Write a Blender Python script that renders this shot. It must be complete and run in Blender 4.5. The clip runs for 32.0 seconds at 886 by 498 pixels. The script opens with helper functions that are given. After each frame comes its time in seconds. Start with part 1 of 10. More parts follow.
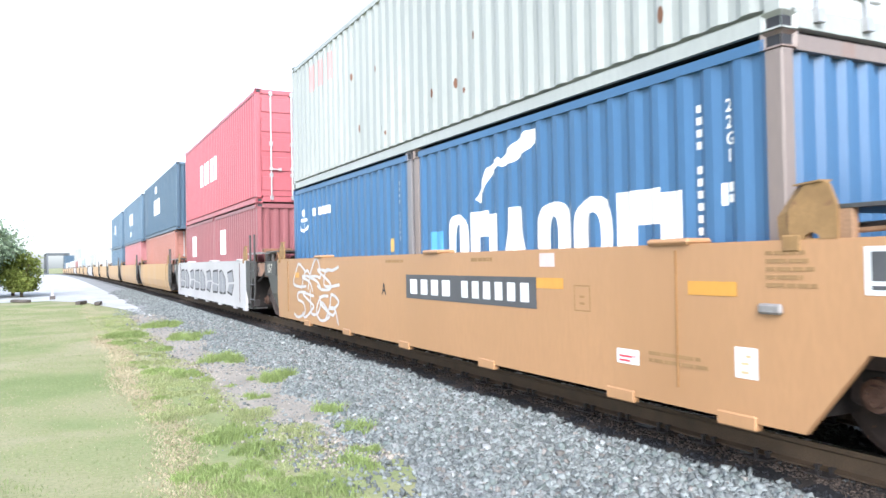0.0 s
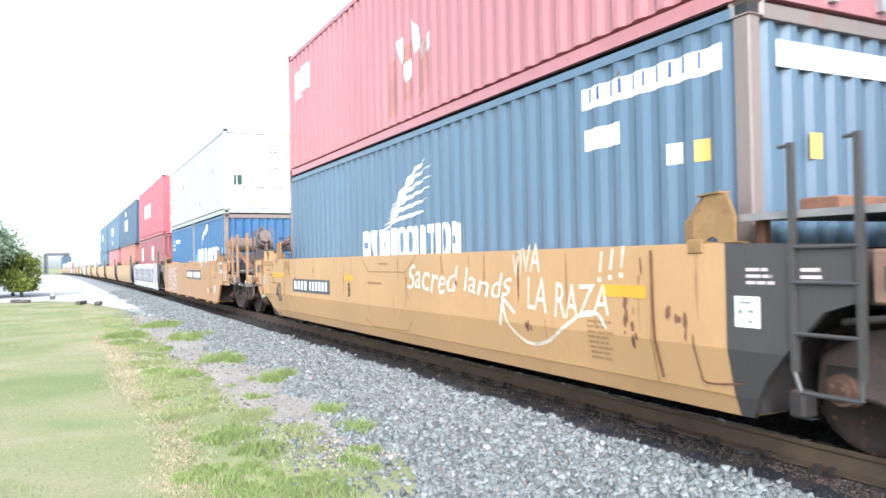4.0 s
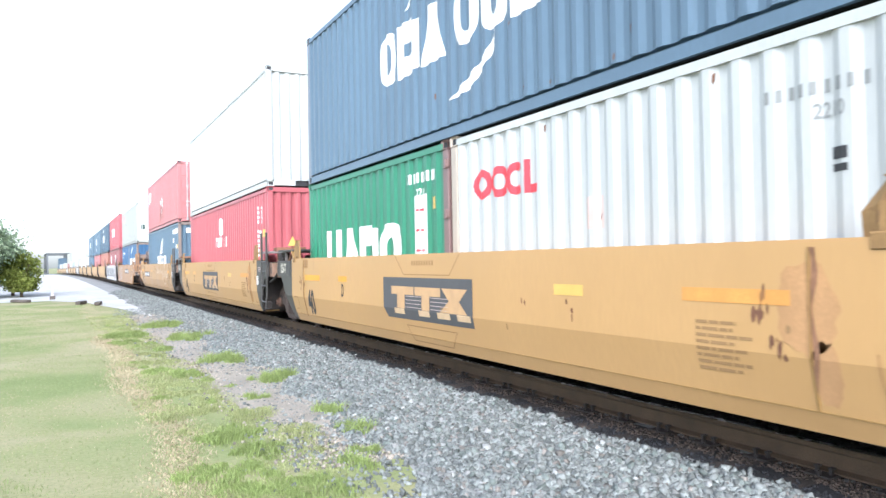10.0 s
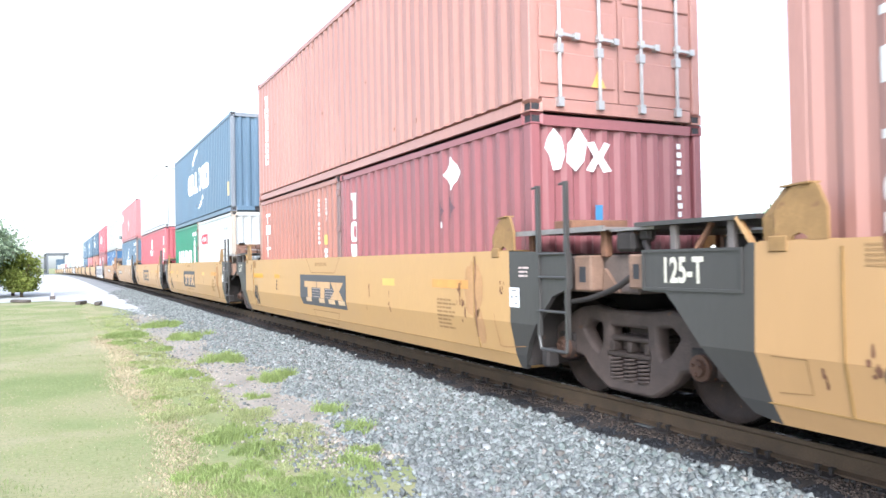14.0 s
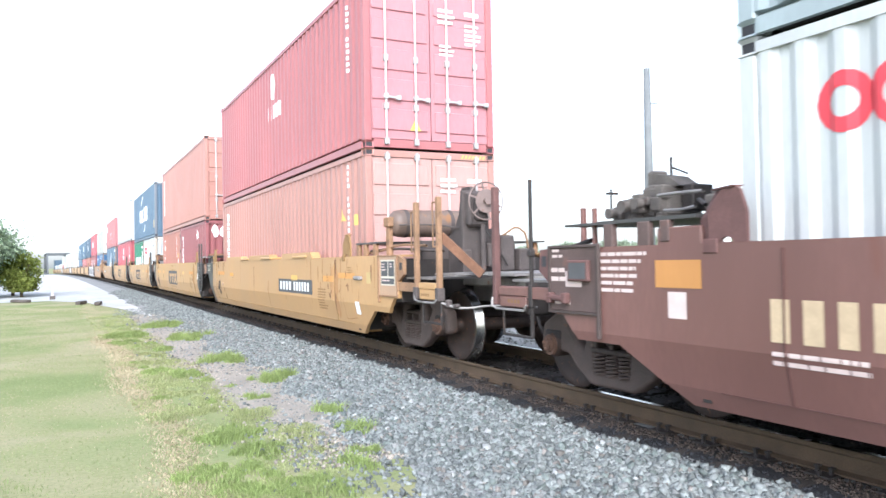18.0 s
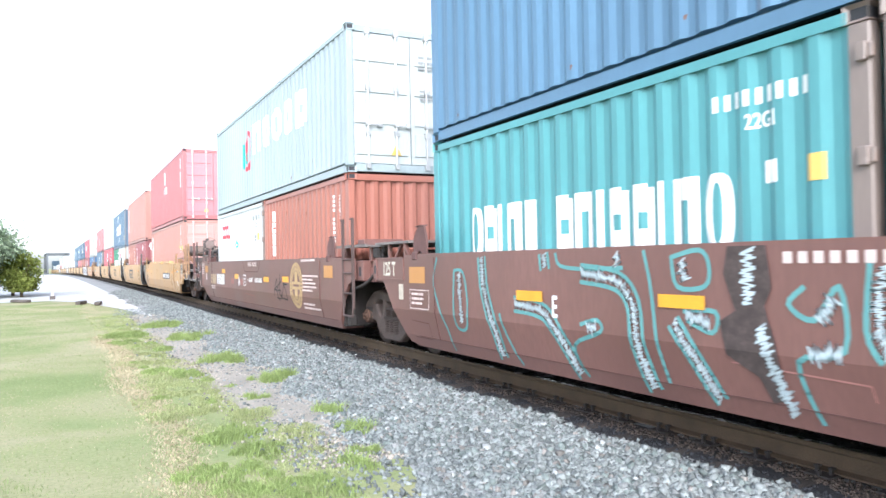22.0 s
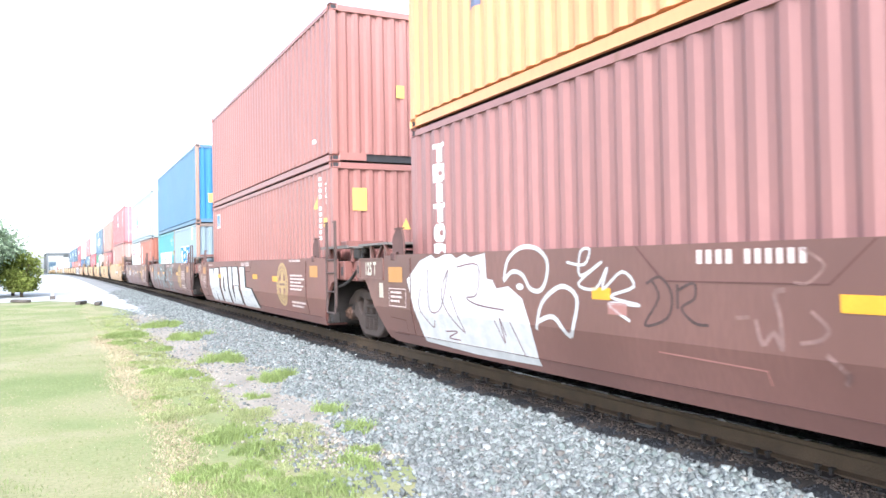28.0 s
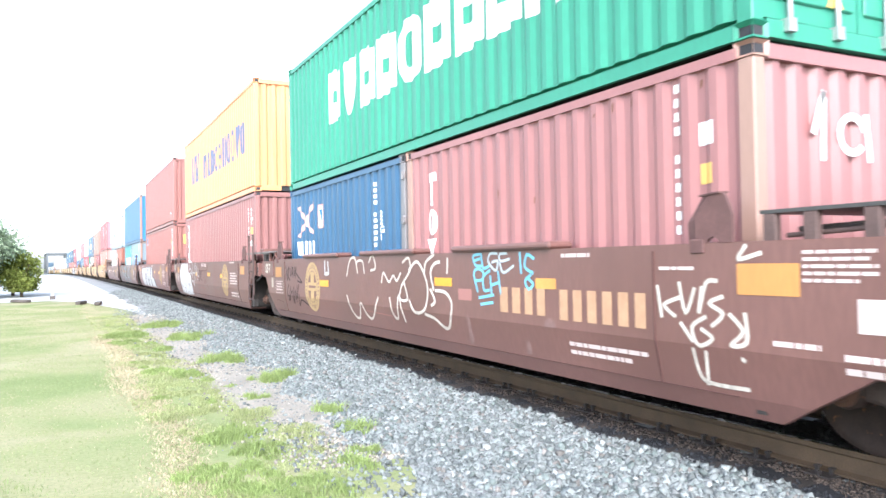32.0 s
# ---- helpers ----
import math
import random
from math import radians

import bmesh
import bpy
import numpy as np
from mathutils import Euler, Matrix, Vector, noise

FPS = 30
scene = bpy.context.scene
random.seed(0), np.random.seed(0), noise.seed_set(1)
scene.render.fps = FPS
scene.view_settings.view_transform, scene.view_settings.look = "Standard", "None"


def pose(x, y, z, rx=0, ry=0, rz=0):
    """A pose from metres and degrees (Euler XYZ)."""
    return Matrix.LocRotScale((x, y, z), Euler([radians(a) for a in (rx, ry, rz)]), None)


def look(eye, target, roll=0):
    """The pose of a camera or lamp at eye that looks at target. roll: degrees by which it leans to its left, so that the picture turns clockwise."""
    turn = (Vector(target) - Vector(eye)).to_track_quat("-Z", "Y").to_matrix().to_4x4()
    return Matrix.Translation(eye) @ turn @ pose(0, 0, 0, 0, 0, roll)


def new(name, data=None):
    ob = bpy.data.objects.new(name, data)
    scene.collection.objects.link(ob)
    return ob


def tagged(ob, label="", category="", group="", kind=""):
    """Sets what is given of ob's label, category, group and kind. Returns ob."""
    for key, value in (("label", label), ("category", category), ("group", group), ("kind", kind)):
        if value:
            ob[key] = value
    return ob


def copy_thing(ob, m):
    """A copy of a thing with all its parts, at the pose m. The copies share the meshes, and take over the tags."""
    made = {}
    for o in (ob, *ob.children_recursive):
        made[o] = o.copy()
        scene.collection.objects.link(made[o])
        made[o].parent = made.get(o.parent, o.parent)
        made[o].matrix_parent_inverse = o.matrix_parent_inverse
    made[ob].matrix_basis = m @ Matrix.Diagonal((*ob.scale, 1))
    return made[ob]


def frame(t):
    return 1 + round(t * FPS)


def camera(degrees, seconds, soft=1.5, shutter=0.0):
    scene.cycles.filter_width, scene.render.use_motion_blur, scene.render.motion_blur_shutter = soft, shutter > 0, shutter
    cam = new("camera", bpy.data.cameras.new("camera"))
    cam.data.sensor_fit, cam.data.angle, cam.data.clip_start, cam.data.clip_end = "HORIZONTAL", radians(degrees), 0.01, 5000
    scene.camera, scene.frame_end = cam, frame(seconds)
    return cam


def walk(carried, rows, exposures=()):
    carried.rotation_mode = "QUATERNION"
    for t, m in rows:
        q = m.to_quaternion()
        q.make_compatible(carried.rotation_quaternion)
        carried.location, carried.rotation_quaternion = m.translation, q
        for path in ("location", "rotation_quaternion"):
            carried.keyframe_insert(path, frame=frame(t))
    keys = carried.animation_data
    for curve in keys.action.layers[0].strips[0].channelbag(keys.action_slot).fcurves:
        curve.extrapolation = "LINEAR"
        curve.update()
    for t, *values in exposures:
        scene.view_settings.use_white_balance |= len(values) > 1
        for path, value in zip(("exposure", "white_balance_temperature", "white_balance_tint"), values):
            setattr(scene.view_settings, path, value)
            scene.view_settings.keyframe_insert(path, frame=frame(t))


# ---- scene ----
# ---------------------------------------------------------------- camera
cam = camera(60.97, 32.0, soft=1.5, shutter=0.16)
EYE = pose(0, 0, 1.58, 90.86, 1.08, -26.83)
walk(cam, [(0, EYE), (32, EYE)], exposures=[(t, e + 0.24, 5830, 10) for t, e in ((0, 1.40), (1.0, 1.12), (1.7, 1.00), (2.4, 1.20), (3, 1.35), (4.5, 1.52), (7, 1.48), (8, 1.34), (9, 1.40), (11, 1.38), (13, 1.60), (14.4, 1.48), (16.5, 1.58), (17, 1.65), (18, 1.38), (19, 1.30), (20, 1.44), (22, 1.50), (24, 1.64), (27, 1.76), (28, 1.74), (29, 1.78), (30, 1.56), (31, 1.77), (32, 1.78))])
# ---------------------------------------------------------------- light
SUN_DIR = (-0.40, -0.82, 0.64)
world = bpy.data.worlds.new("sky")
scene.world = world
world.use_nodes = True
wn = world.node_tree
sky = wn.nodes.new("ShaderNodeTexSky")
sky.sky_type, sky.sun_disc = "NISHITA", False
sky.sun_elevation = math.asin(Vector(SUN_DIR).normalized().z)
sky.sun_rotation = math.atan2(SUN_DIR[0], SUN_DIR[1])
sky.dust_density, sky.air_density, sky.ozone_density = 2.0, 1.0, 1.0
wn.nodes["Background"].inputs[1].default_value = 0.14
haze = wn.nodes.new("ShaderNodeHueSaturation")
haze.inputs["Saturation"].default_value = 0.45
wn.links.new(sky.outputs[0], haze.inputs["Color"])
wn.links.new(haze.outputs[0], wn.nodes["Background"].inputs[0])
sun = new("sun", bpy.data.lights.new("sun", "SUN"))
sun.data.energy, sun.data.angle, sun.data.color = 1.4, radians(35), (1.0, 0.96, 0.90)
sun.matrix_world = look(SUN_DIR, (0, 0, 0))

# ---------------------------------------------------------------- train's way
V_AT = (4.9605, 4.9439, 4.9627, 5.1024, 5.3538, 5.4723)
_g = np.linspace(0, 32, 641)
_v = np.interp(_g, np.linspace(0, 32, 6), V_AT)
_S = np.concatenate([[0], np.cumsum((_v[1:] + _v[:-1]) * 0.025)])
TRACK_X, RAIL_Z = 5.62, 0.215


def gone(t):
    return float(np.interp(t, _g, _S))


def track(y):
    """Track centre at y: sideways place, height, heading in degrees."""
    d = max(0.0, y - 25)
    return TRACK_X - 7e-5 * d * d, -1.1e-5 * d * d, math.degrees(math.atan(1.4e-4 * d))


def on_track(y):
    x, z, h = track(y)
    return pose(x, y, z, 0, 0, h)


# ---------------------------------------------------------------- materials
MATS = {}


def mat(name, color, rough=0.6, metal=0.0, vary=0.18, scale=3.0, grain=40.0, bump=0.15, rust=0.0, rust_color=(0.16, 0.07, 0.035), per=0.0, spec=0.4, streak=False):
    """Surface with two scales of variation, optional rust or dirt patches and relief."""
    if name in MATS:
        return MATS[name]
    m = MATS[name] = bpy.data.materials.new(name)
    m.use_nodes = True
    nt, N = m.node_tree, m.node_tree.nodes
    b = N["Principled BSDF"]
    b.inputs["Roughness"].default_value, b.inputs["Metallic"].default_value = rough, metal
    b.inputs["Specular IOR Level"].default_value = spec
    co = N.new("ShaderNodeTexCoord")
    mp = N.new("ShaderNodeMapping")
    nt.links.new(co.outputs["Object"], mp.inputs[0])
    if streak:
        mp.inputs["Scale"].default_value = (1.0, 1.0, 0.25)

    def noise_tex(sc, det):
        n = N.new("ShaderNodeTexNoise")
        n.inputs["Scale"].default_value, n.inputs["Detail"].default_value = sc, det
        nt.links.new(mp.outputs[0], n.inputs["Vector"])
        return n.outputs["Fac"]

    def ramp(src, a, bb):
        r = N.new("ShaderNodeMapRange")
        r.inputs["From Min"].default_value, r.inputs["From Max"].default_value = a, bb
        nt.links.new(src, r.inputs["Value"])
        return r.outputs[0]

    def mix(fac, c1, c2, mode="MIX"):
        x = N.new("ShaderNodeMix")
        x.data_type, x.blend_type = "RGBA", mode
        for sock, val in ((x.inputs[0], fac), (x.inputs[6], c1), (x.inputs[7], c2)):
            if isinstance(val, (int, float)):
                sock.default_value = val
            elif isinstance(val, tuple):
                sock.default_value = (*val, 1)
            else:
                nt.links.new(val, sock)
        return x.outputs[2]

    big, fine = noise_tex(scale, 3), noise_tex(grain, 4)
    lo, hi = tuple(c * (1 - vary) for c in color), tuple(min(0.95, c * (1 + vary)) for c in color)
    col = mix(ramp(big, 0.3, 0.7), lo, hi)
    col = mix(ramp(fine, 0.35, 0.65), col, mix(0.5, col, lo))
    if per > 0:
        inf = N.new("ShaderNodeObjectInfo" if per > 1 else "ShaderNodeNewGeometry")
        out = inf.outputs["Random"] if per > 1 else inf.outputs["Random Per Island"]
        r = N.new("ShaderNodeMapRange")
        k = per if per <= 1 else per - 1
        r.inputs["To Min"].default_value, r.inputs["To Max"].default_value = 1 - k, 1 + k
        nt.links.new(out, r.inputs["Value"])
        sc = N.new("ShaderNodeVectorMath")
        sc.operation = "SCALE"
        nt.links.new(col, sc.inputs[0])
        nt.links.new(r.outputs[0], sc.inputs["Scale"])
        col = sc.outputs[0]
    if rust > 0:
        patch = noise_tex(scale * 1.7 + 0.6, 6)
        col = mix(ramp(patch, 0.72 - 0.3 * rust, 0.8 - 0.25 * rust), col, rust_color)
    nt.links.new(col, b.inputs["Base Color"])
    if bump > 0:
        bp = N.new("ShaderNodeBump")
        bp.inputs["Strength"].default_value, bp.inputs["Distance"].default_value = bump, 0.02
        nt.links.new(fine, bp.inputs["Height"])
        nt.links.new(bp.outputs[0], b.inputs["Normal"])
    rr = N.new("ShaderNodeMapRange")
    rr.inputs["To Min"].default_value, rr.inputs["To Max"].default_value = max(0.05, rough - 0.12), min(1, rough + 0.12)
    nt.links.new(big, rr.inputs["Value"])
    nt.links.new(rr.outputs[0], b.inputs["Roughness"])
    return m


def paint(name, color, rust=0.12, **kw):
    return mat(name, color, 0.42, 0.0, kw.pop("vary", 0.14), 0.8, 30, 0.04, rust, kw.pop("rust_color", (0.20, 0.10, 0.06)), streak=True, spec=0.55, **kw)


OLDYELLOW = paint("grimy_yellow_paint", (0.465, 0.278, 0.125), 0.24, rust_color=(0.36, 0.20, 0.10), vary=0.12)
YELLOW = paint("weathered_yellow_paint", (0.485, 0.292, 0.120), 0.14, rust_color=(0.40, 0.235, 0.105), vary=0.075)
PINKTAN = paint("sun_bleached_tan_paint", (0.46, 0.295, 0.19), 0.25, rust_color=(0.36, 0.20, 0.12), vary=0.12)
TAN = paint("faded_orange_paint", (0.415, 0.228, 0.108), 0.14, rust_color=(0.35, 0.175, 0.08), vary=0.10)
BROWN = paint("mineral_brown_paint", (0.168, 0.081, 0.069), 0.14, rust_color=(0.150, 0.058, 0.042), vary=0.20)
REDBROWN = paint("red_brown_paint", (0.195, 0.082, 0.070), 0.14, rust_color=(0.165, 0.062, 0.048), vary=0.18)
GREY = paint("dark_grey_paint", (0.054, 0.051, 0.049), 0.10)
PALE = paint("chalky_white_paint", (0.52, 0.50, 0.50), 0.05)
STEEL = mat("grimy_steel", (0.036, 0.030, 0.028), 0.7, 0.0, 0.3, 6, 60, 0.3, 0.25, (0.13, 0.065, 0.04))
RUSTY = mat("rusted_steel", (0.20, 0.10, 0.06), 0.8, 0.0, 0.3, 6, 60, 0.3, 0.2, (0.09, 0.05, 0.04))
FRAME = mat("dusty_cast_steel", (0.088, 0.065, 0.057), 0.75, 0.0, 0.25, 6, 60, 0.3, 0.2, (0.13, 0.075, 0.05))
WHEEL = mat("wheel_steel", (0.044, 0.029, 0.024), 0.65, 0.1, 0.3, 8, 50, 0.2, 0.3, (0.19, 0.08, 0.036))
TREAD = mat("bright_worn_steel", (0.26, 0.26, 0.26), 0.25, 1.0, 0.1, 4, 30, 0.02)
RAILHEAD = mat("worn_rail_head", (0.42, 0.39, 0.36), 0.26, 1.0, 0.15, 4, 30, 0.02)
RAILSIDE = mat("brown_rail_rust", (0.092, 0.062, 0.038), 0.8, 0.0, 0.25, 5, 60, 0.25, 0.15, (0.08, 0.05, 0.04))
LUG = mat("rust_pink_steel", (0.225, 0.14, 0.10), 0.75, 0, 0.25, 5, 50, 0.2, 0.2, (0.13, 0.075, 0.05))
GALV = mat("galvanised_grating", (0.32, 0.30, 0.29), 0.55, 0.5, 0.2, 5, 60, 0.1)
WORNPLATE = mat("worn_steel_plate", (0.20, 0.175, 0.165), 0.6, 0.2, 0.25, 5, 60, 0.1, 0.3, (0.14, 0.08, 0.06))
WHITE = mat("white_marking", (0.80, 0.80, 0.79), 0.6, 0, 0.06, 4, 50, 0.02)
REFL = mat("amber_reflector", (0.72, 0.34, 0.03), 0.35, 0, 0.1, 4, 50, 0.02)
YDEC = mat("yellow_sticker", (0.68, 0.44, 0.12), 0.4, 0, 0.1, 4, 50, 0.02)
DARKMARK = mat("dark_marking", (0.035, 0.035, 0.04), 0.6, 0, 0.2, 4, 50, 0.02)
PANELGREY = mat("grey_marking_panel", (0.088, 0.088, 0.093), 0.6, 0, 0.15, 4, 50, 0.02)
CREAM = mat("cream_marking", (0.55, 0.42, 0.24), 0.6, 0, 0.12, 4, 50, 0.02)
TIEWOOD = mat("creosoted_timber", (0.04, 0.032, 0.028), 0.85, 0, 0.3, 4, 45, 0.4, 0.2, (0.13, 0.10, 0.075), per=1.25)
M_FADED = mat("faded_print", (0.22, 0.13, 0.06), 0.7, 0, 0.15, 6, 50, 0.02)
STONE = mat("crushed_granite", (0.187, 0.203, 0.198), 0.88, 0, 0.18, 14, 90, 0.3, per=0.46)
EARTHSTONE = mat("brown_stained_ballast", (0.075, 0.056, 0.045), 0.85, 0, 0.25, 10, 80, 0.3, per=0.4)
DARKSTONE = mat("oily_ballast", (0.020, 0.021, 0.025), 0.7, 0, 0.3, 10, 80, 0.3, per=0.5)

# ---------------------------------------------------------------- helpers for meshes


def to_mesh(bm, name, materials, smooth=False):
    me = bpy.data.meshes.new(name)
    bm.to_mesh(me)
    bm.free()
    for m in materials if isinstance(materials, (list, tuple)) else [materials]:
        me.materials.append(m)
    if smooth:
        me.polygons.foreach_set("use_smooth", [True] * len(me.polygons))
    return me


def part(name, bm, material, parent, label=""):
    """Links a bmesh, or a finished mesh, as one mesh object under a thing or a part."""
    me = bm if isinstance(bm, bpy.types.Mesh) else to_mesh(bm, name, material)
    ob = new(name, me)
    ob.parent = parent
    if label:
        ob["label"] = label
    return ob


def box(bm, x0, x1, y0, y1, z0, z1, bev=0.0):
    r = bmesh.ops.create_cube(bm, size=1, matrix=Matrix.Translation(((x0 + x1) / 2, (y0 + y1) / 2, (z0 + z1) / 2)) @ Matrix.Diagonal((abs(x1 - x0), abs(y1 - y0), abs(z1 - z0), 1)))
    if bev > 0:
        es = {e for v in r["verts"] for e in v.link_edges}
        bmesh.ops.bevel(bm, geom=list(es), offset=bev, segments=1, affect="EDGES")
    return bm


def boxes(rows, bev=0.0):
    bm = bmesh.new()
    for r in rows:
        box(bm, *r, bev)
    return bm


def each(name, rows, bev, material, parent):
    """One part for each box."""
    for r in rows:
        part(name, boxes([r], bev), material, parent)


def rod(bm, a, b, r, n=8):
    a, b = Vector(a), Vector(b)
    d = b - a
    m = Matrix.Translation((a + b) / 2) @ d.to_track_quat("Z", "Y").to_matrix().to_4x4()
    bmesh.ops.create_cone(bm, cap_ends=True, segments=n, radius1=r, radius2=r, depth=d.length, matrix=m)
    return bm


def beam(bm, a, b, w, h):
    a, b = Vector(a), Vector(b)
    d = b - a
    m = Matrix.Translation((a + b) / 2) @ d.to_track_quat("Y", "Z").to_matrix().to_4x4() @ Matrix.Diagonal((w, d.length, h, 1))
    bmesh.ops.create_cube(bm, size=1, matrix=m)
    return bm


def prism(bm, pts, x0, x1):
    """Polygon of (y, z) points extruded from x0 to x1."""
    vs = [bm.verts.new((x0, y, z)) for y, z in pts]
    f = bm.faces.new(vs)
    r = bmesh.ops.extrude_face_region(bm, geom=[f])
    bmesh.ops.translate(bm, vec=(x1 - x0, 0, 0), verts=[v for v in r["geom"] if isinstance(v, bmesh.types.BMVert)])
    bmesh.ops.recalc_face_normals(bm, faces=bm.faces)
    return bm


_text = {}


def text_polys(body, bold=0.0):
    """Filled letters of the built-in font as a list of (vertices, faces), one unit high."""
    key = (body, bold)
    if key not in _text:
        cu = bpy.data.curves.new("letters", "FONT")
        cu.body, cu.size, cu.fill_mode, cu.offset, cu.resolution_u = body, 1.0, "FRONT", bold, 3
        ob = new("letters", cu)
        me = bpy.data.meshes.new_from_object(ob.evaluated_get(bpy.context.evaluated_depsgraph_get()))
        _text[key] = ([tuple(v.co[:2]) for v in me.vertices], [tuple(p.vertices) for p in me.polygons])
        bpy.data.objects.remove(ob)
        bpy.data.meshes.remove(me)
    return _text[key]

# ---------------------------------------------------------------- markings laid on a surface
CW = 1.219          # half width of a container
PER, DEP, PHASE = 0.286, 0.032, 0.10
FOLD_Z, FOLD_IN, SIDE_X = 0.93, 0.070, 1.52


def corr(u):
    u = ((u + PHASE) / PER) % 1.0
    if u < 0.26:
        return 0.0
    if u < 0.50:
        return (u - 0.26) / 0.24
    if u < 0.76:
        return 1.0
    return (1.0 - u) / 0.24


def corr_breaks(a, b):
    out, k = [], math.floor(a / PER) - 1
    while k * PER < b + 2 * PER:
        out += [(k + q) * PER - PHASE for q in (0.0, 0.26, 0.50, 0.76)]
        k += 1
    return [y for y in out if a + 1e-4 < y < b - 1e-4]


def rect(u0, v0, u1, v1):
    return ([(u0, v0), (u1, v0), (u1, v1), (u0, v1)], [(0, 1, 2, 3)])


def poly(*pts):
    return (list(pts), [tuple(range(len(pts)))])


def disc(u, v, ru, rv, n=20, a0=0.0):
    return poly(*[(u + ru * math.cos(a0 + 2 * math.pi * i / n), v + rv * math.sin(a0 + 2 * math.pi * i / n)) for i in range(n)])


class Glyph(list):
    """Shapes that stay together as one part."""


def ring(u, v, ru, rv, w, n=28, a0=0.0, a1=6.2832):
    out = Glyph()
    for i in range(n):
        p, q = a0 + (a1 - a0) * i / n, a0 + (a1 - a0) * (i + 1) / n
        out.append(poly((u + ru * math.cos(p), v + rv * math.sin(p)), (u + ru * math.cos(q), v + rv * math.sin(q)),
                        (u + (ru - w) * math.cos(q), v + (rv - w) * math.sin(q)), (u + (ru - w) * math.cos(p), v + (rv - w) * math.sin(p))))
    return out


def stroke(pts, w):
    out = Glyph()
    for (a, b), (c, d) in zip(pts, pts[1:]):
        L = math.hypot(c - a, d - b) or 1
        nx, ny = -(d - b) / L * w / 2, (c - a) / L * w / 2
        ex, ey = (c - a) / L * w * 0.3, (d - b) / L * w * 0.3
        out.append(poly((a - ex + nx, b - ey + ny), (a - ex - nx, b - ey - ny), (c + ex - nx, d + ey - ny), (c + ex + nx, d + ey + ny)))
    return out


def words(body, u, v, h, squeeze=1.0, bold=0.02):
    vs, fs = text_polys(body, bold)
    k = h / 0.70
    return [([(u + x * k * squeeze, v + y * k) for x, y in vs], fs)]


def column(body, u, v, h, step):
    out = []
    for i, ch in enumerate(body):
        if ch != " ":
            out += words(ch, u, v - i * step, h)
    return out


def letter_form(c, u, v, w, h):
    """One plain form: o ring, i slab, a and v wedges, n arch, u cup, b holed block, t capped post."""
    t = min(0.34 * w, 0.5 * h)
    if c == "o":
        n = 24
        co = [(math.copysign(abs(math.cos(q)) ** 0.75, math.cos(q)), math.copysign(abs(math.sin(q)) ** 0.75, math.sin(q))) for q in (2 * math.pi * k / n for k in range(n + 1))]
        P = lambda c_, r, e: (u + w / 2 + c_[0] * r, v + h / 2 + c_[1] * e)
        return Glyph([poly(P(p, w / 2, h / 2), P(q, w / 2, h / 2), P(q, w / 2 - t, h / 2 - t * 0.75), P(p, w / 2 - t, h / 2 - t * 0.75)) for p, q in zip(co, co[1:])])
    if c == "n":
        return Glyph([rect(u, v, u + t, v + h * 0.7), rect(u + w - t, v, u + w, v + h * 0.7), rect(u, v + h * 0.7, u + w, v + h)])
    if c == "u":
        return Glyph([rect(u, v + h * 0.26, u + t, v + h), rect(u + w - t, v + h * 0.26, u + w, v + h), poly((u + 0.1 * w, v), (u + 0.9 * w, v), (u + w, v + h * 0.26), (u, v + h * 0.26))])
    if c == "a":
        return poly((u, v), (u + w, v), (u + w * 0.66, v + h), (u + w * 0.34, v + h))
    if c == "v":
        return poly((u + w * 0.34, v), (u + w * 0.66, v), (u + w, v + h), (u, v + h))
    if c == "b":
        return Glyph([rect(u, v, u + t, v + h), rect(u + w - t * 0.9, v + h * 0.06, u + w, v + h * 0.94), rect(u + t, v, u + w - t * 0.9, v + h * 0.36), rect(u + t, v + h * 0.60, u + w - t * 0.9, v + h)])
    if c == "t":
        return Glyph([rect(u, v + h * 0.74, u + w, v + h), rect(u + w / 2 - t * 0.6, v, u + w / 2 + t * 0.6, v + h * 0.74)])
    return rect(u + 0.08 * w, v, u + 0.84 * w, v + h)


def letters_as_bars(u, v, widths, h, gap, notch=True, forms=""):
    """A lettered mark drawn as plain shapes, one for each letter."""
    out = []
    for i, w in enumerate(widths):
        out.append(letter_form(forms[i] if i < len(forms) and notch else "i", u, v, w, h))
        u += w + gap
    return out


def pieces(shapes):
    """The separate pieces of a mark."""
    out = []
    for s in shapes:
        if isinstance(s, (Glyph, tuple)):
            out.append(s)
        else:
            out += pieces(s)
    return out


def text_bars(u, v, w, h, lines, seed=1):
    """Small print drawn as plain bars."""
    rnd, out = random.Random(seed), []
    step = h / lines
    for i in range(lines):
        x, end = u, u + w * rnd.uniform(0.65, 1.0)
        while x < end:
            k = rnd.uniform(0.04, 0.17)
            out.append(rect(x, v - (i + 1) * step + step * 0.5, min(x + k, end), v - i * step))
            x += k + 0.013
    return out


def flatten(shapes):
    out = []
    for s in shapes:
        if isinstance(s, list):
            out += flatten(s)
        else:
            out.append(s)
    return out


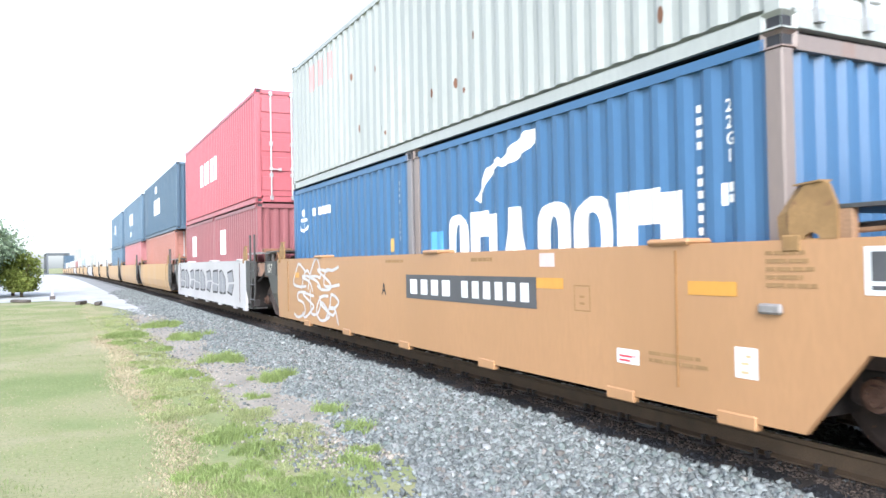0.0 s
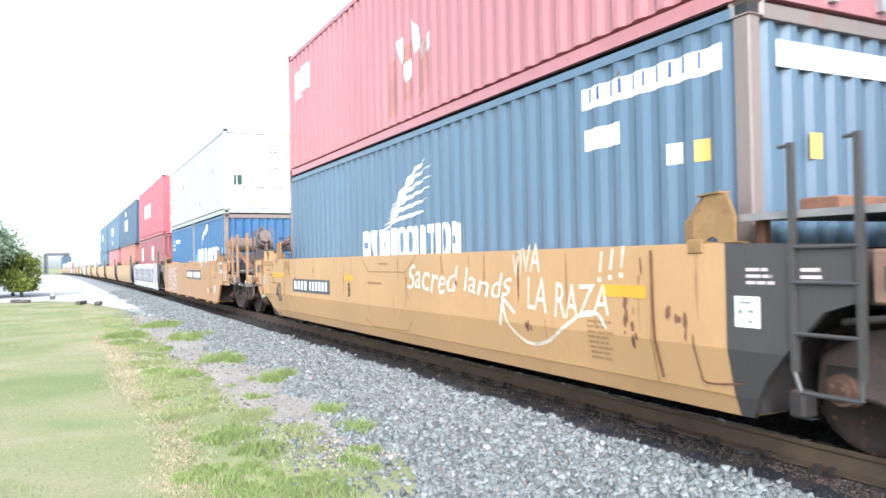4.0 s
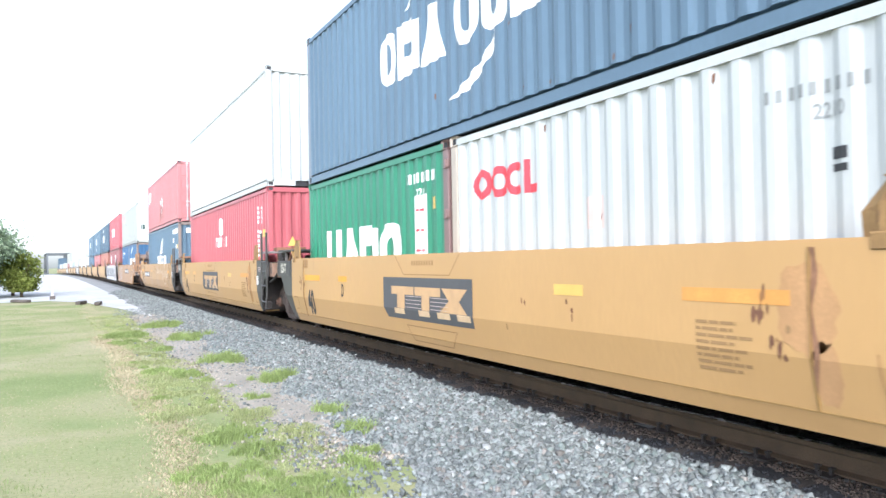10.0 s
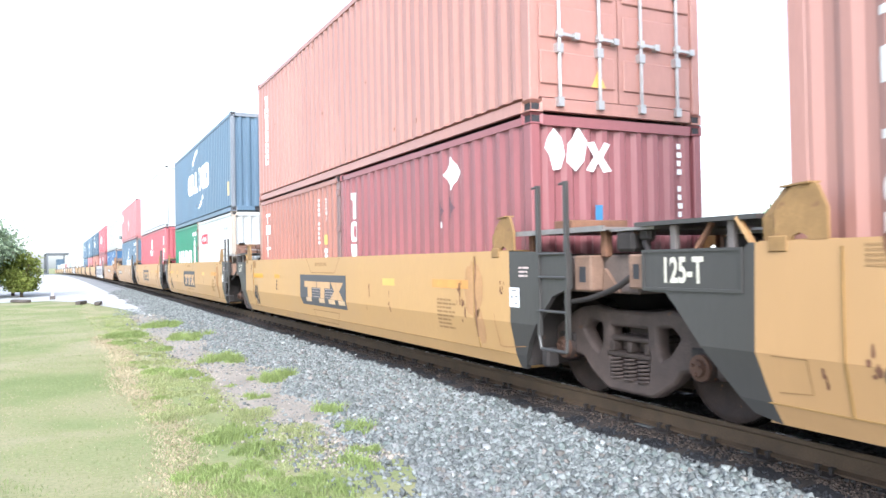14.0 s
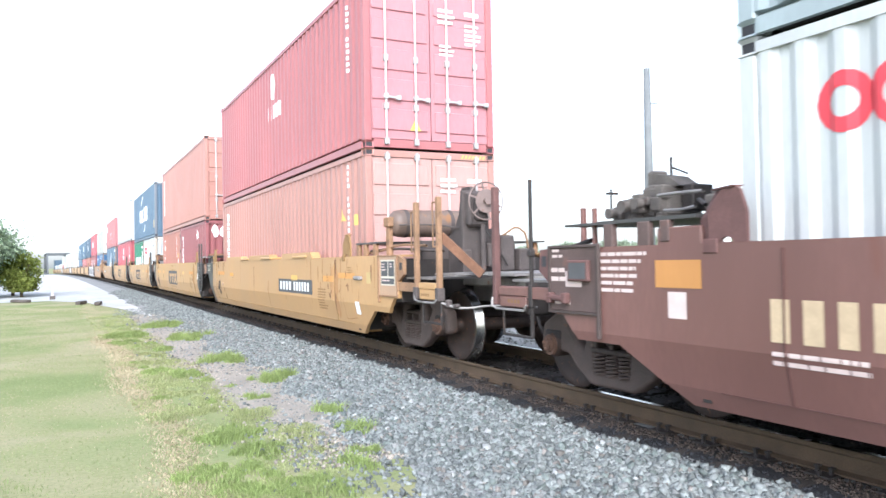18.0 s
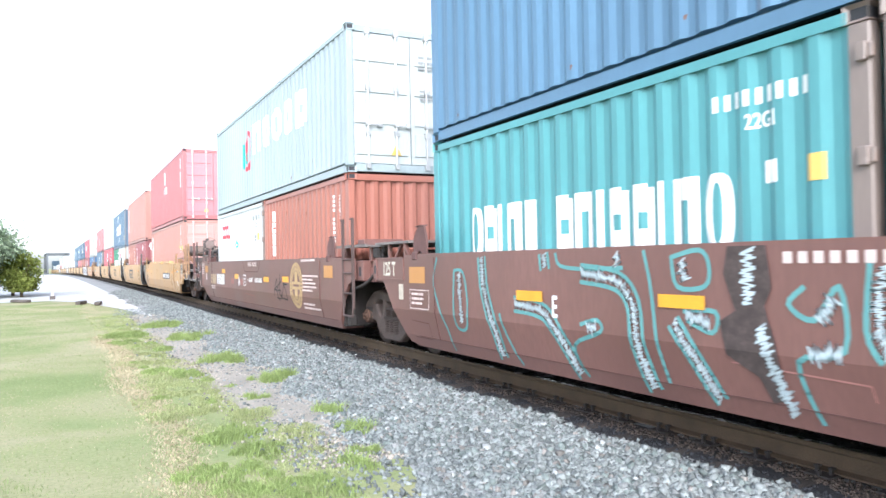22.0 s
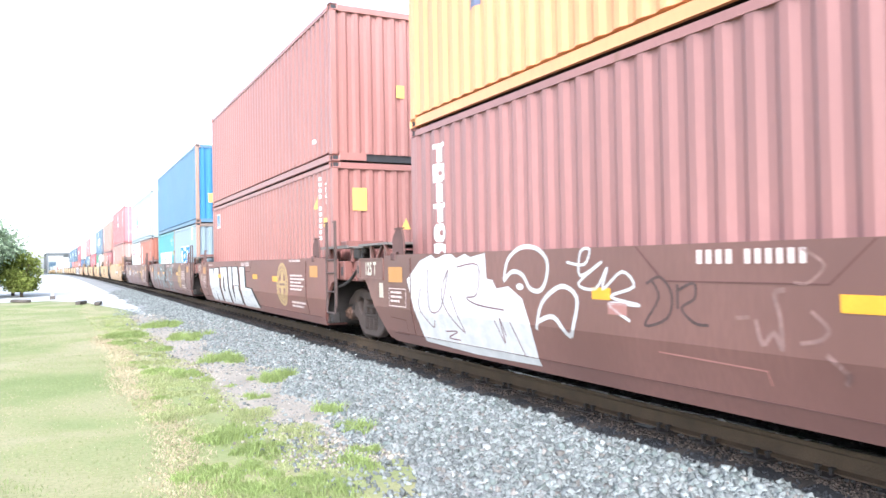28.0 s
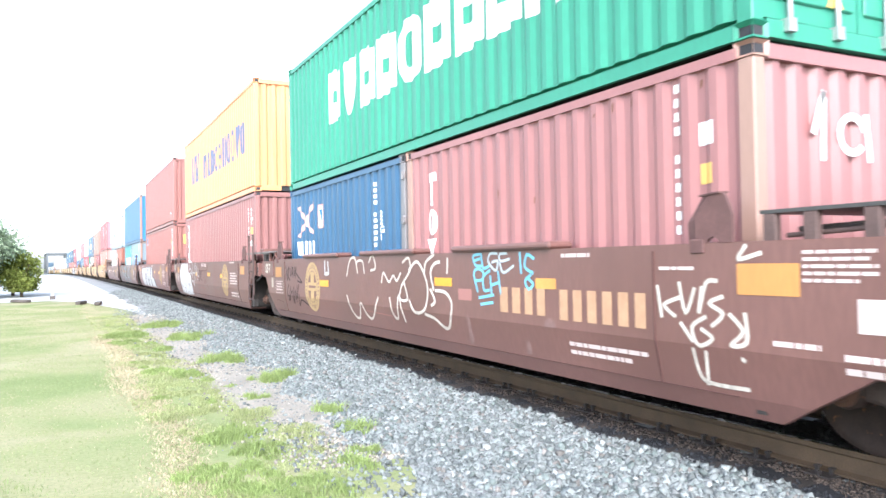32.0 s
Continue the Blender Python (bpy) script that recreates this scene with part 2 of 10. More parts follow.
def mark(name, shapes, y_at, z_at, material, parent, surface, label="", lift=0.004):
    """Lays shapes (u to the reader's right, v up) on the near side of a container or car."""
    bm = bmesh.new()
    lo, hi = 1e9, -1e9
    for vs, fs in flatten(shapes):
        bv = [bm.verts.new((0, y_at - u, z_at + v)) for u, v in vs]
        lo, hi = min([lo] + [y_at - u for u, v in vs]), max([hi] + [y_at - u for u, v in vs])
        for f in fs:
            try:
                bm.faces.new([bv[i] for i in f])
            except ValueError:
                pass
    if surface == "container":
        for y in corr_breaks(lo, hi):
            bmesh.ops.bisect_plane(bm, geom=bm.verts[:] + bm.edges[:] + bm.faces[:], plane_co=(0, y, 0), plane_no=(0, 1, 0))
        for v in bm.verts:
            v.co.x = -CW + 0.008 + DEP * corr(v.co.y) - lift
    elif surface == "car":
        for cut in (FOLD_Z, 0.60):
            bmesh.ops.bisect_plane(bm, geom=bm.verts[:] + bm.edges[:] + bm.faces[:], plane_co=(0, 0, cut), plane_no=(0, 0, 1))
        for v in bm.verts:
            v.co.x = -SIDE_X + side_in(v.co.z) - lift
    else:
        for v in bm.verts:
            v.co.x = (-SIDE_X if surface == "flat" else surface) - lift
    for f in bm.faces:
        if f.normal.x > 0:
            f.normal_flip()
    bm.normal_update()
    for f in bm.faces:
        if f.normal.x > 0:
            f.normal_flip()
    ob = part(name, bm, material, parent, label)
    if name in ("small_print", "print_block", "print_line", "pale_print", "tag_print", "panel_print", "code_column", "code_print", "strip_print", "emblem_lettering", "spray_tag", "spray_outline", "spray_fill", "spray_streak", "black_tag", "rust_run", "dark_smudge", "framed_notice", "rust_streak", "rust_line", "spray_lettering", "spray_arrow", "spray_line", "spray_shade", "sprayed_mark", "upright_block", "red_ring", "white_base", "pinstripe", "small_grille"):
        ob["kind"] = "stuff"
    return ob


def side_in(z):
    return 0.0 if z >= FOLD_Z else (FOLD_Z - z) / (FOLD_Z - 0.60) * FOLD_IN if z >= 0.60 else FOLD_IN + 0.40 * (0.60 - z)


# ---------------------------------------------------------------- containers
_cache = {}


def cached(key, make):
    if key not in _cache:
        _cache[key] = make()
    return _cache[key]


def side_panel_mesh(L, H, m):
    y0, y1 = -L / 2 + 0.15, L / 2 - 0.15
    ys = [y0] + corr_breaks(y0, y1) + [y1]
    # foot of the wall set back over the bottom rail, then the ribbed sheet
    vs, fs = [], []
    for y in ys:
        x = -CW + 0.008 + DEP * corr(y)
        vs += [(-CW + 0.085, y, 0.10), (-CW + 0.085, y, 0.165), (x, y, 0.170), (x, y, H - 0.11)]
    for i in range(len(ys) - 1):
        for k in range(3):
            a = 4 * i + k
            fs.append((a, a + 1, a + 5, a + 4))
    me = bpy.data.meshes.new("side_panel")
    me.from_pydata(vs, [], fs)
    me.materials.append(m)
    return me


def end_panel_mesh(H, m):
    x0, x1, P = -CW + 0.12, CW - 0.12, 0.245
    xs = sorted({x0, x1} | {x for k in range(-6, 6) for x in ((k + q) * P for q in (0.0, 0.3, 0.5, 0.8)) if x0 < x < x1})

    def d(x):
        u = (x / P) % 1
        return 0 if u < 0.3 else (u - 0.3) / 0.2 if u < 0.5 else 1 if u < 0.8 else (1 - u) / 0.2
    vs, fs = [], []
    for x in xs:
        for z in (0.15, H - 0.11):
            vs.append((x, 0.02 + 0.045 * d(x), z))
    for i in range(len(xs) - 1):
        a = 2 * i
        fs.append((a, a + 2, a + 3, a + 1))
    me = bpy.data.meshes.new("front_wall")
    me.from_pydata(vs, [], fs)
    me.materials.append(m)
    return me


def casting_mesh(m):
    bm = box(bmesh.new(), -0.081, 0.081, -0.089, 0.089, -0.059, 0.059)
    for f in [f for f in bm.faces if abs(f.normal.z) < 0.5]:
        r = bmesh.ops.inset_individual(bm, faces=[f], thickness=0.034)
        bmesh.ops.translate(bm, vec=-f.normal * 0.03, verts=f.verts[:])
        f.material_index = 1
    return to_mesh(bm, "corner_casting", [m, DARKMARK])


def door_mesh(H, m):
    return to_mesh(boxes([(-0.56, 0.56, 0.0, 0.05, 0.17, H - 0.13)]), "door", m)


def door_panel_mesh(h, m):
    return to_mesh(box(bmesh.new(), -0.50, 0.50, -0.022, 0.003, 0, h, 0.012), "door_panel", m)


def rods_mesh(H):
    bm = bmesh.new()
    rod(bm, (0, -0.05, 0.08), (0, -0.05, H - 0.05), 0.02)
    for z in (0.12, 0.7, 1.5, H - 0.12):
        box(bm, -0.04, 0.04, -0.075, 0.0, z - 0.05, z + 0.05)
    beam(bm, (-0.05, -0.06, 0.86), (0.24, -0.06, 0.84), 0.018, 0.03)
    box(bm, 0.19, 0.26, -0.08, 0.0, 0.81, 0.88)
    box(bm, -0.03, 0.03, -0.085, 0.0, 0.82, 0.90)
    return to_mesh(bm, "locking_rod", mat("rod_zinc", (0.5, 0.5, 0.5), 0.45, 0.6, 0.15, 6, 50, 0.05))


def container(label, color, L=12.19, H=2.591, end="front", rail=None, group="shipping containers on the train", rod_mat=None, doors=None):
    """A shipping container with its base at the origin and its length along y."""
    key = (color.name, L, H)
    rail = rail or color
    base = tagged(new("shipping_container"), label, "shipping container", group)
    sp = cached(("side", *key), lambda: side_panel_mesh(L, H, color))
    part("side_panel", sp, None, base)
    far = part("side_panel", sp, None, base)
    far.matrix_basis = pose(0, 0, 0, 0, 0, 180)
    ep = cached(("end", color.name, H), lambda: end_panel_mesh(H, color))
    # doors: colour of the trailing end; some tones have its stronger light painted in
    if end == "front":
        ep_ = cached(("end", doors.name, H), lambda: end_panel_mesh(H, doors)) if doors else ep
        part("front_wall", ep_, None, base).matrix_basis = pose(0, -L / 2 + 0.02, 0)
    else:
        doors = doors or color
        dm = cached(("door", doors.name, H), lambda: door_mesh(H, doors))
        rm = cached(("rod", H), lambda: rods_mesh(H))
        for sx in (-1, 1):
            d = part("door", dm, None, base)
            d.matrix_basis = pose(sx * 0.568, -L / 2 + 0.04, 0)
            rowz = np.linspace(0.22, H - 0.18, (5 if H > 2.7 else 4) + 1)
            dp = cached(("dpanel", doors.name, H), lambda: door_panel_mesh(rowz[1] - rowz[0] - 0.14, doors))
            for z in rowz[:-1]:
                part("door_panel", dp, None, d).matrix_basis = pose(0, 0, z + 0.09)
            for k in (-0.27, 0.27):
                part("locking_rod", rm, None, d).matrix_basis = pose(k, 0, 0)
    part("front_wall", ep, None, base).matrix_basis = pose(0, L / 2 - 0.02, 0, 0, 0, 180)
    part("roof", cached(("roof", *key), lambda: to_mesh(boxes([(-CW + 0.05, CW - 0.05, -L / 2 + 0.1, L / 2 - 0.1, H - 0.05, H - 0.025)]), "roof", color)), None, base)
    part("floor", cached(("floor", *key), lambda: to_mesh(boxes([(-CW + 0.06, CW - 0.06, -L / 2 + 0.25, L / 2 - 0.25, 0.03, 0.14)]), "floor", STEEL)), None, base)
    tr = cached(("trail", color.name, L, H), lambda: to_mesh(boxes([(-0.03, 0.03, -L / 2 + 0.16, L / 2 - 0.16, H - 0.115, H - 0.035)]), "top_rail", color))
    br = cached(("brail", color.name, L, H), lambda: to_mesh(boxes([(-0.025, 0.025, -L / 2 + 0.16, L / 2 - 0.16, 0.008, 0.125)]), "bottom_rail", color))
    po = cached(("post", rail.name, H), lambda: to_mesh(boxes([(-0.06, 0.06, -0.075, 0.075, 0.118, H - 0.118)], 0.012), "corner_post", rail))
    sl = cached(("sill", rail.name), lambda: to_mesh(boxes([(-CW + 0.16, CW - 0.16, -0.04, 0.04, 0.02, 0.155)]), "end_sill", rail))
    hd = cached(("header", rail.name, H), lambda: to_mesh(boxes([(-CW + 0.16, CW - 0.16, -0.04, 0.04, H - 0.125, H - 0.015)]), "end_header", rail))
    ca = cached(("cast", rail.name), lambda: casting_mesh(rail))
    for sx in (-1, 1):
        part("top_rail", tr, None, base).matrix_basis = pose(sx * (CW - 0.031), 0, 0)
        part("bottom_rail", br, None, base).matrix_basis = pose(sx * (CW - 0.030), 0, 0)
        for sy in (-1, 1):
            part("corner_post", po, None, base).matrix_basis = pose(sx * (CW - 0.064), sy * (L / 2 - 0.08), 0)
            for z in (0.059, H - 0.059):
                part("corner_casting", ca, None, base).matrix_basis = pose(sx * (CW - 0.080), sy * (L / 2 - 0.088), z)
    for sy in (-1, 1):
        if sy < 0 and L > 10 and end == "front":
            pad = cached(("pad", color.name), lambda: to_mesh(boxes([(-0.26, 0.26, -0.04, 0.04, 0.02, 0.155)]), "end_sill", color))
            for q in (-0.80, 0.80):
                part("end_sill", pad, None, base).matrix_basis = pose(q, -(L / 2 - 0.055), 0)
            # near-black plate set in the open tunnel to paint the shade inside
            part("tunnel_back", cached("tunnel", lambda: to_mesh(boxes([(-0.54, 0.54, 0.0, 0.03, 0.02, 0.155)]), "tunnel_back", DARKMARK)), None, base).matrix_basis = pose(0, -(L / 2 - 0.10), 0)
        else:
            part("end_sill", sl, None, base).matrix_basis = pose(0, sy * (L / 2 - 0.055), 0)
        part("end_header", hd, None, base).matrix_basis = pose(0, sy * (L / 2 - 0.055), 0)
    return base


# ---------------------------------------------------------------- bogies


def curve_mesh(name, loops, half, bevel, material):
    """Outline with holes in the (y, z) plane, extruded along x."""
    cu = bpy.data.curves.new(name, "CURVE")
    cu.dimensions, cu.fill_mode, cu.extrude, cu.bevel_depth, cu.bevel_resolution = "2D", "BOTH", half, bevel, 1
    for pts in loops:
        sp = cu.splines.new("POLY")
        sp.points.add(len(pts) - 1)
        for p, (y, z) in zip(sp.points, pts):
            p.co = (y, z, 0, 1)
        sp.use_cyclic_u = True
    ob = new(name, cu)
    me = bpy.data.meshes.new_from_object(ob.evaluated_get(bpy.context.evaluated_depsgraph_get()))
    bpy.data.objects.remove(ob)
    me.transform(Matrix(((0, 0, 1, 0), (1, 0, 0, 0), (0, 1, 0, 0), (0, 0, 0, 1))))
    me.materials.clear()
    me.materials.append(material)
    return me


def rounded(pts, r=0.05, n=3):
    out = []
    for i, p in enumerate(pts):
        a, b, c = Vector(pts[i - 1]), Vector(p), Vector(pts[(i + 1) % len(pts)])
        u, w = (a - b).normalized(), (c - b).normalized()
        rr = min(r, (a - b).length * 0.45, (c - b).length * 0.45)
        for k in range(n + 1):
            t = k / n
            q = (b + u * rr) * (1 - t) ** 2 + b * 2 * t * (1 - t) + (b + w * rr) * t * t
            out.append((q.x, q.y))
    return out


WR = 0.475


def lathe(profile, n=32, mats=None):
    """Rings of (x, radius) turned about the x axis."""
    vs, fs, mi = [], [], []
    for x, r in profile:
        for k in range(n):
            a = 2 * math.pi * k / n
            vs.append((x, r * math.cos(a), r * math.sin(a)))
    for i in range(len(profile) - 1):
        for k in range(n):
            fs.append((i * n + k, i * n + (k + 1) % n, (i + 1) * n + (k + 1) % n, (i + 1) * n + k))
            mi.append(mats[i] if mats else 0)
    return vs, fs, mi


def wheelset_mesh():
    prof = [(-1.13, 0.001), (-1.13, 0.10), (-1.10, 0.125), (-0.93, 0.125), (-0.91, 0.09), (-0.80, 0.10), (-0.79, 0.12), (-0.775, 0.36), (-0.80, 0.395), (-0.80, WR - 0.012),
            (-0.79, WR), (-0.705, WR + 0.004), (-0.69, WR + 0.028), (-0.672, WR + 0.026), (-0.664, 0.39), (-0.70, 0.36), (-0.70, 0.12), (-0.66, 0.085)]
    mm = [1 if 9 <= i <= 11 else 0 for i in range(len(prof))]
    prof = prof + [(-x, r) for x, r in reversed(prof)]
    mm = mm[:-1] + [0] + mm[::-1][1:] + [0]
    vs, fs, mi = lathe(prof, 36, mm)
    # bolt heads on the axle caps
    for sx in (-1, 1):
        for k in range(3):
            a, o = 2 * math.pi * k / 3, len(vs)
            for dx in (0, 0.025):
                for q in range(6):
                    b = math.pi * q / 3
                    vs.append((sx * (1.13 + dx), 0.06 * math.cos(a) + 0.02 * math.cos(b), 0.06 * math.sin(a) + 0.02 * math.sin(b)))
            fs.append(tuple(range(o + 6, o + 12)))
            mi.append(0)
            for q in range(6):
                fs.append((o + q, o + (q + 1) % 6, o + 6 + (q + 1) % 6, o + 6 + q))
                mi.append(0)
    me = bpy.data.meshes.new("wheelset")
    me.from_pydata(vs, [], fs)
    me.materials.append(WHEEL)
    me.materials.append(TREAD)
    me.polygons.foreach_set("material_index", mi[:len(fs)])
    me.polygons.foreach_set("use_smooth", [True] * len(fs))
    return me


def spring_mesh():
    vs, fs, n, m, turns = [], [], 14, 6, 6
    N = n * turns
    for i in range(N + 1):
        a, z = 2 * math.pi * i / n, 0.30 * i / N
        for k in range(m):
            b = 2 * math.pi * k / m
            r = 0.075 + 0.018 * math.cos(b)
            vs.append((r * math.cos(a), r * math.sin(a), z + 0.018 * math.sin(b)))
    for i in range(N):
        for k in range(m):
            fs.append((i * m + k, i * m + (k + 1) % m, (i + 1) * m + (k + 1) % m, (i + 1) * m + k))
    me = bpy.data.meshes.new("spring")
    me.from_pydata(vs, [], fs)
    me.materials.append(FRAME)
    return me


MOVERS, WHEELS = [], []
AXLE = 0.90


def small_spring():
    me = spring_mesh()
    me.transform(Matrix.Diagonal((0.84, 0.84, 0.70, 1.0)))
    return me


def bearing_cap():
    """Round end cap of an axle bearing with three bolts."""
    b = bmesh.new()
    bmesh.ops.create_cone(b, cap_ends=True, segments=20, radius1=0.115, radius2=0.105, depth=0.10, matrix=pose(0.0, 0, 0, 0, 90, 0))
    bmesh.ops.create_cone(b, cap_ends=True, segments=16, radius1=0.075, radius2=0.065, depth=0.04, matrix=pose(0.065, 0, 0, 0, 90, 0))
    for k in range(3):
        a = 2 * math.pi * k / 3 + 0.4
        bmesh.ops.create_cone(b, cap_ends=True, segments=6, radius1=0.016, radius2=0.016, depth=0.03, matrix=pose(0.09, 0.042 * math.cos(a), 0.042 * math.sin(a), 0, 90, 0))
    return to_mesh(b, "bearing_cap", mat("rust_brown_cap", (0.12, 0.065, 0.045), 0.75, 0, 0.3, 8, 50, 0.2, 0.2, (0.06, 0.042, 0.036)))


def bogie(y):
    """A two-axle freight bogie whose origin is on the track centre; y: place at the start."""
    th = tagged(new("bogie"), "grimy cast steel freight bogie with coil springs on the rails", "bogie", "bogies of the train")
    half = [(0.30, 0.845), (0.52, 0.88), (0.74, 0.84), (0.92, 0.74), (1.07, 0.66), (1.10, 0.42), (1.03, 0.41), (1.01, 0.57), (0.80, 0.58), (0.78, 0.44), (0.71, 0.44), (0.63, 0.42), (0.54, 0.31), (0.30, 0.165)]
    outer = rounded([(-y_, z) for y_, z in half] + [(y_, z) for y_, z in reversed(half)], 0.05)
    eye = [(0.335, 0.77), (0.55, 0.795), (0.68, 0.68), (0.53, 0.50), (0.40, 0.43), (0.34, 0.56)]
    holes = [rounded(h, 0.05) for h in ([(-y_, z) for y_, z in reversed(eye)], eye, [(-0.275, 0.76), (0.275, 0.76), (0.265, 0.56), (0.30, 0.54), (0.27, 0.235), (-0.27, 0.235), (-0.30, 0.54), (-0.265, 0.56)])]
    sf = cached("sideframe", lambda: curve_mesh("sideframe", [outer] + holes, 0.045, 0.032, FRAME))
    sp = cached("spring", small_spring)
    ws = cached("wheelset", wheelset_mesh)
    bo = cached("bolster", lambda: to_mesh(boxes([(-1.10, 1.10, -0.29, 0.29, 0.455, 0.50), (-1.08, 1.08, -0.26, 0.26, 0.60, 0.645), (-0.98, 0.98, -0.25, 0.25, 0.50, 0.60), (-0.9, 0.9, -0.20, 0.20, 0.645, 0.86)] + [(sx_ * 1.03 - 0.06, sx_ * 1.03 + 0.06, q_ - 0.03, q_ + 0.03, 0.50, 0.60) for sx_ in (-1, 1) for q_ in (-0.23, 0, 0.23)], 0.012), "bolster", mat("shaded_cast_steel", (0.060, 0.044, 0.038), 0.75, 0.0, 0.25, 6, 60, 0.3, 0.2, (0.10, 0.06, 0.045))))
    ad = cached("bearing_adapter", lambda: to_mesh(boxes([(-0.10, 0.10, -0.13, 0.13, 0.0, 0.09), (-0.02, 0.02, -0.16, 0.16, -0.10, 0.02)], 0.015), "bearing_adapter", STEEL))
    bb = cached("brake_beam", lambda: to_mesh(boxes([(-0.72, 0.72, -0.05, 0.05, 0.30, 0.38), (-0.80, -0.66, -0.16, 0.16, 0.24, 0.46), (0.66, 0.80, -0.16, 0.16, 0.24, 0.46)], 0.02), "brake_beam", STEEL))
    cap = cached("bearing_cap", bearing_cap)
    for sx in (-1, 1):
        part("sideframe", sf, None, th).matrix_basis = pose(sx * 1.01, 0, RAIL_Z)
        for k in (-0.18, 0, 0.18):
            part("spring", sp, None, th).matrix_basis = pose(sx * 1.05, k, RAIL_Z + 0.245)
        for sy in (-1, 1):
            part("bearing_adapter", ad, None, th).matrix_basis = pose(sx * 1.01, sy * AXLE, RAIL_Z + WR + 0.06)
            part("bearing_cap", cap, None, th).matrix_basis = pose(sx * 1.10, sy * AXLE, RAIL_Z + WR, 0, 0, 0 if sx > 0 else 180)
    for sy in (-1, 1):
        part("brake_beam", bb, None, th).matrix_basis = pose(0, sy * 0.36, RAIL_Z + 0.04)
    part("bolster", bo, None, th).matrix_basis = pose(0, 0, RAIL_Z)
    for sy in (-1, 1):
        w = part("wheelset", ws, None, th, "rust-brown wheels with bright treads")
        WHEELS.append((w, sy * AXLE))
    MOVERS.append((th, y))
    return th

# ---------------------------------------------------------------- well cars
FRONT_CUT = [(8.05, 1.66), (8.05, 1.07), (7.88, 1.06), (7.68, 0.85), (7.12, 0.85), (6.41, 0.455)]
REAR_CUT = [(-6.43, 0.455), (-6.86, 0.99), (-8.05, 0.99), (-8.07, 1.66)]
FRONT_EDGE = 6.33
FRONT_JOINT = [(FRONT_EDGE + 0.02, 0.93), (FRONT_EDGE, 1.66), (6.38, 1.66), (6.42, 1.62), (7.42, 1.62), (7.42, 1.31), (7.17, 1.30), (7.06, 1.19), (6.78, 0.87), (6.46, 0.50), (6.24, 0.455)]
REAR_JOINT = [(-6.1, 0.455), (-6.20, 0.455), (-6.39, 0.75), (-6.85, 1.22), (-7.10, 1.30), (-7.10, 1.63), (-6.1, 1.66)]


def side_plate(pts, sx, thick=0.05, flat=False):
    """Side plate from an outline in (y, z), with the lower part folded inwards."""
    bm = bmesh.new()
    f = bm.faces.new([bm.verts.new((0, y, z)) for y, z in pts])
    for cut in (FOLD_Z, 0.60):
        bmesh.ops.bisect_plane(bm, geom=bm.verts[:] + bm.edges[:] + bm.faces[:], plane_co=(0, 0, cut), plane_no=(0, 0, 1))
    r = bmesh.ops.extrude_face_region(bm, geom=bm.faces[:])
    bmesh.ops.translate(bm, vec=(thick, 0, 0), verts=[v for v in r["geom"] if isinstance(v, bmesh.types.BMVert)])
    for v in bm.verts:
        v.co.x = sx * (SIDE_X - (0 if flat else side_in(v.co.z)) - v.co.x)
    bmesh.ops.recalc_face_normals(bm, faces=bm.faces)
    return bm


def tube(name, pts, r, material, parent, label=""):
    cu = bpy.data.curves.new(name, "CURVE")
    cu.dimensions, cu.bevel_depth, cu.bevel_resolution, cu.resolution_u = "3D", r, 1, 4
    sp = cu.splines.new("BEZIER")
    sp.bezier_points.add(len(pts) - 1)
    for b, p in zip(sp.bezier_points, pts):
        b.co, b.handle_left_type, b.handle_right_type = p, "AUTO", "AUTO"
    ob = new(name, cu)
    me = bpy.data.meshes.new_from_object(ob.evaluated_get(bpy.context.evaluated_depsgraph_get()))
    bpy.data.objects.remove(ob)
    me.materials.append(material)
    return part(name, me, None, parent, label)


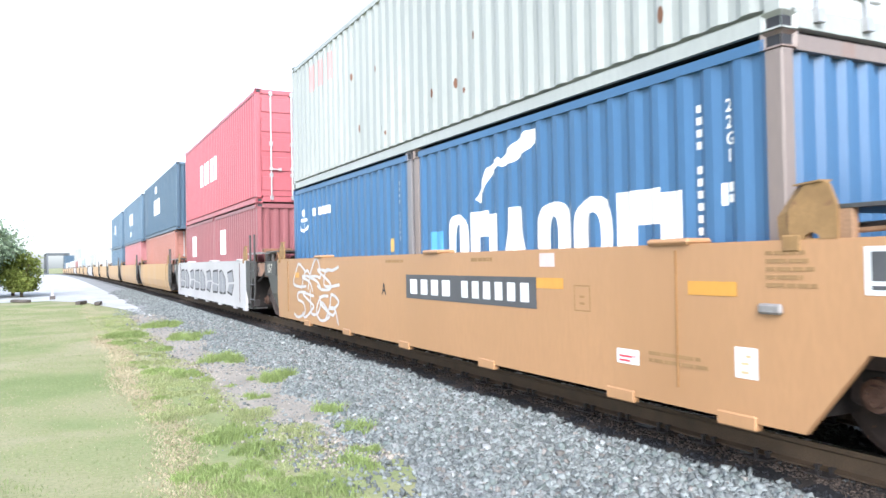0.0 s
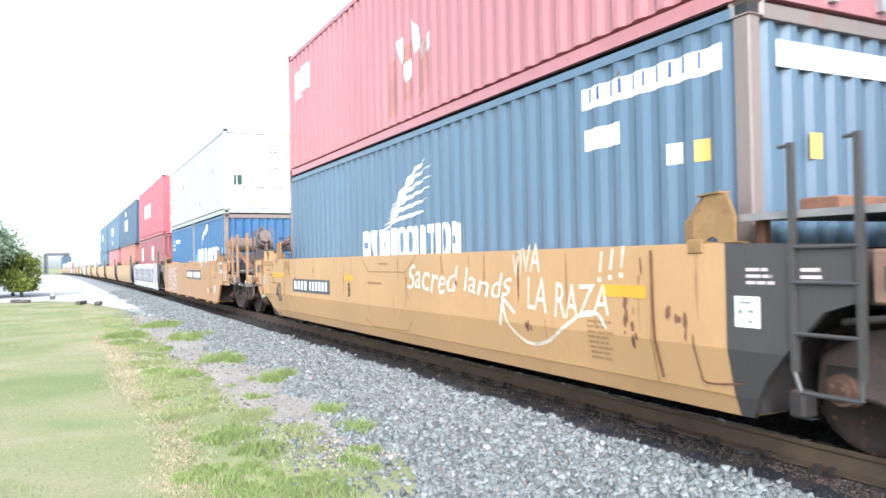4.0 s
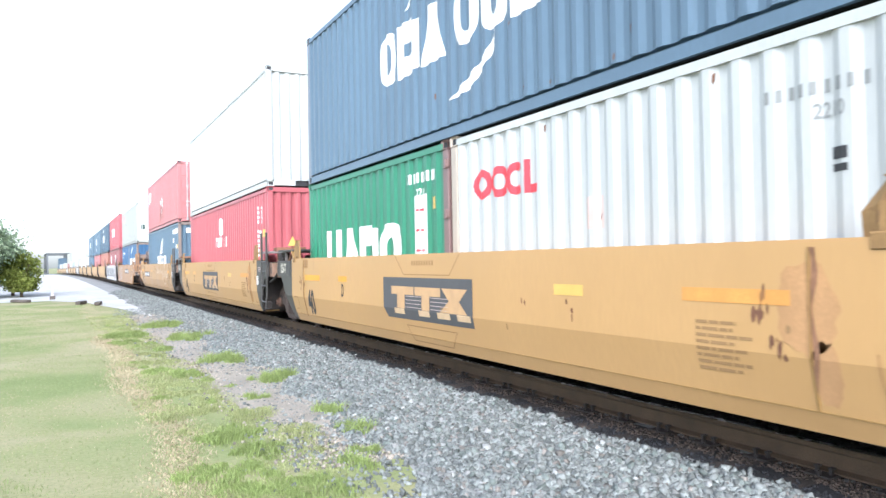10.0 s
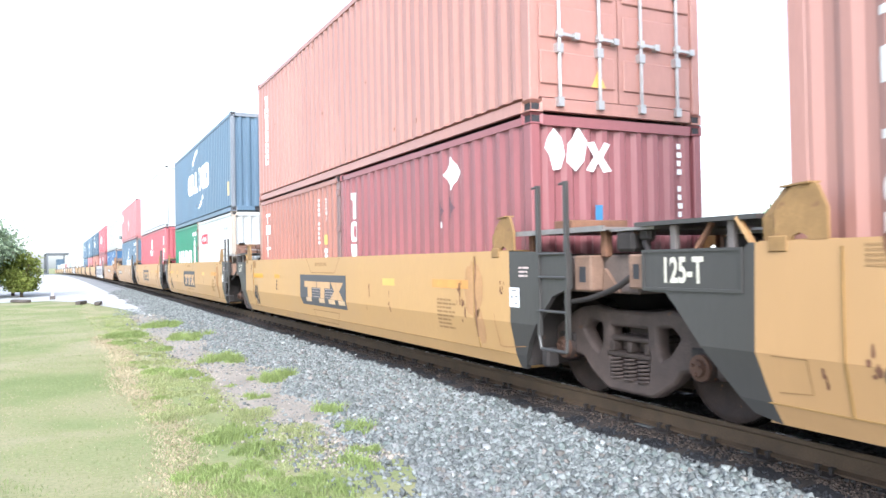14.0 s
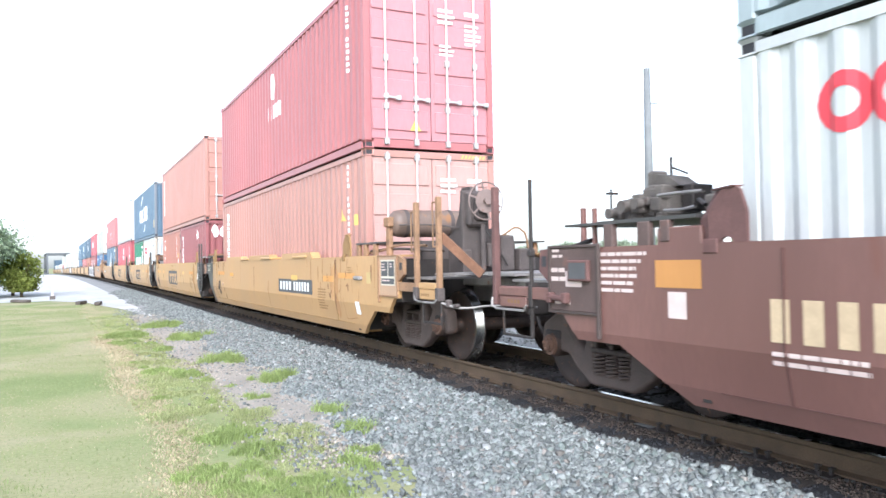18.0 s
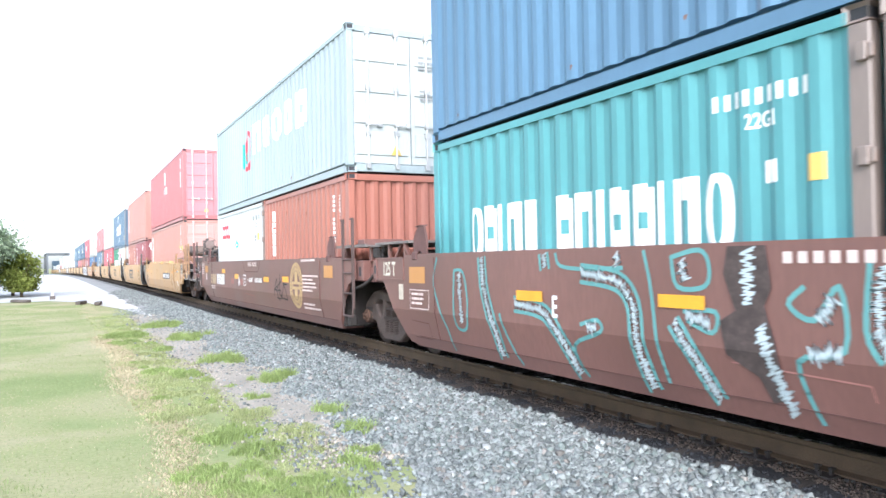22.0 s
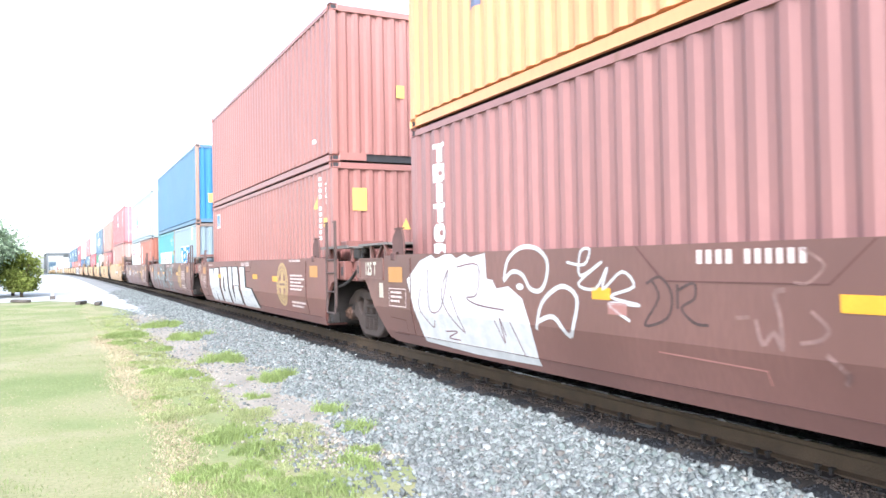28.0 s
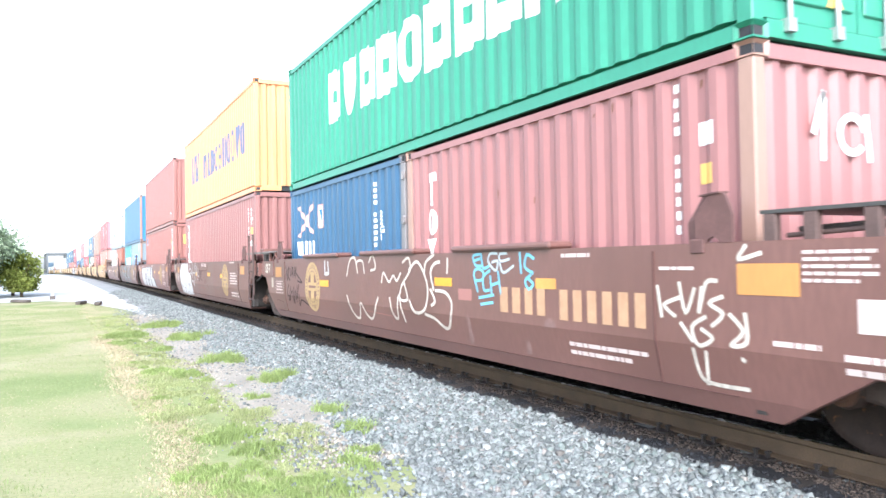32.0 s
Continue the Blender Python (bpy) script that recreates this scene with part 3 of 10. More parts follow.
def guide(parent, y, color, sx, w=0.18, k=1.0):
    """Steel guide leaf with a slot and a bent wing that steers a container into the well."""
    maroon = mat("rust_maroon_steel", (0.135, 0.070, 0.064), 0.75, 0, 0.25, 5, 50, 0.2, 0.25, (0.085, 0.05, 0.045))
    rusty = {"mineral_brown_paint": maroon, "red_brown_paint": maroon}.get(color.name, mat("rusty_ochre_paint", (0.30, 0.178, 0.072), 0.7, 0, 0.25, 5, 50, 0.15, 0.38, (0.19, 0.10, 0.05)))
    h, q = 0.352 * k, w / 0.18
    leaf = [(0.15 * q, 0), (0.155 * q, 0.19 * k), (0.12 * q, 0.245 * k), (0.03 * q, 0.335 * k), (-0.10 * q, h), (-0.13 * q, 0.33 * k), (-0.185 * q, 0.19 * k), (-0.185 * q, 0), (-0.065 * q, 0), (-0.055 * q, 0.025), (-0.01 * q, 0.045), (0.035 * q, 0.025), (0.045 * q, 0)]

    def make():
        bm = prism(bmesh.new(), leaf, -0.050, -0.022)
        box(bm, -0.062, -0.036, 0.07 * q, 0.20 * q, -0.075, 0.03, 0.008)
        box(bm, -0.045, 0.12, -0.17 * q, 0.15 * q, -0.004, 0.004)
        return to_mesh(bm, "container_guide", rusty)
    ob = part("container_guide", cached(("guide", rusty.name, w, k), make), None, parent)
    ob.matrix_basis = pose(sx * 1.47, y, 1.668, 0, 0, 180 if sx > 0 else 0)

    def back():
        bm = bmesh.new()
        A, B, C = (-0.036, 0.15 * q, 0), (-0.036, 0.155 * q, 0.19 * k), (-0.036, 0.03 * q, 0.335 * k)
        A2, B2, C2, D = (0.012, 0.275 * q, 0), (0.012, 0.285 * q, 0.15 * k), (0.012, 0.13 * q, 0.335 * k), (-0.03, -0.10 * q, h)
        v = [bm.verts.new(p) for p in (A, B, C, A2, B2, C2)]
        for f in ((0, 1, 4, 3), (1, 2, 5, 4)):
            bm.faces.new([v[n_] for n_ in f])
        bmesh.ops.recalc_face_normals(bm, faces=bm.faces)
        bmesh.ops.solidify(bm, geom=bm.faces[:], thickness=0.018)
        beam(bm, D, (0.012, 0.12 * q, 0.342 * k), 0.09 * q, 0.012)
        return to_mesh(bm, "guide_leaf", rusty)
    part("guide_leaf", cached(("leaf", rusty.name, w, k), back), None, ob)
    return ob


def ladder(parent, y0, y1, z0, z1, color, rungs, x=-1.535):
    bm = bmesh.new()
    for y in (y0, y1):
        box(bm, x - 0.010, x + 0.030, y - 0.020, y + 0.020, z0 + 0.12, z1)
    for z in rungs:
        rod(bm, (x, y0, z), (x, y1, z), 0.014)
    rod(bm, (x, y0, z0 + 0.12), (x - 0.01, y0 - 0.05, z0), 0.016)
    rod(bm, (x, y1, z0 + 0.12), (x - 0.01, y1 + 0.0, z0), 0.016)
    rod(bm, (x - 0.01, y0 - 0.05, z0), (x - 0.01, y1, z0), 0.016)
    for y in (y0, y1):
        rod(bm, (x, y, z1 - 0.02), (x, y + 0.08, z1 - 0.02), 0.013)
    return part("ladder", bm, color, parent)


def joint_rear(car, body, dark, brown):
    """End that shares a bogie with the next unit: ladder, crossover plate, draft box and hose."""
    for sx in (-1, 1):
        part("end_panel", side_plate(REAR_JOINT, sx), dark, car, "dark grey end panel" if dark is GREY else "")
        guide(car, -5.98, body, sx, 0.20)
    ladder(car, -6.65, -7.10, 0.72, 2.28, dark if not brown else mat("dark_maroon_steel", (0.085, 0.055, 0.05), 0.7, 0, 0.25, 5, 50, 0.2), (1.08, 1.40, 1.62))
    part("bulkhead", boxes([(-1.40, 1.40, -6.30, -6.22, 0.5, 1.62)]), STEEL, car)
    lug = LUG if not brown else dark
    each("draft_box", [(-1.30, 1.30, -7.80, -6.40, 1.26, 1.60), (-0.42, 0.42, -8.0, -7.8, 0.98, 1.5)], 0.02, mat("brown_grey_steel", (0.15, 0.115, 0.10), 0.75, 0, 0.25, 5, 50, 0.2, 0.3, (0.10, 0.07, 0.055)) if not brown else dark, car)
    each("side_lug", [(-1.46, -1.30, -7.36, -7.12, 1.28, 1.60)], 0.015, lug, car)
    part("lug_slot", boxes([(-1.463, -1.458, -7.29, -7.20, 1.36, 1.50)]), DARKMARK, car)
    part("gusset", prism(bmesh.new(), [(-7.37, 1.27), (-7.60, 1.27), (-7.40, 1.48)], -1.34, -1.305), lug, car)
    each("crossover_plate", [(-1.45, 1.45, -7.55, -6.15, 1.818, 1.842), (-1.47, -1.445, -7.55, -5.85, 1.808, 1.856), (-1.40, -0.3, -8.10, -7.56, 1.800, 1.822)], 0.0, GALV if not brown else WORNPLATE, car)
    each("plate_bracket", [(-1.35, -1.27, y - 0.04, y + 0.04, 1.58, 1.818) for y in (-6.25, -7.4)] + [(1.27, 1.35, y - 0.04, y + 0.04, 1.58, 1.818) for y in (-6.25, -7.4)] + [(-1.2, -0.5, -6.75, -6.45, 1.842, 1.95)], 0.01, RUSTY if not brown else dark, car)
    tube("brake_hose", [(-1.40, -6.9, 1.16), (-1.43, -7.4, 1.24), (-1.45, -7.85, 1.40), (-1.42, -8.05, 1.58), (-1.36, -7.95, 1.70)], 0.026, STEEL, car)
    each("valve", [(-1.40, -1.18, -7.85, -7.62, 1.62, 1.80), (-1.36, -1.26, -8.0, -7.86, 1.70, 1.82)], 0.03, STEEL, car)
    each("angle_cock", [(-1.42, -1.28, -6.62, -6.50, 0.52, 0.70)], 0.02, STEEL, car)


def valve_rack(car):
    """Rust-brown cross pan over the joint with brake valves, levers, a pale box and a tank."""
    rack = mat("rust_brown_iron", (0.17, 0.095, 0.07), 0.8, 0, 0.3, 6, 60, 0.3, 0.3, (0.10, 0.06, 0.045))
    pan = mat("rust_tan_pan", (0.27, 0.165, 0.10), 0.8, 0, 0.25, 5, 50, 0.2, 0.3, (0.15, 0.08, 0.055))
    pale = mat("pale_rust_tank", (0.38, 0.29, 0.25), 0.65, 0, 0.25, 4, 50, 0.1, 0.35, (0.2, 0.11, 0.07))
    part("back_plate", boxes([(-1.28, 1.28, -6.96, -6.93, 1.842, 2.125), (-1.28, 1.28, -6.99, -6.93, 2.115, 2.135)], 0.004), pan, car)
    each("pan_rib", [(q - 0.012, q + 0.012, -7.14, -6.96, 1.842, 2.115) for q in (-0.98, -0.06, 0.62)], 0.0, pan, car)
    each("pan_box", [(-1.28, -1.02, -7.12, -6.965, 1.842, 2.09), (-1.26, -1.10, -7.26, -7.13, 1.842, 2.02)], 0.012, rack, car)
    part("pan_knob", boxes([(-1.22, -1.06, -7.05, -6.95, 2.13, 2.18)], 0.015), STEEL, car)
    part("pan_knob", boxes([(1.0, 1.18, -7.0, -6.93, 2.135, 2.18)], 0.015), STEEL, car)
    each("valve_block", [(-0.95, -0.78, -7.30, -7.14, 1.845, 2.02), (-0.74, -0.60, -7.24, -7.10, 1.845, 1.98), (-0.92, -0.80, -7.12, -6.99, 1.845, 2.08), (-0.56, -0.46, -7.20, -7.08, 1.94, 2.04), (0.02, 0.14, -7.14, -7.0, 2.0, 2.11)], 0.018, rack, car)
    b = bmesh.new()
    bmesh.ops.create_cone(b, cap_ends=True, segments=16, radius1=0.075, radius2=0.075, depth=0.14, matrix=pose(-0.70, -7.10, 2.05, 90, 0, 0))
    part("brake_cylinder", b, rack, car)
    part("pale_box", boxes([(-0.42, 0.34, -7.42, -7.16, 1.842, 1.985)], 0.015), pale, car)
    b = bmesh.new()
    vs, fs, _ = lathe([(-0.48, 0.0), (-0.46, 0.07), (-0.42, 0.10), (0.42, 0.10), (0.46, 0.07), (0.48, 0.0)], 18)
    bv = [b.verts.new(v) for v in vs]
    for f in fs:
        b.faces.new([bv[n_] for n_ in f])
    bmesh.ops.recalc_face_normals(b, faces=b.faces)
    part("pale_tank", to_mesh(b, "pale_tank", pale, True), None, car).matrix_basis = pose(0.66, -7.12, 1.99)
    each("tank_strap", [(q - 0.02, q + 0.02, -7.225, -7.02, 1.842, 2.095) for q in (0.42, 0.88)], 0.01, pale, car)
    tube("brake_lever", [(-0.78, -7.20, 2.03), (-0.30, -7.18, 2.06), (0.08, -7.16, 2.105)], 0.018, rack, car)
    tube("brake_lever", [(0.06, -7.20, 2.10), (0.34, -7.30, 2.02), (0.62, -7.40, 1.94)], 0.015, STEEL, car)
    tube("brake_lever", [(-0.30, -7.24, 2.05), (0.10, -7.34, 1.99), (0.46, -7.44, 1.92)], 0.015, STEEL, car)
    tube("rack_pipe", [(-1.12, -7.22, 2.0), (-0.9, -7.34, 1.97), (-0.6, -7.30, 1.96)], 0.014, GALV, car)


def joint_front(car, body, dark, brown, sign, shift=0.0):
    had = set(car.children)
    for sx in (-1, 1):
        part("end_panel", side_plate(FRONT_JOINT, sx), dark, car, "dark grey end panel" if dark is GREY else "")
        guide(car, 6.0 if not brown else 5.93, body, sx, 0.20, 1.0 if not brown else 1.04)
    part("bulkhead", boxes([(-1.40, 1.40, 6.22, 6.30, 0.5, 1.62)]), STEEL, car)
    each("draft_box", [(-1.38, 1.38, 6.35, 7.25, 1.30, 1.58), (-0.42, 0.42, 7.25, 7.7, 0.98, 1.5)], 0.02, STEEL if not brown else dark, car)
    each("side_lug", [(-1.50, -1.32, 7.425, 7.61, 1.32, 1.60)], 0.015, LUG if not brown else dark, car)
    part("lug_slot", boxes([(-1.503, -1.498, 7.48, 7.55, 1.40, 1.52)]), DARKMARK, car)
    each("crossover_plate", [(-1.48, 1.48, 6.35, 7.55, 1.822, 1.856)], 0.0, GREY if not brown else WORNPLATE, car)
    each("plate_bracket", [(sx * 1.40 - 0.025, sx * 1.40 + 0.025, y - 0.03, y + 0.03, 1.58, 1.822) for y in (6.62, 7.18) for sx in (-1, 1)], 0.006, dark if brown else WORNPLATE, car)
    # slanted struts under the plate, the hindmost one in the car's colour
    part("plate_strut", beam(bmesh.new(), (-1.40, 6.98, 1.60), (-1.36, 6.84, 1.82), 0.05, 0.03), RUSTY if not brown else dark, car)
    part("plate_strut", beam(bmesh.new(), (-1.44, 6.40, 1.64), (-1.46, 6.52, 1.84), 0.05, 0.025), body, car)
    part("valve_body", boxes([(-1.05, -0.70, 6.75, 7.05, 1.60, 1.74), (-1.1, -0.9, 6.5, 6.66, 1.62, 1.72)], 0.03), STEEL, car)
    # raised frame round the sign
    part("sign_frame", boxes([(-1.534, -1.519, 6.43, 7.41, 1.610, 1.632), (-1.534, -1.519, 6.43, 7.41, 1.318, 1.340), (-1.534, -1.519, 7.388, 7.41, 1.340, 1.610), (-1.534, -1.519, 6.43, 6.452, 1.340, 1.610)]), dark, car)
    mark("sign", words(sign, 0, 0, 0.185, 0.66 if not brown else 0.72, 0.028), 7.20 if not brown else 7.16, 1.385, mat("cream_white_marking", (0.66, 0.62, 0.52), 0.6, 0, 0.1, 4, 50, 0.02), car, -SIDE_X - 0.003)
    if shift:
        for o in set(car.children) - had:
            o.matrix_basis = pose(0, shift, 0) @ o.matrix_basis


def coupler_rear(car, body, brown):
    """End with a coupler, air reservoir, brake stand with hand wheel, corner posts and step."""
    fit = mat("rust_orange_steel", (0.28, 0.165, 0.095), 0.75, 0, 0.25, 5, 50, 0.2, 0.35, (0.13, 0.075, 0.05)) if not brown else mat("maroon_grey_steel", (0.105, 0.068, 0.062), 0.75, 0, 0.25, 5, 50, 0.2, 0.2, (0.07, 0.05, 0.045))
    dusk = mat("dusky_brown_steel", (0.085, 0.070, 0.066), 0.75, 0, 0.25, 5, 50, 0.2, 0.25, (0.14, 0.085, 0.065))
    tank = mat("rust_stained_tank", (0.16, 0.115, 0.095), 0.5, 0, 0.25, 3, 50, 0.1, 0.55, (0.26, 0.13, 0.06))
    for sx in (-1, 1):
        guide(car, -6.50 if body is TAN else -5.95, body if brown else fit, sx, 0.18)
    part("bulkhead", boxes([(-1.42, 1.42, -6.30, -6.22, 0.5, 1.62)]), STEEL, car)
    each("end_box", [(-1.47, 1.47, -8.05, -6.9, 1.02, 1.10), (-1.47, 1.47, -8.06, -8.0, 1.05, 1.60)], 0.0, STEEL, car)
    part("centre_sill", boxes([(-0.35, 0.35, -9.6, -6.3, 1.0, 1.36), (-0.55, -0.35, -9.2, -8.1, 1.22, 1.34)], 0.02), mat("pale_grey_steel", (0.20, 0.185, 0.17), 0.65, 0, 0.2, 4, 50, 0.1, 0.25), car)
    # riveted end plate with a raised rim and a corner rib
    part("end_plate", boxes([(-1.532, -1.516, -8.05, -7.38, 1.10, 1.655)], 0.006), body if brown else PINKTAN, car)
    each("plate_rim", [(-1.545, -1.530, -8.06, -8.03, 1.08, 1.67), (-1.545, -1.530, -8.03, -7.38, 1.645, 1.67), (-1.545, -1.530, -8.03, -7.38, 1.08, 1.105)], 0.004, fit, car)
    part("corner_rib", boxes([(-1.548, -1.516, -7.385, -7.345, 0.99, 1.675)], 0.008), fit, car)
    bm = prism(bmesh.new(), [(-8.06, 1.66), (-8.26, 1.60), (-8.26, 1.40), (-8.06, 1.30)], -1.53, -1.49)
    part("corner_lug", bm, fit, car)
    part("lug_hole", boxes([(-1.533, -1.529, -8.20, -8.12, 1.46, 1.56)]), DARKMARK, car)
    # sill, step and walkways
    part("side_sill", boxes([(-1.52, -1.46, -8.66, -8.05, 1.17, 1.29)], 0.008), fit, car)
    part("step_box", boxes([(-1.525, -1.44, -9.22, -8.70, 1.215, 1.30), (-1.52, -1.46, -9.20, -8.72, 1.085, 1.215)], 0.012), body, car)
    part("step_print", boxes([(-1.5225, -1.5195, -9.0 + 0.06 * k, -8.965 + 0.06 * k, 1.13, 1.165) for k in range(4)]), M_FADED, car)["kind"] = "stuff"
    each("end_walkway", [(-1.40, 1.40, -9.50, -8.95, 1.39, 1.42), (-1.42, -0.75, -8.9, -8.1, 1.335, 1.36)], 0.0, GALV, car)
    part("coupler", boxes([(-0.10, 0.10, -9.75, -9.5, 0.92, 1.14), (-0.16, 0.16, -9.86, -9.66, 0.90, 1.18), (-0.42, 0.42, -9.62, -9.5, 0.86, 1.30)], 0.03), STEEL, car)
    each("crossover_plate", [(-1.50, 1.45, -7.25, -6.35, 1.845, 1.87)], 0.0, GREY, car)
    each("plate_bracket", [(-1.50, -1.44, y - 0.05, y + 0.05, 1.60, 1.845) for y in (-6.42, -6.72, -7.12)] + [(1.30, 1.38, y - 0.04, y + 0.04, 1.62, 1.845) for y in (-6.42, -7.12)], 0.008, fit, car)
    tube("train_pipe", [(-1.42, -6.5, 1.70), (-1.40, -7.2, 1.74), (-1.36, -7.6, 1.80), (-1.30, -8.5, 1.78)], 0.018, fit, car)
    tube("train_pipe", [(-1.30, -6.5, 1.74), (-1.26, -7.4, 1.76), (-1.1, -8.6, 1.70)], 0.022, dusk, car)
    # air reservoir with a dished end, strap and stand
    b = bmesh.new()
    vs, fs, _ = lathe([(-0.64, 0.0), (-0.635, 0.07), (-0.615, 0.14), (-0.57, 0.185), (-0.50, 0.20), (0.50, 0.20), (0.57, 0.185), (0.615, 0.14), (0.64, 0.0)], 24)
    bv = [b.verts.new(v) for v in vs]
    for f in fs:
        b.faces.new([bv[i] for i in f])
    bmesh.ops.recalc_face_normals(b, faces=b.faces)
    th = part("air_reservoir", to_mesh(b, "air_reservoir", tank, True), None, car)
    th.matrix_basis = pose(-0.72, -7.40, 2.13)
    for z in (-0.42, 0.30):
        b = bmesh.new()
        vs, fs, _ = lathe([(z - 0.03, 0.207), (z + 0.03, 0.207)], 24)
        bv = [b.verts.new(v) for v in vs]
        for f in fs:
            try:
                b.faces.new([bv[i] for i in f])
            except ValueError:
                pass
        part("tank_strap", b, dusk, th)
    each("reservoir_bracket", [(-1.40, -1.33, -7.46, -7.34, 1.64, 2.10), (-1.42, -1.32, -7.50, -7.30, 2.08, 2.22), (-0.30, -0.22, -7.52, -7.28, 1.60, 1.95)], 0.012, fit, car)
    tube("tank_pipe", [(-1.30, -7.62, 2.10), (-0.9, -8.0, 2.08), (-0.75, -8.4, 2.02)], 0.013, dusk, car)
    # brake stand: a swept gusset plate with the gear case
    prof = [(-7.35, 1.44), (-7.35, 1.80), (-7.75, 1.84), (-8.05, 1.90), (-8.25, 2.02), (-8.38, 2.20), (-8.43, 2.42), (-8.47, 2.56), (-8.72, 2.56), (-8.76, 1.42), (-7.9, 1.40)]
    part("brake_stand", prism(bmesh.new(), prof, -0.74, -0.66), dusk, car)
    each("stand_flange", [(-0.90, -0.50, -8.78, -8.72, 1.40, 2.50), (-1.15, -0.60, -8.05, -7.95, 1.40, 1.86)], 0.006, dusk, car)
    part("gear_case", boxes([(-0.86, -0.56, -8.90, -8.74, 2.02, 2.48), (-0.80, -0.60, -8.98, -8.88, 2.10, 2.40)], 0.03), dusk, car)
    each("stand_fitting", [(-0.95, -0.80, -8.86, -8.70, 1.55, 1.72), (-0.62, -0.45, -8.98, -8.84, 1.48, 1.80), (-0.40, -0.20, -8.95, -8.70, 1.42, 1.90), (-0.15, 0.10, -9.0, -8.75, 1.42, 1.72), (-0.72, -0.66, -8.99, -8.93, 1.42, 2.05), (-0.5, -0.35, -8.7, -8.5, 1.7, 2.0)], 0.02, dusk, car)
    tube("stand_pipe", [(-0.70, -8.95, 2.05), (-0.55, -9.05, 1.75), (-0.35, -9.0, 1.5)], 0.016, STEEL, car)
    tube("stand_pipe", [(-0.30, -8.80, 1.9), (-0.1, -8.9, 2.0), (0.1, -8.85, 1.6)], 0.016, fit, car)
    bm = bmesh.new()
    vs, fs, _ = lathe([(0.006, 0.245), (0.016, 0.255), (0.026, 0.245), (0.016, 0.235), (0.006, 0.245)], 28)
    bv = [bm.verts.new(v) for v in vs]
    for f in fs:
        bm.faces.new([bv[i] for i in f])
    dust = mat("dusty_wheel_steel", (0.22, 0.165, 0.15), 0.75, 0, 0.2, 6, 50, 0.1, 0.2, (0.14, 0.08, 0.06))
    w = part("brake_wheel", bm, dust, car, "dished hand brake wheel")
    for k in range(6):
        a = 2 * math.pi * (k + 0.3) / 6
        part("spoke", beam(bmesh.new(), (0.03, 0.10 * math.cos(a), 0.10 * math.sin(a)), (0.02, 0.245 * math.cos(a), 0.245 * math.sin(a)), 0.012, 0.022), dust, w)
    b = bmesh.new()
    bmesh.ops.create_cone(b, cap_ends=True, segments=20, radius1=0.155, radius2=0.11, depth=0.05, matrix=pose(0.03, 0, 0, 0, 90, 0))
    part("dish", b, dust, w)
    b = bmesh.new()
    bmesh.ops.create_cone(b, cap_ends=True, segments=12, radius1=0.05, radius2=0.04, depth=0.12, matrix=pose(0.0, 0, 0, 0, 90, 0))
    part("hub", b, dust, w)
    w.matrix_basis = pose(-0.70, -9.08, 2.34, 0, 0, 86)
    part("brake_chain", boxes([(-0.56, -0.53, -8.99, -8.96, 1.42, 1.96)]), STEEL, car)
    # corner posts and grab irons
    for y, z1 in ((-8.62, 2.34), (-9.27, 2.36)):
        each("corner_post", [(-1.53, -1.465, y - 0.035, y + 0.035, 1.10, z1)], 0.008, fit, car)
        each("post_foot", [(-1.545, -1.45, y - 0.055, y + 0.055, 1.08, 1.24)], 0.01, dusk, car)
    for y0, y1, z0, z1 in ((-8.46, -8.62, 1.70, 2.22), (-9.11, -9.27, 1.75, 2.30)):
        bm = bmesh.new()
        for z in (z0, z1):
            rod(bm, (-1.50, y0, z), (-1.50, y1, z), 0.012, 6)
        rod(bm, (-1.50, y0, z0), (-1.50, y0, z1), 0.012, 6)
        part("grab_iron", bm, fit, car)
    part("brace", beam(bmesh.new(), (-1.46, -9.25, 1.88), (-1.15, -9.72, 1.40), 0.03, 0.11), RUSTY if not brown else dusk, car)
    bm = bmesh.new()
    pts = [(-1.53, -8.60, 1.16), (-1.545, -8.64, 1.08), (-1.545, -8.75, 1.055), (-1.545, -9.20, 1.055), (-1.545, -9.26, 1.10)]
    for a, b_ in zip(pts, pts[1:]):
        rod(bm, a, b_, 0.013, 6)
    part("handhold", bm, GALV, car)
    bm = bmesh.new()
    for y in (-8.80, -9.31):
        rod(bm, (-1.5, y, 1.08), (-1.5, y, 0.80), 0.013, 6)
    rod(bm, (-1.5, -8.80, 0.80), (-1.5, -9.31, 0.80), 0.016, 6)
    part("stirrup", bm, STEEL, car)
    tube("uncoupling_lever", [(-1.5, -9.32, 1.06), (-1.35, -9.5, 1.0), (-1.0, -9.66, 1.02), (-0.4, -9.75, 0.98)], 0.016, GALV, car)
    each("lever_bracket", [(-1.47, -1.40, -9.42, -9.34, 1.0, 1.10), (-1.42, -1.34, -9.52, -9.44, 1.0, 1.05)], 0.015, dusk, car)
    tube("air_hose", [(-0.25, -9.5, 0.95), (-0.28, -9.7, 0.65), (-0.2, -9.78, 0.55)], 0.025, STEEL, car)


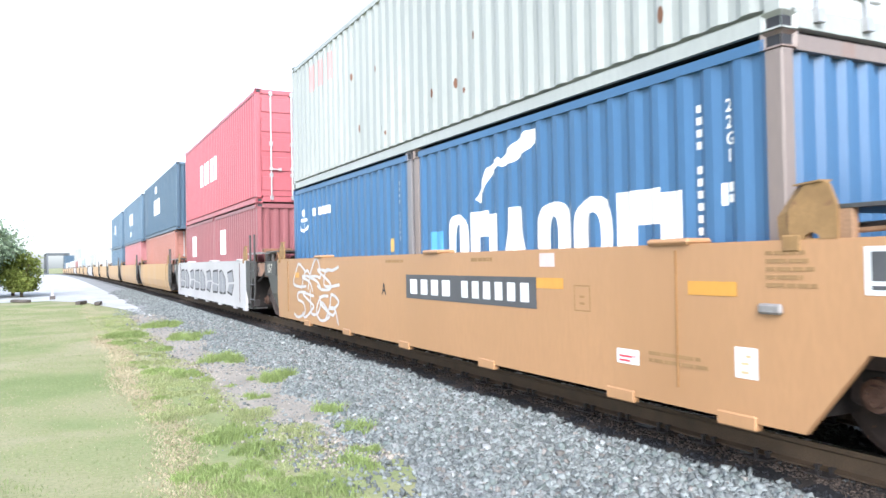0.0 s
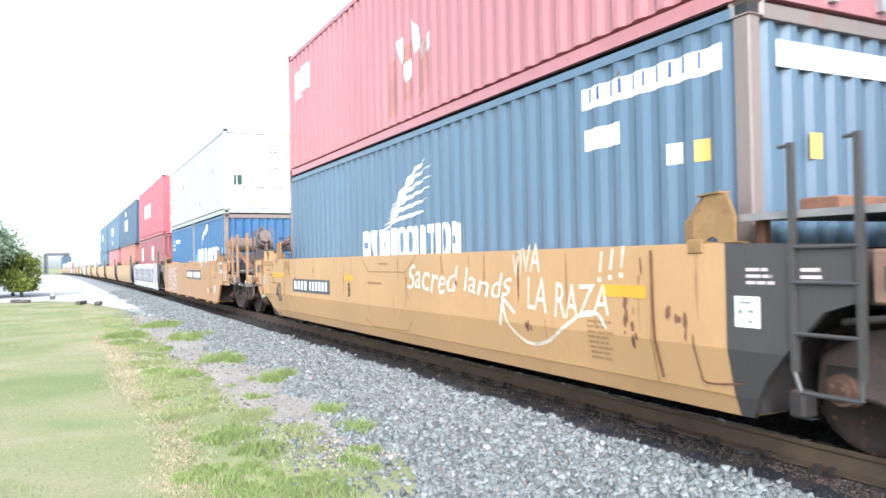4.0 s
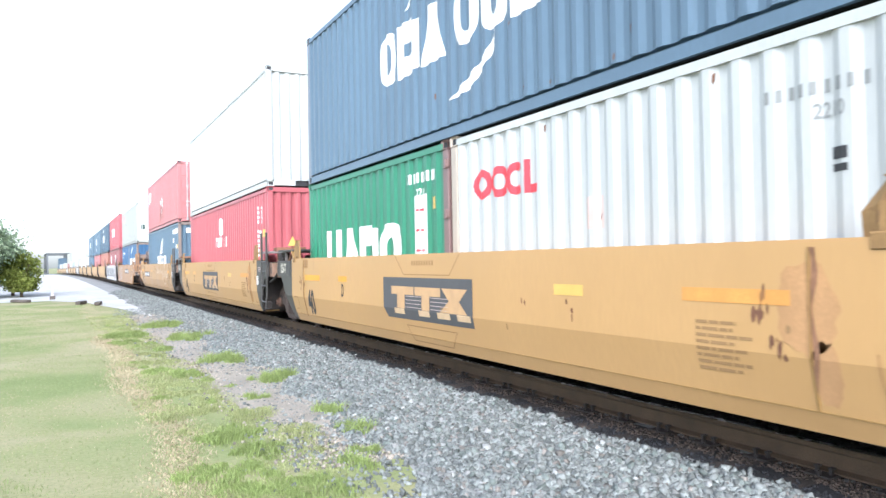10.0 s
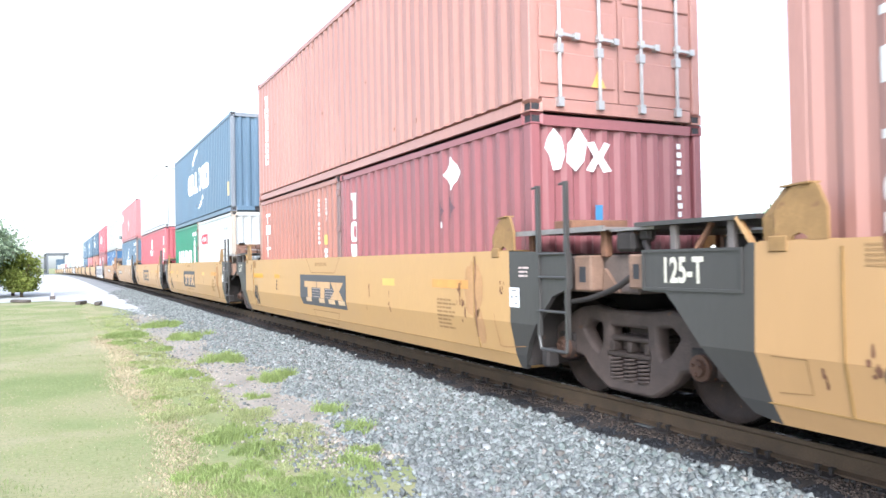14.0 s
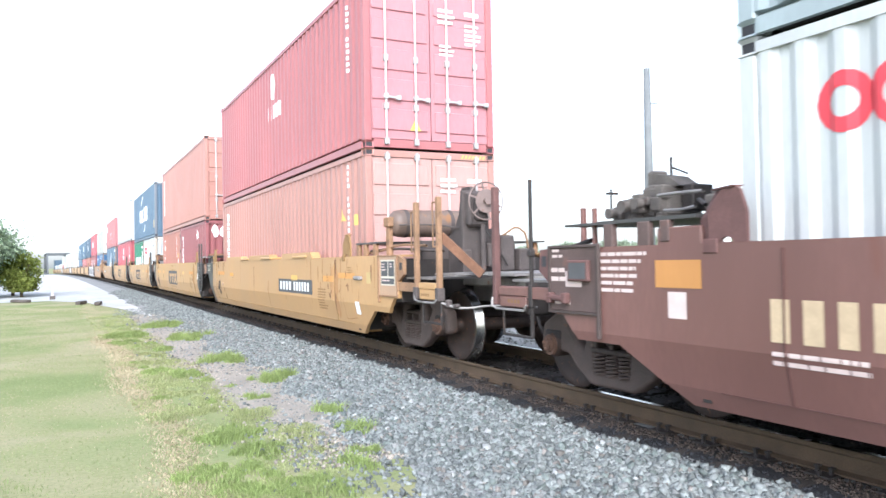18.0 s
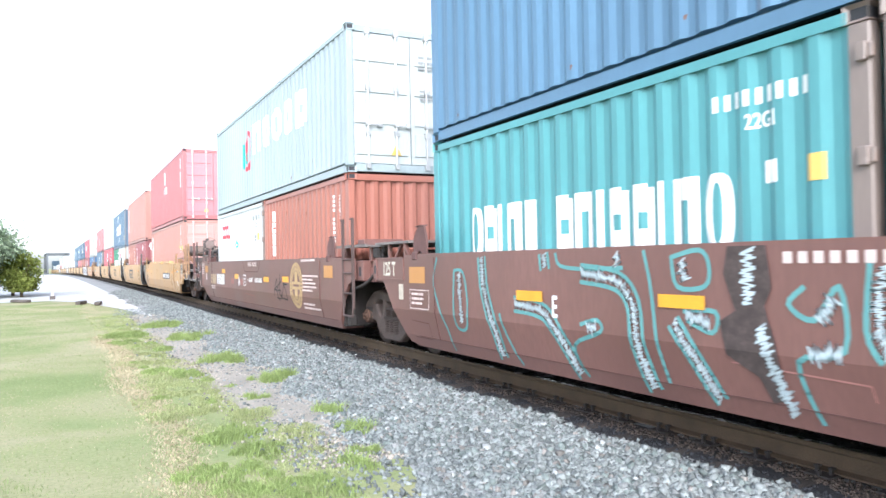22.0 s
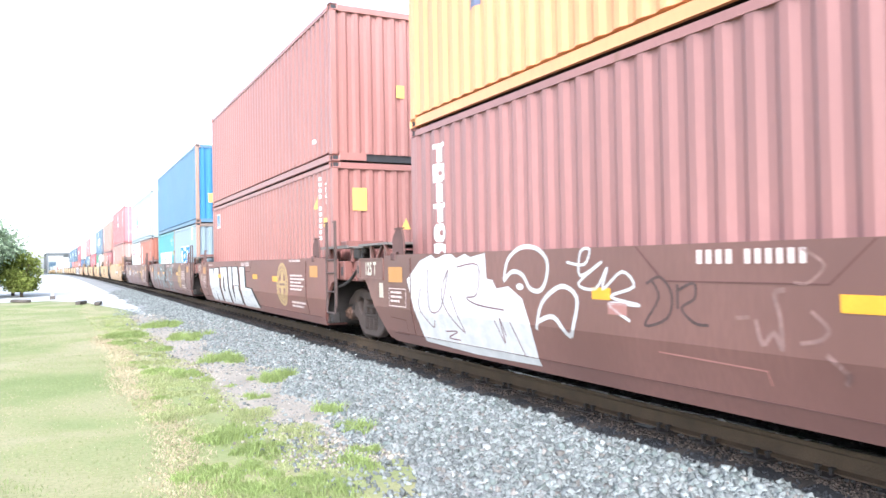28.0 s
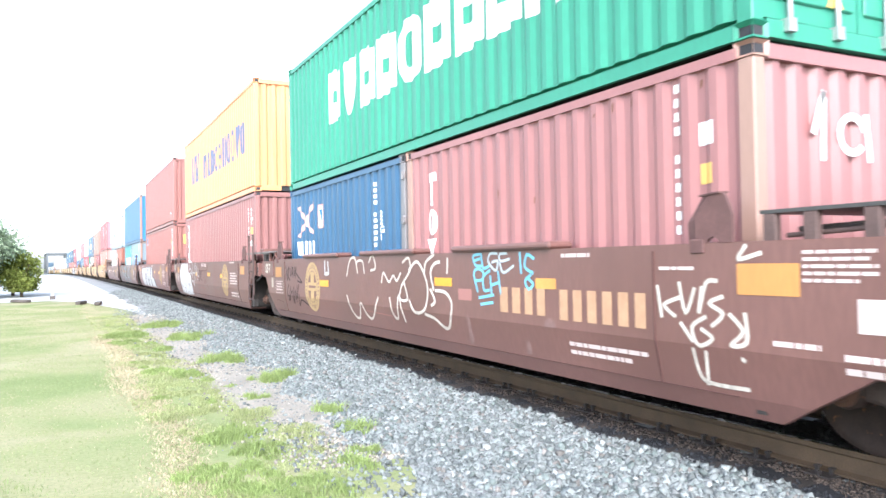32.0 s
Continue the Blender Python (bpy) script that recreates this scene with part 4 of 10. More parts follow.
def coupler_front(car, body, brown):
    """Leading end with a coupler: framed end plate, brake valves on a grating, posts and step."""
    fit = mat("rust_orange_steel", (0.28, 0.165, 0.095)) if not brown else mat("rust_maroon_steel", (0.17, 0.085, 0.075), 0.75, 0, 0.25, 5, 50, 0.2, 0.25, (0.10, 0.06, 0.05))
    valve = mat("dusty_pink_iron", (0.20, 0.13, 0.115), 0.8, 0, 0.3, 6, 60, 0.3, 0.3, (0.10, 0.06, 0.05)) if not brown else mat("dusty_grey_iron", (0.12, 0.105, 0.095), 0.8, 0, 0.3, 6, 60, 0.3, 0.3, (0.08, 0.055, 0.045))
    rim = mat("rusty_edge", (0.20, 0.11, 0.06), 0.8, 0, 0.3, 6, 60, 0.2) if not brown else mat("dusty_brown_rim", (0.075, 0.055, 0.050), 0.8, 0, 0.25, 5, 50, 0.15)
    plate = body if not brown else mat("dusty_brown_plate", (0.108, 0.074, 0.067), 0.8, 0, 0.22, 3, 50, 0.1, 0.2, (0.15, 0.085, 0.07))
    for sx in (-1, 1):
        guide(car, 5.98 if not brown else 5.965, body, sx, 0.18, 1.03 if not brown else 1.10)
    part("bulkhead", boxes([(-1.42, 1.42, 6.22, 6.30, 0.5, 1.62)]), STEEL, car)
    each("end_box", [(-1.47, 1.47, 6.9, 8.0, 1.08, 1.14), (-1.47, 1.47, 7.96, 8.02, 1.1, 1.62)], 0.0, STEEL, car)
    part("centre_sill", boxes([(-0.35, 0.35, 6.3, 9.6, 1.0, 1.36)], 0.02), STEEL, car)
    part("end_plate", boxes([(-1.534, -1.516, 7.37, 8.06, 1.10, 1.675)], 0.006), plate, car)
    each("plate_rim", [(-1.548, -1.532, 8.045, 8.075, 1.075, 1.695), (-1.548, -1.532, 7.37, 8.045, 1.67, 1.695), (-1.548, -1.532, 7.37, 8.045, 1.075, 1.10)], 0.004, rim, car)
    part("corner_rib", boxes([(-1.552, -1.516, 7.325, 7.37, 0.88, 1.70)], 0.008), rim, car)
    part("corner_lug", prism(bmesh.new(), [(8.07, 1.67), (8.22, 1.66), (8.24, 1.46), (8.10, 1.36), (8.07, 1.36)], -1.53, -1.48), fit, car)
    part("lug_hole", boxes([(-1.533, -1.529, 8.12, 8.19, 1.50, 1.60)]), DARKMARK, car)
    box_ = part("placard_holder", boxes([(-1.575, -1.534, 7.44, 7.74, 1.37, 1.56)], 0.010), fit, car)
    part("placard", boxes([(-1.579, -1.574, 7.47, 7.71, 1.395, 1.535)]), PANELGREY, box_)
    bm = rod(bmesh.new(), (-1.575, 7.76, 1.205), (-1.575, 8.03, 1.225), 0.028)
    for y in (7.78, 8.01):
        box(bm, -1.60, -1.53, y - 0.035, y + 0.035, 1.165, 1.265, 0.012)
    part("lifting_lug", bm, RUSTY if not brown else fit, car)
    part("side_sill", boxes([(-1.52, -1.46, 8.05, 8.50, 1.18, 1.30)], 0.008), body, car)
    part("step_box", boxes([(-1.525, -1.44, 8.48, 9.02, 1.20, 1.30), (-1.52, -1.46, 8.50, 9.0, 1.085, 1.20)], 0.012), body, car)
    part("step_print", boxes([(-1.5225, -1.5195, 8.62 + 0.06 * k, 8.655 + 0.06 * k, 1.13, 1.165) for k in range(4)]), M_FADED, car)["kind"] = "stuff"
    each("end_walkway", [(-1.40, 1.40, 8.9, 9.45, 1.40, 1.43), (-1.42, -0.75, 8.1, 8.9, 1.345, 1.37)], 0.0, GALV, car)
    part("coupler", boxes([(-0.10, 0.10, 9.5, 9.7, 0.92, 1.14), (-0.16, 0.16, 9.62, 9.72, 0.88, 1.20), (-0.42, 0.42, 9.5, 9.6, 0.86, 1.30)], 0.03), STEEL, car)
    each("crossover_plate", [(-1.50, -0.2, 6.25, 7.38, 1.858, 1.888), (-1.47, -0.4, 7.38, 7.90, 1.862, 1.884), (-0.2, 1.45, 6.35, 7.2, 1.86, 1.885)], 0.0, GREY, car)
    each("plate_bracket", [(-1.51, -1.45, 7.18, 7.30, 1.60, 1.858), (-1.51, -1.45, 6.74, 6.88, 1.60, 1.858), (-1.515, -1.45, 6.52, 6.62, 1.69, 1.858), (1.40, 1.48, 6.75, 6.85, 1.60, 1.86)], 0.008, plate, car)
    part("guide_box", boxes([(-1.505, -1.30, 6.20, 6.66, 1.655, 1.80)], 0.012), body, car)
    each("stanchion", [(-1.40, -1.36, 7.55, 7.59, 1.4, 2.02), (-0.95, -0.90, 8.30, 8.35, 1.4, 2.08), (-0.60, -0.56, 7.84, 7.88, 1.4, 2.0)], 0.006, RUSTY if not brown else body, car)
    # brake valve group on the grating
    part("brake_valve", boxes([(-0.92, -0.50, 7.14, 7.48, 1.93, 2.20), (-0.82, -0.64, 7.40, 7.52, 2.18, 2.36)], 0.025), valve, car)
    part("valve_hood", prism(bmesh.new(), [(7.06, 2.19), (7.37, 2.19), (7.37, 2.32), (7.22, 2.29)], -0.85, -0.6), valve, car)
    part("junction_box", boxes([(-0.80, -0.55, 6.97, 7.10, 1.97, 2.20)], 0.012), STEEL, car)
    rv = random.Random(19)
    bits = []
    for q in range(26):
        y = rv.uniform(7.14, 7.76)
        top = 1.95 + 0.26 * max(0.0, min(1.0, (7.95 - y) / 0.5))
        z, w = rv.uniform(1.90, max(1.93, top - 0.08)), rv.uniform(0.03, 0.075)
        x = -1.0 + 0.12 * rv.random() + 0.25 * (z - 1.9)
        bits.append((x - w, x + w, y - w * rv.uniform(0.6, 1.3), y + w * rv.uniform(0.6, 1.3), z, z + 2 * w * rv.uniform(0.6, 1.2)))
    each("valve_block", bits, 0.012, valve, car)
    for y, z, r in ((7.70, 1.98, 0.05), (7.52, 2.03, 0.06), (7.34, 2.05, 0.05)):
        b = bmesh.new()
        bmesh.ops.create_cone(b, cap_ends=True, segments=14, radius1=r, radius2=r * 0.8, depth=0.09, matrix=pose(-1.08, y, z, 0, 90, 0))
        part("valve_cover", b, valve, car)
    tube("brake_pipe", [(-1.05, 7.12, 2.10), (-1.08, 6.85, 2.10), (-1.12, 6.55, 2.09)], 0.016, GALV, car)
    tube("brake_pipe", [(-1.05, 7.05, 1.97), (-1.1, 6.8, 1.96), (-1.15, 6.6, 1.97)], 0.014, GALV, car)
    b = bmesh.new()
    rod(b, (-0.72, 7.30, 2.30), (-0.72, 7.30, 2.47), 0.014)
    rod(b, (-0.72, 7.30, 2.38), (-0.72, 7.10, 2.30), 0.010, 6)
    rod(b, (-1.04, 7.82, 2.18), (-0.90, 7.82, 2.18), 0.012, 6)
    rod(b, (-1.0, 7.80, 2.02), (-1.0, 7.80, 2.22), 0.012, 6)
    part("valve_stem", b, STEEL, car)
    tube("brake_pipe", [(-0.6, 7.05, 2.0), (-0.85, 6.85, 2.03), (-1.1, 6.6, 2.02), (-1.3, 6.35, 1.96)], 0.02, STEEL, car)
    tube("brake_pipe", [(-0.45, 7.1, 2.05), (-0.65, 6.7, 2.10), (-0.85, 6.4, 2.06), (-1.0, 6.2, 1.9)], 0.025, valve, car)
    tube("brake_pipe", [(-1.2, 7.85, 1.74), (-1.1, 8.4, 1.66), (-0.9, 9.1, 1.58)], 0.025, STEEL, car)
    each("hose_clamp", [(-0.90, -0.72, 6.55, 6.68, 1.97, 2.12), (-1.12, -0.98, 6.42, 6.54, 1.93, 2.06)], 0.015, valve, car)
    each("corner_post", [(-1.53, -1.46, 9.06, 9.13, 1.10, 2.35)], 0.008, fit, car)
    part("thin_post", rod(bmesh.new(), (-1.50, 8.42, 0.80), (-1.50, 8.42, 2.36), 0.022), STEEL if brown else mat("dark_rust_post", (0.12, 0.075, 0.058), 0.75, 0, 0.3, 5, 50, 0.2), car)
    each("post_collar", [(-1.53, -1.47, 8.385, 8.455, 1.60, 1.66), (-1.53, -1.47, 8.385, 8.455, 1.10, 1.32)], 0.008, STEEL, car)
    bm = bmesh.new()
    pts = [(-1.53, 9.13, 1.18), (-1.545, 9.12, 1.09), (-1.545, 9.02, 1.065), (-1.545, 8.50, 1.065), (-1.545, 8.45, 1.12)]
    for a, b_ in zip(pts, pts[1:]):
        rod(bm, a, b_, 0.013, 6)
    part("handhold", bm, GALV, car)
    bm = bmesh.new()
    rod(bm, (-1.5, 8.95, 1.08), (-1.5, 8.95, 0.80), 0.013, 6)
    rod(bm, (-1.5, 8.42, 0.80), (-1.5, 8.95, 0.80), 0.016, 6)
    part("stirrup", bm, STEEL, car)


def well_car(label, body, front, rear, y, dark=None, brown=False, sign="125-T", tabs=False, group="well cars of the train", shift=0.0):
    """One unit of a well car. Its origin lies on the track centre under the middle of the well."""
    dark = dark or body
    car = tagged(new("well_car"), label, "rail car", group)
    pts = (FRONT_CUT if front == "coupler" else [(FRONT_EDGE + shift, 1.66), (FRONT_EDGE + shift + 0.02, 0.93), (6.24 + shift, 0.455)])
    back = ((REAR_CUT if tabs else [(-q, z) for q, z in reversed(FRONT_CUT)]) if rear == "coupler" else [(-6.1, 0.455), (-6.1, 1.66)])
    out = [*back, *pts]
    for sx in (-1, 1):
        part("side_panel", side_plate(out, sx, 0.05, tabs), body, car)
        a, b = (-8.0 if rear == "coupler" else -6.1), (7.95 if front == "coupler" else 6.1)
        part("top_sill", boxes([(sx * 1.30 if sx < 0 else 1.24, sx * 1.24 if sx < 0 else 1.30, -6.1, 6.1, 1.52, 1.655), (min(sx * 1.515, sx * 1.27), max(sx * 1.515, sx * 1.27), a, b, 1.642, 1.668)]), body, car)
        part("bottom_sill", boxes([(min(sx * 1.375, sx * 1.0), max(sx * 1.375, sx * 1.0), -6.15, 6.15, 0.450, 0.480)]), body, car)
    part("floor", boxes([(-1.2, 1.2, -6.1, 6.1, 0.48, 0.52)] + [(-1.2, 1.2, q - 0.12, q + 0.12, 0.40, 0.48) for q in (-5.5, -3, 0, 3, 5.5)]), STEEL, car)
    if tabs:
        for q in (-5.9, -4.7, -2.5, -0.3, 2.0, 4.2):
            part("bottom_tab", boxes([(-1.535, -1.46, q - 0.17, q + 0.17, 0.40, 0.50)], 0.01), body, car)
        for q in (-5.3, -1.2, 3.4):
            part("rail_cap", boxes([(-1.56, -1.30, q - 0.22, q + 0.22, 1.66, 1.71)], 0.02), body, car)
    if rear == "coupler":
        coupler_rear(car, body, brown)
    else:
        joint_rear(car, body, dark, brown)
    if front == "coupler":
        coupler_front(car, body, brown)
    else:
        joint_front(car, body, dark, brown, sign, shift)
    # seams of the side plates
    for q in (-5.36, 5.5):
        bm = bmesh.new()
        for z0, z1 in ((0.60, FOLD_Z), (FOLD_Z, 1.62)):
            beam(bm, (-SIDE_X + (0 if tabs else side_in(z0)) - 0.002, q, z0), (-SIDE_X + (0 if tabs else side_in(z1)) - 0.002, q, z1), 0.018, 0.008)
        part("weld_seam", bm, mat("seam_" + body.name, tuple(c * 0.55 for c in {"weathered_yellow_paint": (0.5, 0.3, 0.1), "grimy_yellow_paint": (0.5, 0.3, 0.1), "faded_orange_paint": (0.5, 0.27, 0.1)}.get(body.name, (0.17, 0.08, 0.07))), 0.7), car)
    if not tabs:
        bm = box(bmesh.new(), -SIDE_X + FOLD_IN - 0.004, -SIDE_X + FOLD_IN + 0.01, -6.1, 6.1, 0.594, 0.602)
        part("sill_seam", bm, mat("seam_" + body.name, (0.1, 0.05, 0.03)), car)
    MOVERS.append((car, y))
    return car


def put(th, y, z):
    MOVERS.append((th, y, z))
    return th

def repost(th, end, material, hinges=False):
    """Other paint on the posts and castings of one end (-1 trailing, 1 leading), with door hinges if asked."""
    for o in list(th.children):
        kind = o.name.split(".")[0]
        if kind in ("corner_post", "corner_casting") and o.matrix_basis.translation.y * end > 0:
            key = (kind, o.data.name, material.name)
            if key not in _cache:
                me = o.data.copy()
                me.materials[0] = material
                _cache[key] = me
            o.data = _cache[key]
    if hinges:
        hm = cached(("hinge", material.name), lambda: to_mesh(boxes([(-0.03, 0.012, -0.035, 0.035, -0.06, 0.06), (-0.012, 0.02, -0.07, -0.03, -0.045, 0.045)], 0.006), "door_hinge", material))
        top = max(o.matrix_basis.translation.z for o in th.children)
        yy = min(o.matrix_basis.translation.y for o in th.children if o.name.startswith("corner_post"))
        for k in range(4):
            part("door_hinge", hm, None, th).matrix_basis = pose(-CW - 0.001, yy - 0.03, 0.35 + (top - 0.6) * k / 3)


# ---------------------------------------------------------------- container paints
C_BLUE = paint("container_blue", (0.045, 0.125, 0.25), 0.08)
C_STEELBLUE = paint("container_slate_blue", (0.100, 0.160, 0.222), 0.08)
C_ROYAL = paint("container_royal_blue", (0.098, 0.158, 0.225), 0.10)
C_NAVY = paint("container_navy", (0.065, 0.11, 0.16), 0.08)
C_GREYWHITE = paint("container_grey_white", (0.37, 0.385, 0.36), 0.14)
C_WHITE = paint("container_white", (0.49, 0.51, 0.51), 0.10)
C_PALEBLUE = paint("container_pale_blue_grey", (0.315, 0.37, 0.388), 0.08)
C_GREYBLUE = paint("container_grey_blue", (0.235, 0.30, 0.345), 0.10)
C_RED = paint("container_red", (0.42, 0.108, 0.125), 0.08)
C_ROSE = paint("container_rose_red", (0.43, 0.175, 0.18), 0.08)
C_ORANGE_RED = paint("container_brick_orange", (0.36, 0.16, 0.125), 0.10)
C_SALMON = paint("container_salmon", (0.41, 0.21, 0.175), 0.10)
C_MAROON = paint("container_maroon", (0.275, 0.098, 0.105), 0.10)
C_DUSKY = paint("container_dusky_red", (0.315, 0.142, 0.125), 0.10)
C_PLUM = paint("container_faded_plum", (0.295, 0.140, 0.131), 0.10)
C_GREEN = paint("container_green", (0.033, 0.198, 0.118), 0.08)
C_BRICKPINK = paint("container_brick_pink", (0.395, 0.205, 0.172), 0.10)
C_ROSYRED = paint("container_rosy_red", (0.375, 0.135, 0.138), 0.08)
C_SEABLUE = paint("container_sea_blue", (0.092, 0.182, 0.285), 0.10)
C_EVGREEN = paint("container_bright_green", (0.04, 0.255, 0.165), 0.06)
C_TEAL = paint("container_teal", (0.085, 0.275, 0.295), 0.08)
C_AMBER = paint("container_amber", (0.69, 0.325, 0.150), 0.06)
P_RUSTGREY = paint("post_grey_rust", (0.22, 0.175, 0.155), 0.45, rust_color=(0.22, 0.11, 0.07))

STD, HC, TWENTY = 2.591, 2.896, 6.058
FLOOR_Z = 0.534
UF = (15.7, -3.85, -19.43, -34.94, -50.57, -65.88, -85.6, -101.1, -116.67, -132.31, -147.77)
CARS, LOAD = {}, {}


def load(i, mid, lower, upper):
    """Sets the containers of one unit: lower is one 40-foot spec or two 20-foot specs (leading, trailing)."""
    z = FLOOR_Z
    if len(lower) == 2:
        for key, sp, dy in (("lead", lower[0], 3.066), ("trail", lower[1], -3.066)):
            LOAD[i, key] = put(container(*sp), mid + dy, z)
        h = lower[0][3]
    else:
        LOAD[i, "low"] = put(container(*lower[0]), mid + (lower[0][2] - 12.19) * 0, z)
        h = lower[0][3]
    if upper:
        LOAD[i, "up"] = put(container(*upper), mid, z + h + 0.012)


F40, D40 = "front", "door"
TRAIN = {
    0: ((("blue steel 20-foot container with a small white anchor mark", C_BLUE, TWENTY, STD, F40), ("blue steel 20-foot container with a large white swoosh mark", C_BLUE, TWENTY, STD, F40, P_RUSTGREY)),
        # doors whiter than the sides: light on the trailing end is in the paint
        ("grey-white 40-foot container with barred doors, rust spots", C_GREYWHITE, 12.19, STD, D40, None, "shipping containers on the train", None, paint("sunlit_white_doors", (0.58, 0.59, 0.57), 0.10))),
    1: ((("slate blue 40-foot high container with a white wing mark", C_STEELBLUE, 12.19, HC, F40, P_RUSTGREY),), ("faded red 40-foot container with a white flower mark", C_ROSE, 12.19, STD, D40)),
    2: ((("bright red 40-foot container with a white round mark", C_RED, 12.19, HC, F40),), ("white 40-foot high container, ribbed end", C_WHITE, 12.19, HC, F40)),
    3: ((("green 20-foot container with large white block marks", C_GREEN, TWENTY, STD, F40), ("white 20-foot container with a red mark, rusty posts", C_WHITE, TWENTY, STD, F40)),
        ("slate blue 40-foot high container with white marks", C_ROYAL, 12.19, HC, F40, paint("post_slate_grey", (0.17, 0.19, 0.22), 0.35, rust_color=(0.20, 0.12, 0.08)))),
    4: ((("brick orange 20-foot container with upright white marks", C_ORANGE_RED, TWENTY, STD, F40), ("maroon 20-foot container with upright white marks", C_MAROON, TWENTY, STD, F40)),
        ("salmon 40-foot high container with barred doors", C_SALMON, 12.19, HC, D40)),
    # paler door tones carry the light that falls on this end
    5: ((("faded brick pink 40-foot high container with barred doors", C_BRICKPINK, 12.19, HC, D40, None, "shipping containers on the train", None, paint("sunlit_pink_doors", (0.47, 0.28, 0.25), 0.08)),), ("rosy red 40-foot high container with barred doors", C_ROSYRED, 12.19, HC, D40, None, "shipping containers on the train", None, paint("sunlit_rose_doors", (0.46, 0.20, 0.22), 0.08))),
    6: ((("white 20-foot container with a red mark and green diamond", C_WHITE, TWENTY, STD, F40), ("brick red 20-foot container with upright white marks", paint("container_warm_brick", (0.335, 0.128, 0.092), 0.10), TWENTY, STD, F40)),
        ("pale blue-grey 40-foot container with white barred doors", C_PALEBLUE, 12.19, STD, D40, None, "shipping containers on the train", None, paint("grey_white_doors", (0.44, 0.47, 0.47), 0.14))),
    7: ((("teal 20-foot container with white block marks", C_TEAL, TWENTY, STD, F40), ("grey-blue 20-foot container with a blue and white sign", C_GREYBLUE, TWENTY, STD, F40, P_RUSTGREY)),
        # end wall tone brightened to paint in the light it catches
        ("royal blue 40-foot high container with a brighter ribbed end", C_SEABLUE, 12.19, HC, F40, None, "shipping containers on the train", None, paint("sunlit_blue_end", (0.045, 0.20, 0.40), 0.10))),
    8: ((("brick red 40-foot high container with a small blue sign", C_DUSKY, 12.19, HC, F40),), ("dusky maroon 40-foot high container, ribbed end", C_DUSKY, 12.19, HC, F40)),
    9: ((("dusky rose 40-foot high container with upright white marks", C_PLUM, 12.19, HC, F40),), ("amber yellow 40-foot high container with dark blue marks", C_AMBER, 12.19, HC, F40)),
    10: ((("blue 20-foot container with a pink cross mark", paint("container_deep_blue", (0.038, 0.106, 0.198), 0.12), TWENTY, STD, F40), ("brick rose 20-foot container with upright white marks", paint("container_brick_rose", (0.315, 0.142, 0.138), 0.12), TWENTY, STD, F40)),
         ("bright green 40-foot container with large white block marks", C_EVGREEN, 12.19, STD, D40)),
}
LAB_TAN = "faded orange well car with a flat steel side, loaded"
LAB_YEL = "weathered yellow well car with dark grey ends, loaded"
LAB_BRN = "mineral brown well car with white and gold markings, loaded"
for i in range(11):
    mid = UF[i] - 6.095
    fr = "coupler" if i in (1, 6) else "joint"
    rr = "coupler" if i in (0, 5, 10) else "joint"
    if i == 0:
        CARS[i] = well_car(LAB_TAN, TAN, fr, rr, mid, GREY, False, "125-T", True)
    elif i < 6:
        CARS[i] = well_car(LAB_YEL, OLDYELLOW if i in (1, 5) else YELLOW, fr, rr, mid, GREY, shift=-0.2 if i == 5 else 0.0)
    else:
        CARS[i] = well_car(LAB_BRN if i != 8 else "red-brown well car with white and gold markings, loaded", BROWN if i != 8 else REDBROWN, fr, rr, mid, None, True, "125 T")
    load(i, mid, *TRAIN[i])
    bogie(mid - (7.55 if rr == "coupler" else 7.40 if i == 4 else 7.58))
    if fr == "coupler":
        bogie(mid + 7.75)
bogie(UF[0] - 6.095 + 15.55 - 7.58)

valve_rack(CARS[3])
P_MAUVE = paint("post_rust_mauve", (0.19, 0.12, 0.115), 0.45, rust_color=(0.17, 0.085, 0.06))
P_BEIGE = paint("post_worn_beige", (0.42, 0.36, 0.30), 0.40, rust_color=(0.30, 0.16, 0.09))
P_TAN = paint("post_worn_tan", (0.35, 0.215, 0.17), 0.35, rust_color=(0.24, 0.12, 0.08))
P_BLUEGREY = paint("post_worn_blue_grey", (0.20, 0.185, 0.19), 0.45, rust_color=(0.24, 0.14, 0.10))
for i, key, end, m, hinged in ((3, "lead", -1, P_MAUVE, True), (3, "trail", 1, P_BEIGE, False), (3, "trail", -1, P_BEIGE, False), (10, "lead", -1, P_BLUEGREY, True), (10, "trail", 1, P_TAN, False), (10, "trail", -1, P_TAN, False), (7, "lead", -1, P_RUSTGREY, True), (4, "lead", -1, P_MAUVE, True), (6, "lead", -1, P_RUSTGREY, True), (4, "lead", 1, P_TAN, False), (0, "lead", -1, P_BLUEGREY, False), (7, "up", -1, P_TAN, False), (7, "trail", -1, P_TAN, False)):
    repost(LOAD[i, key], end, m, hinged)

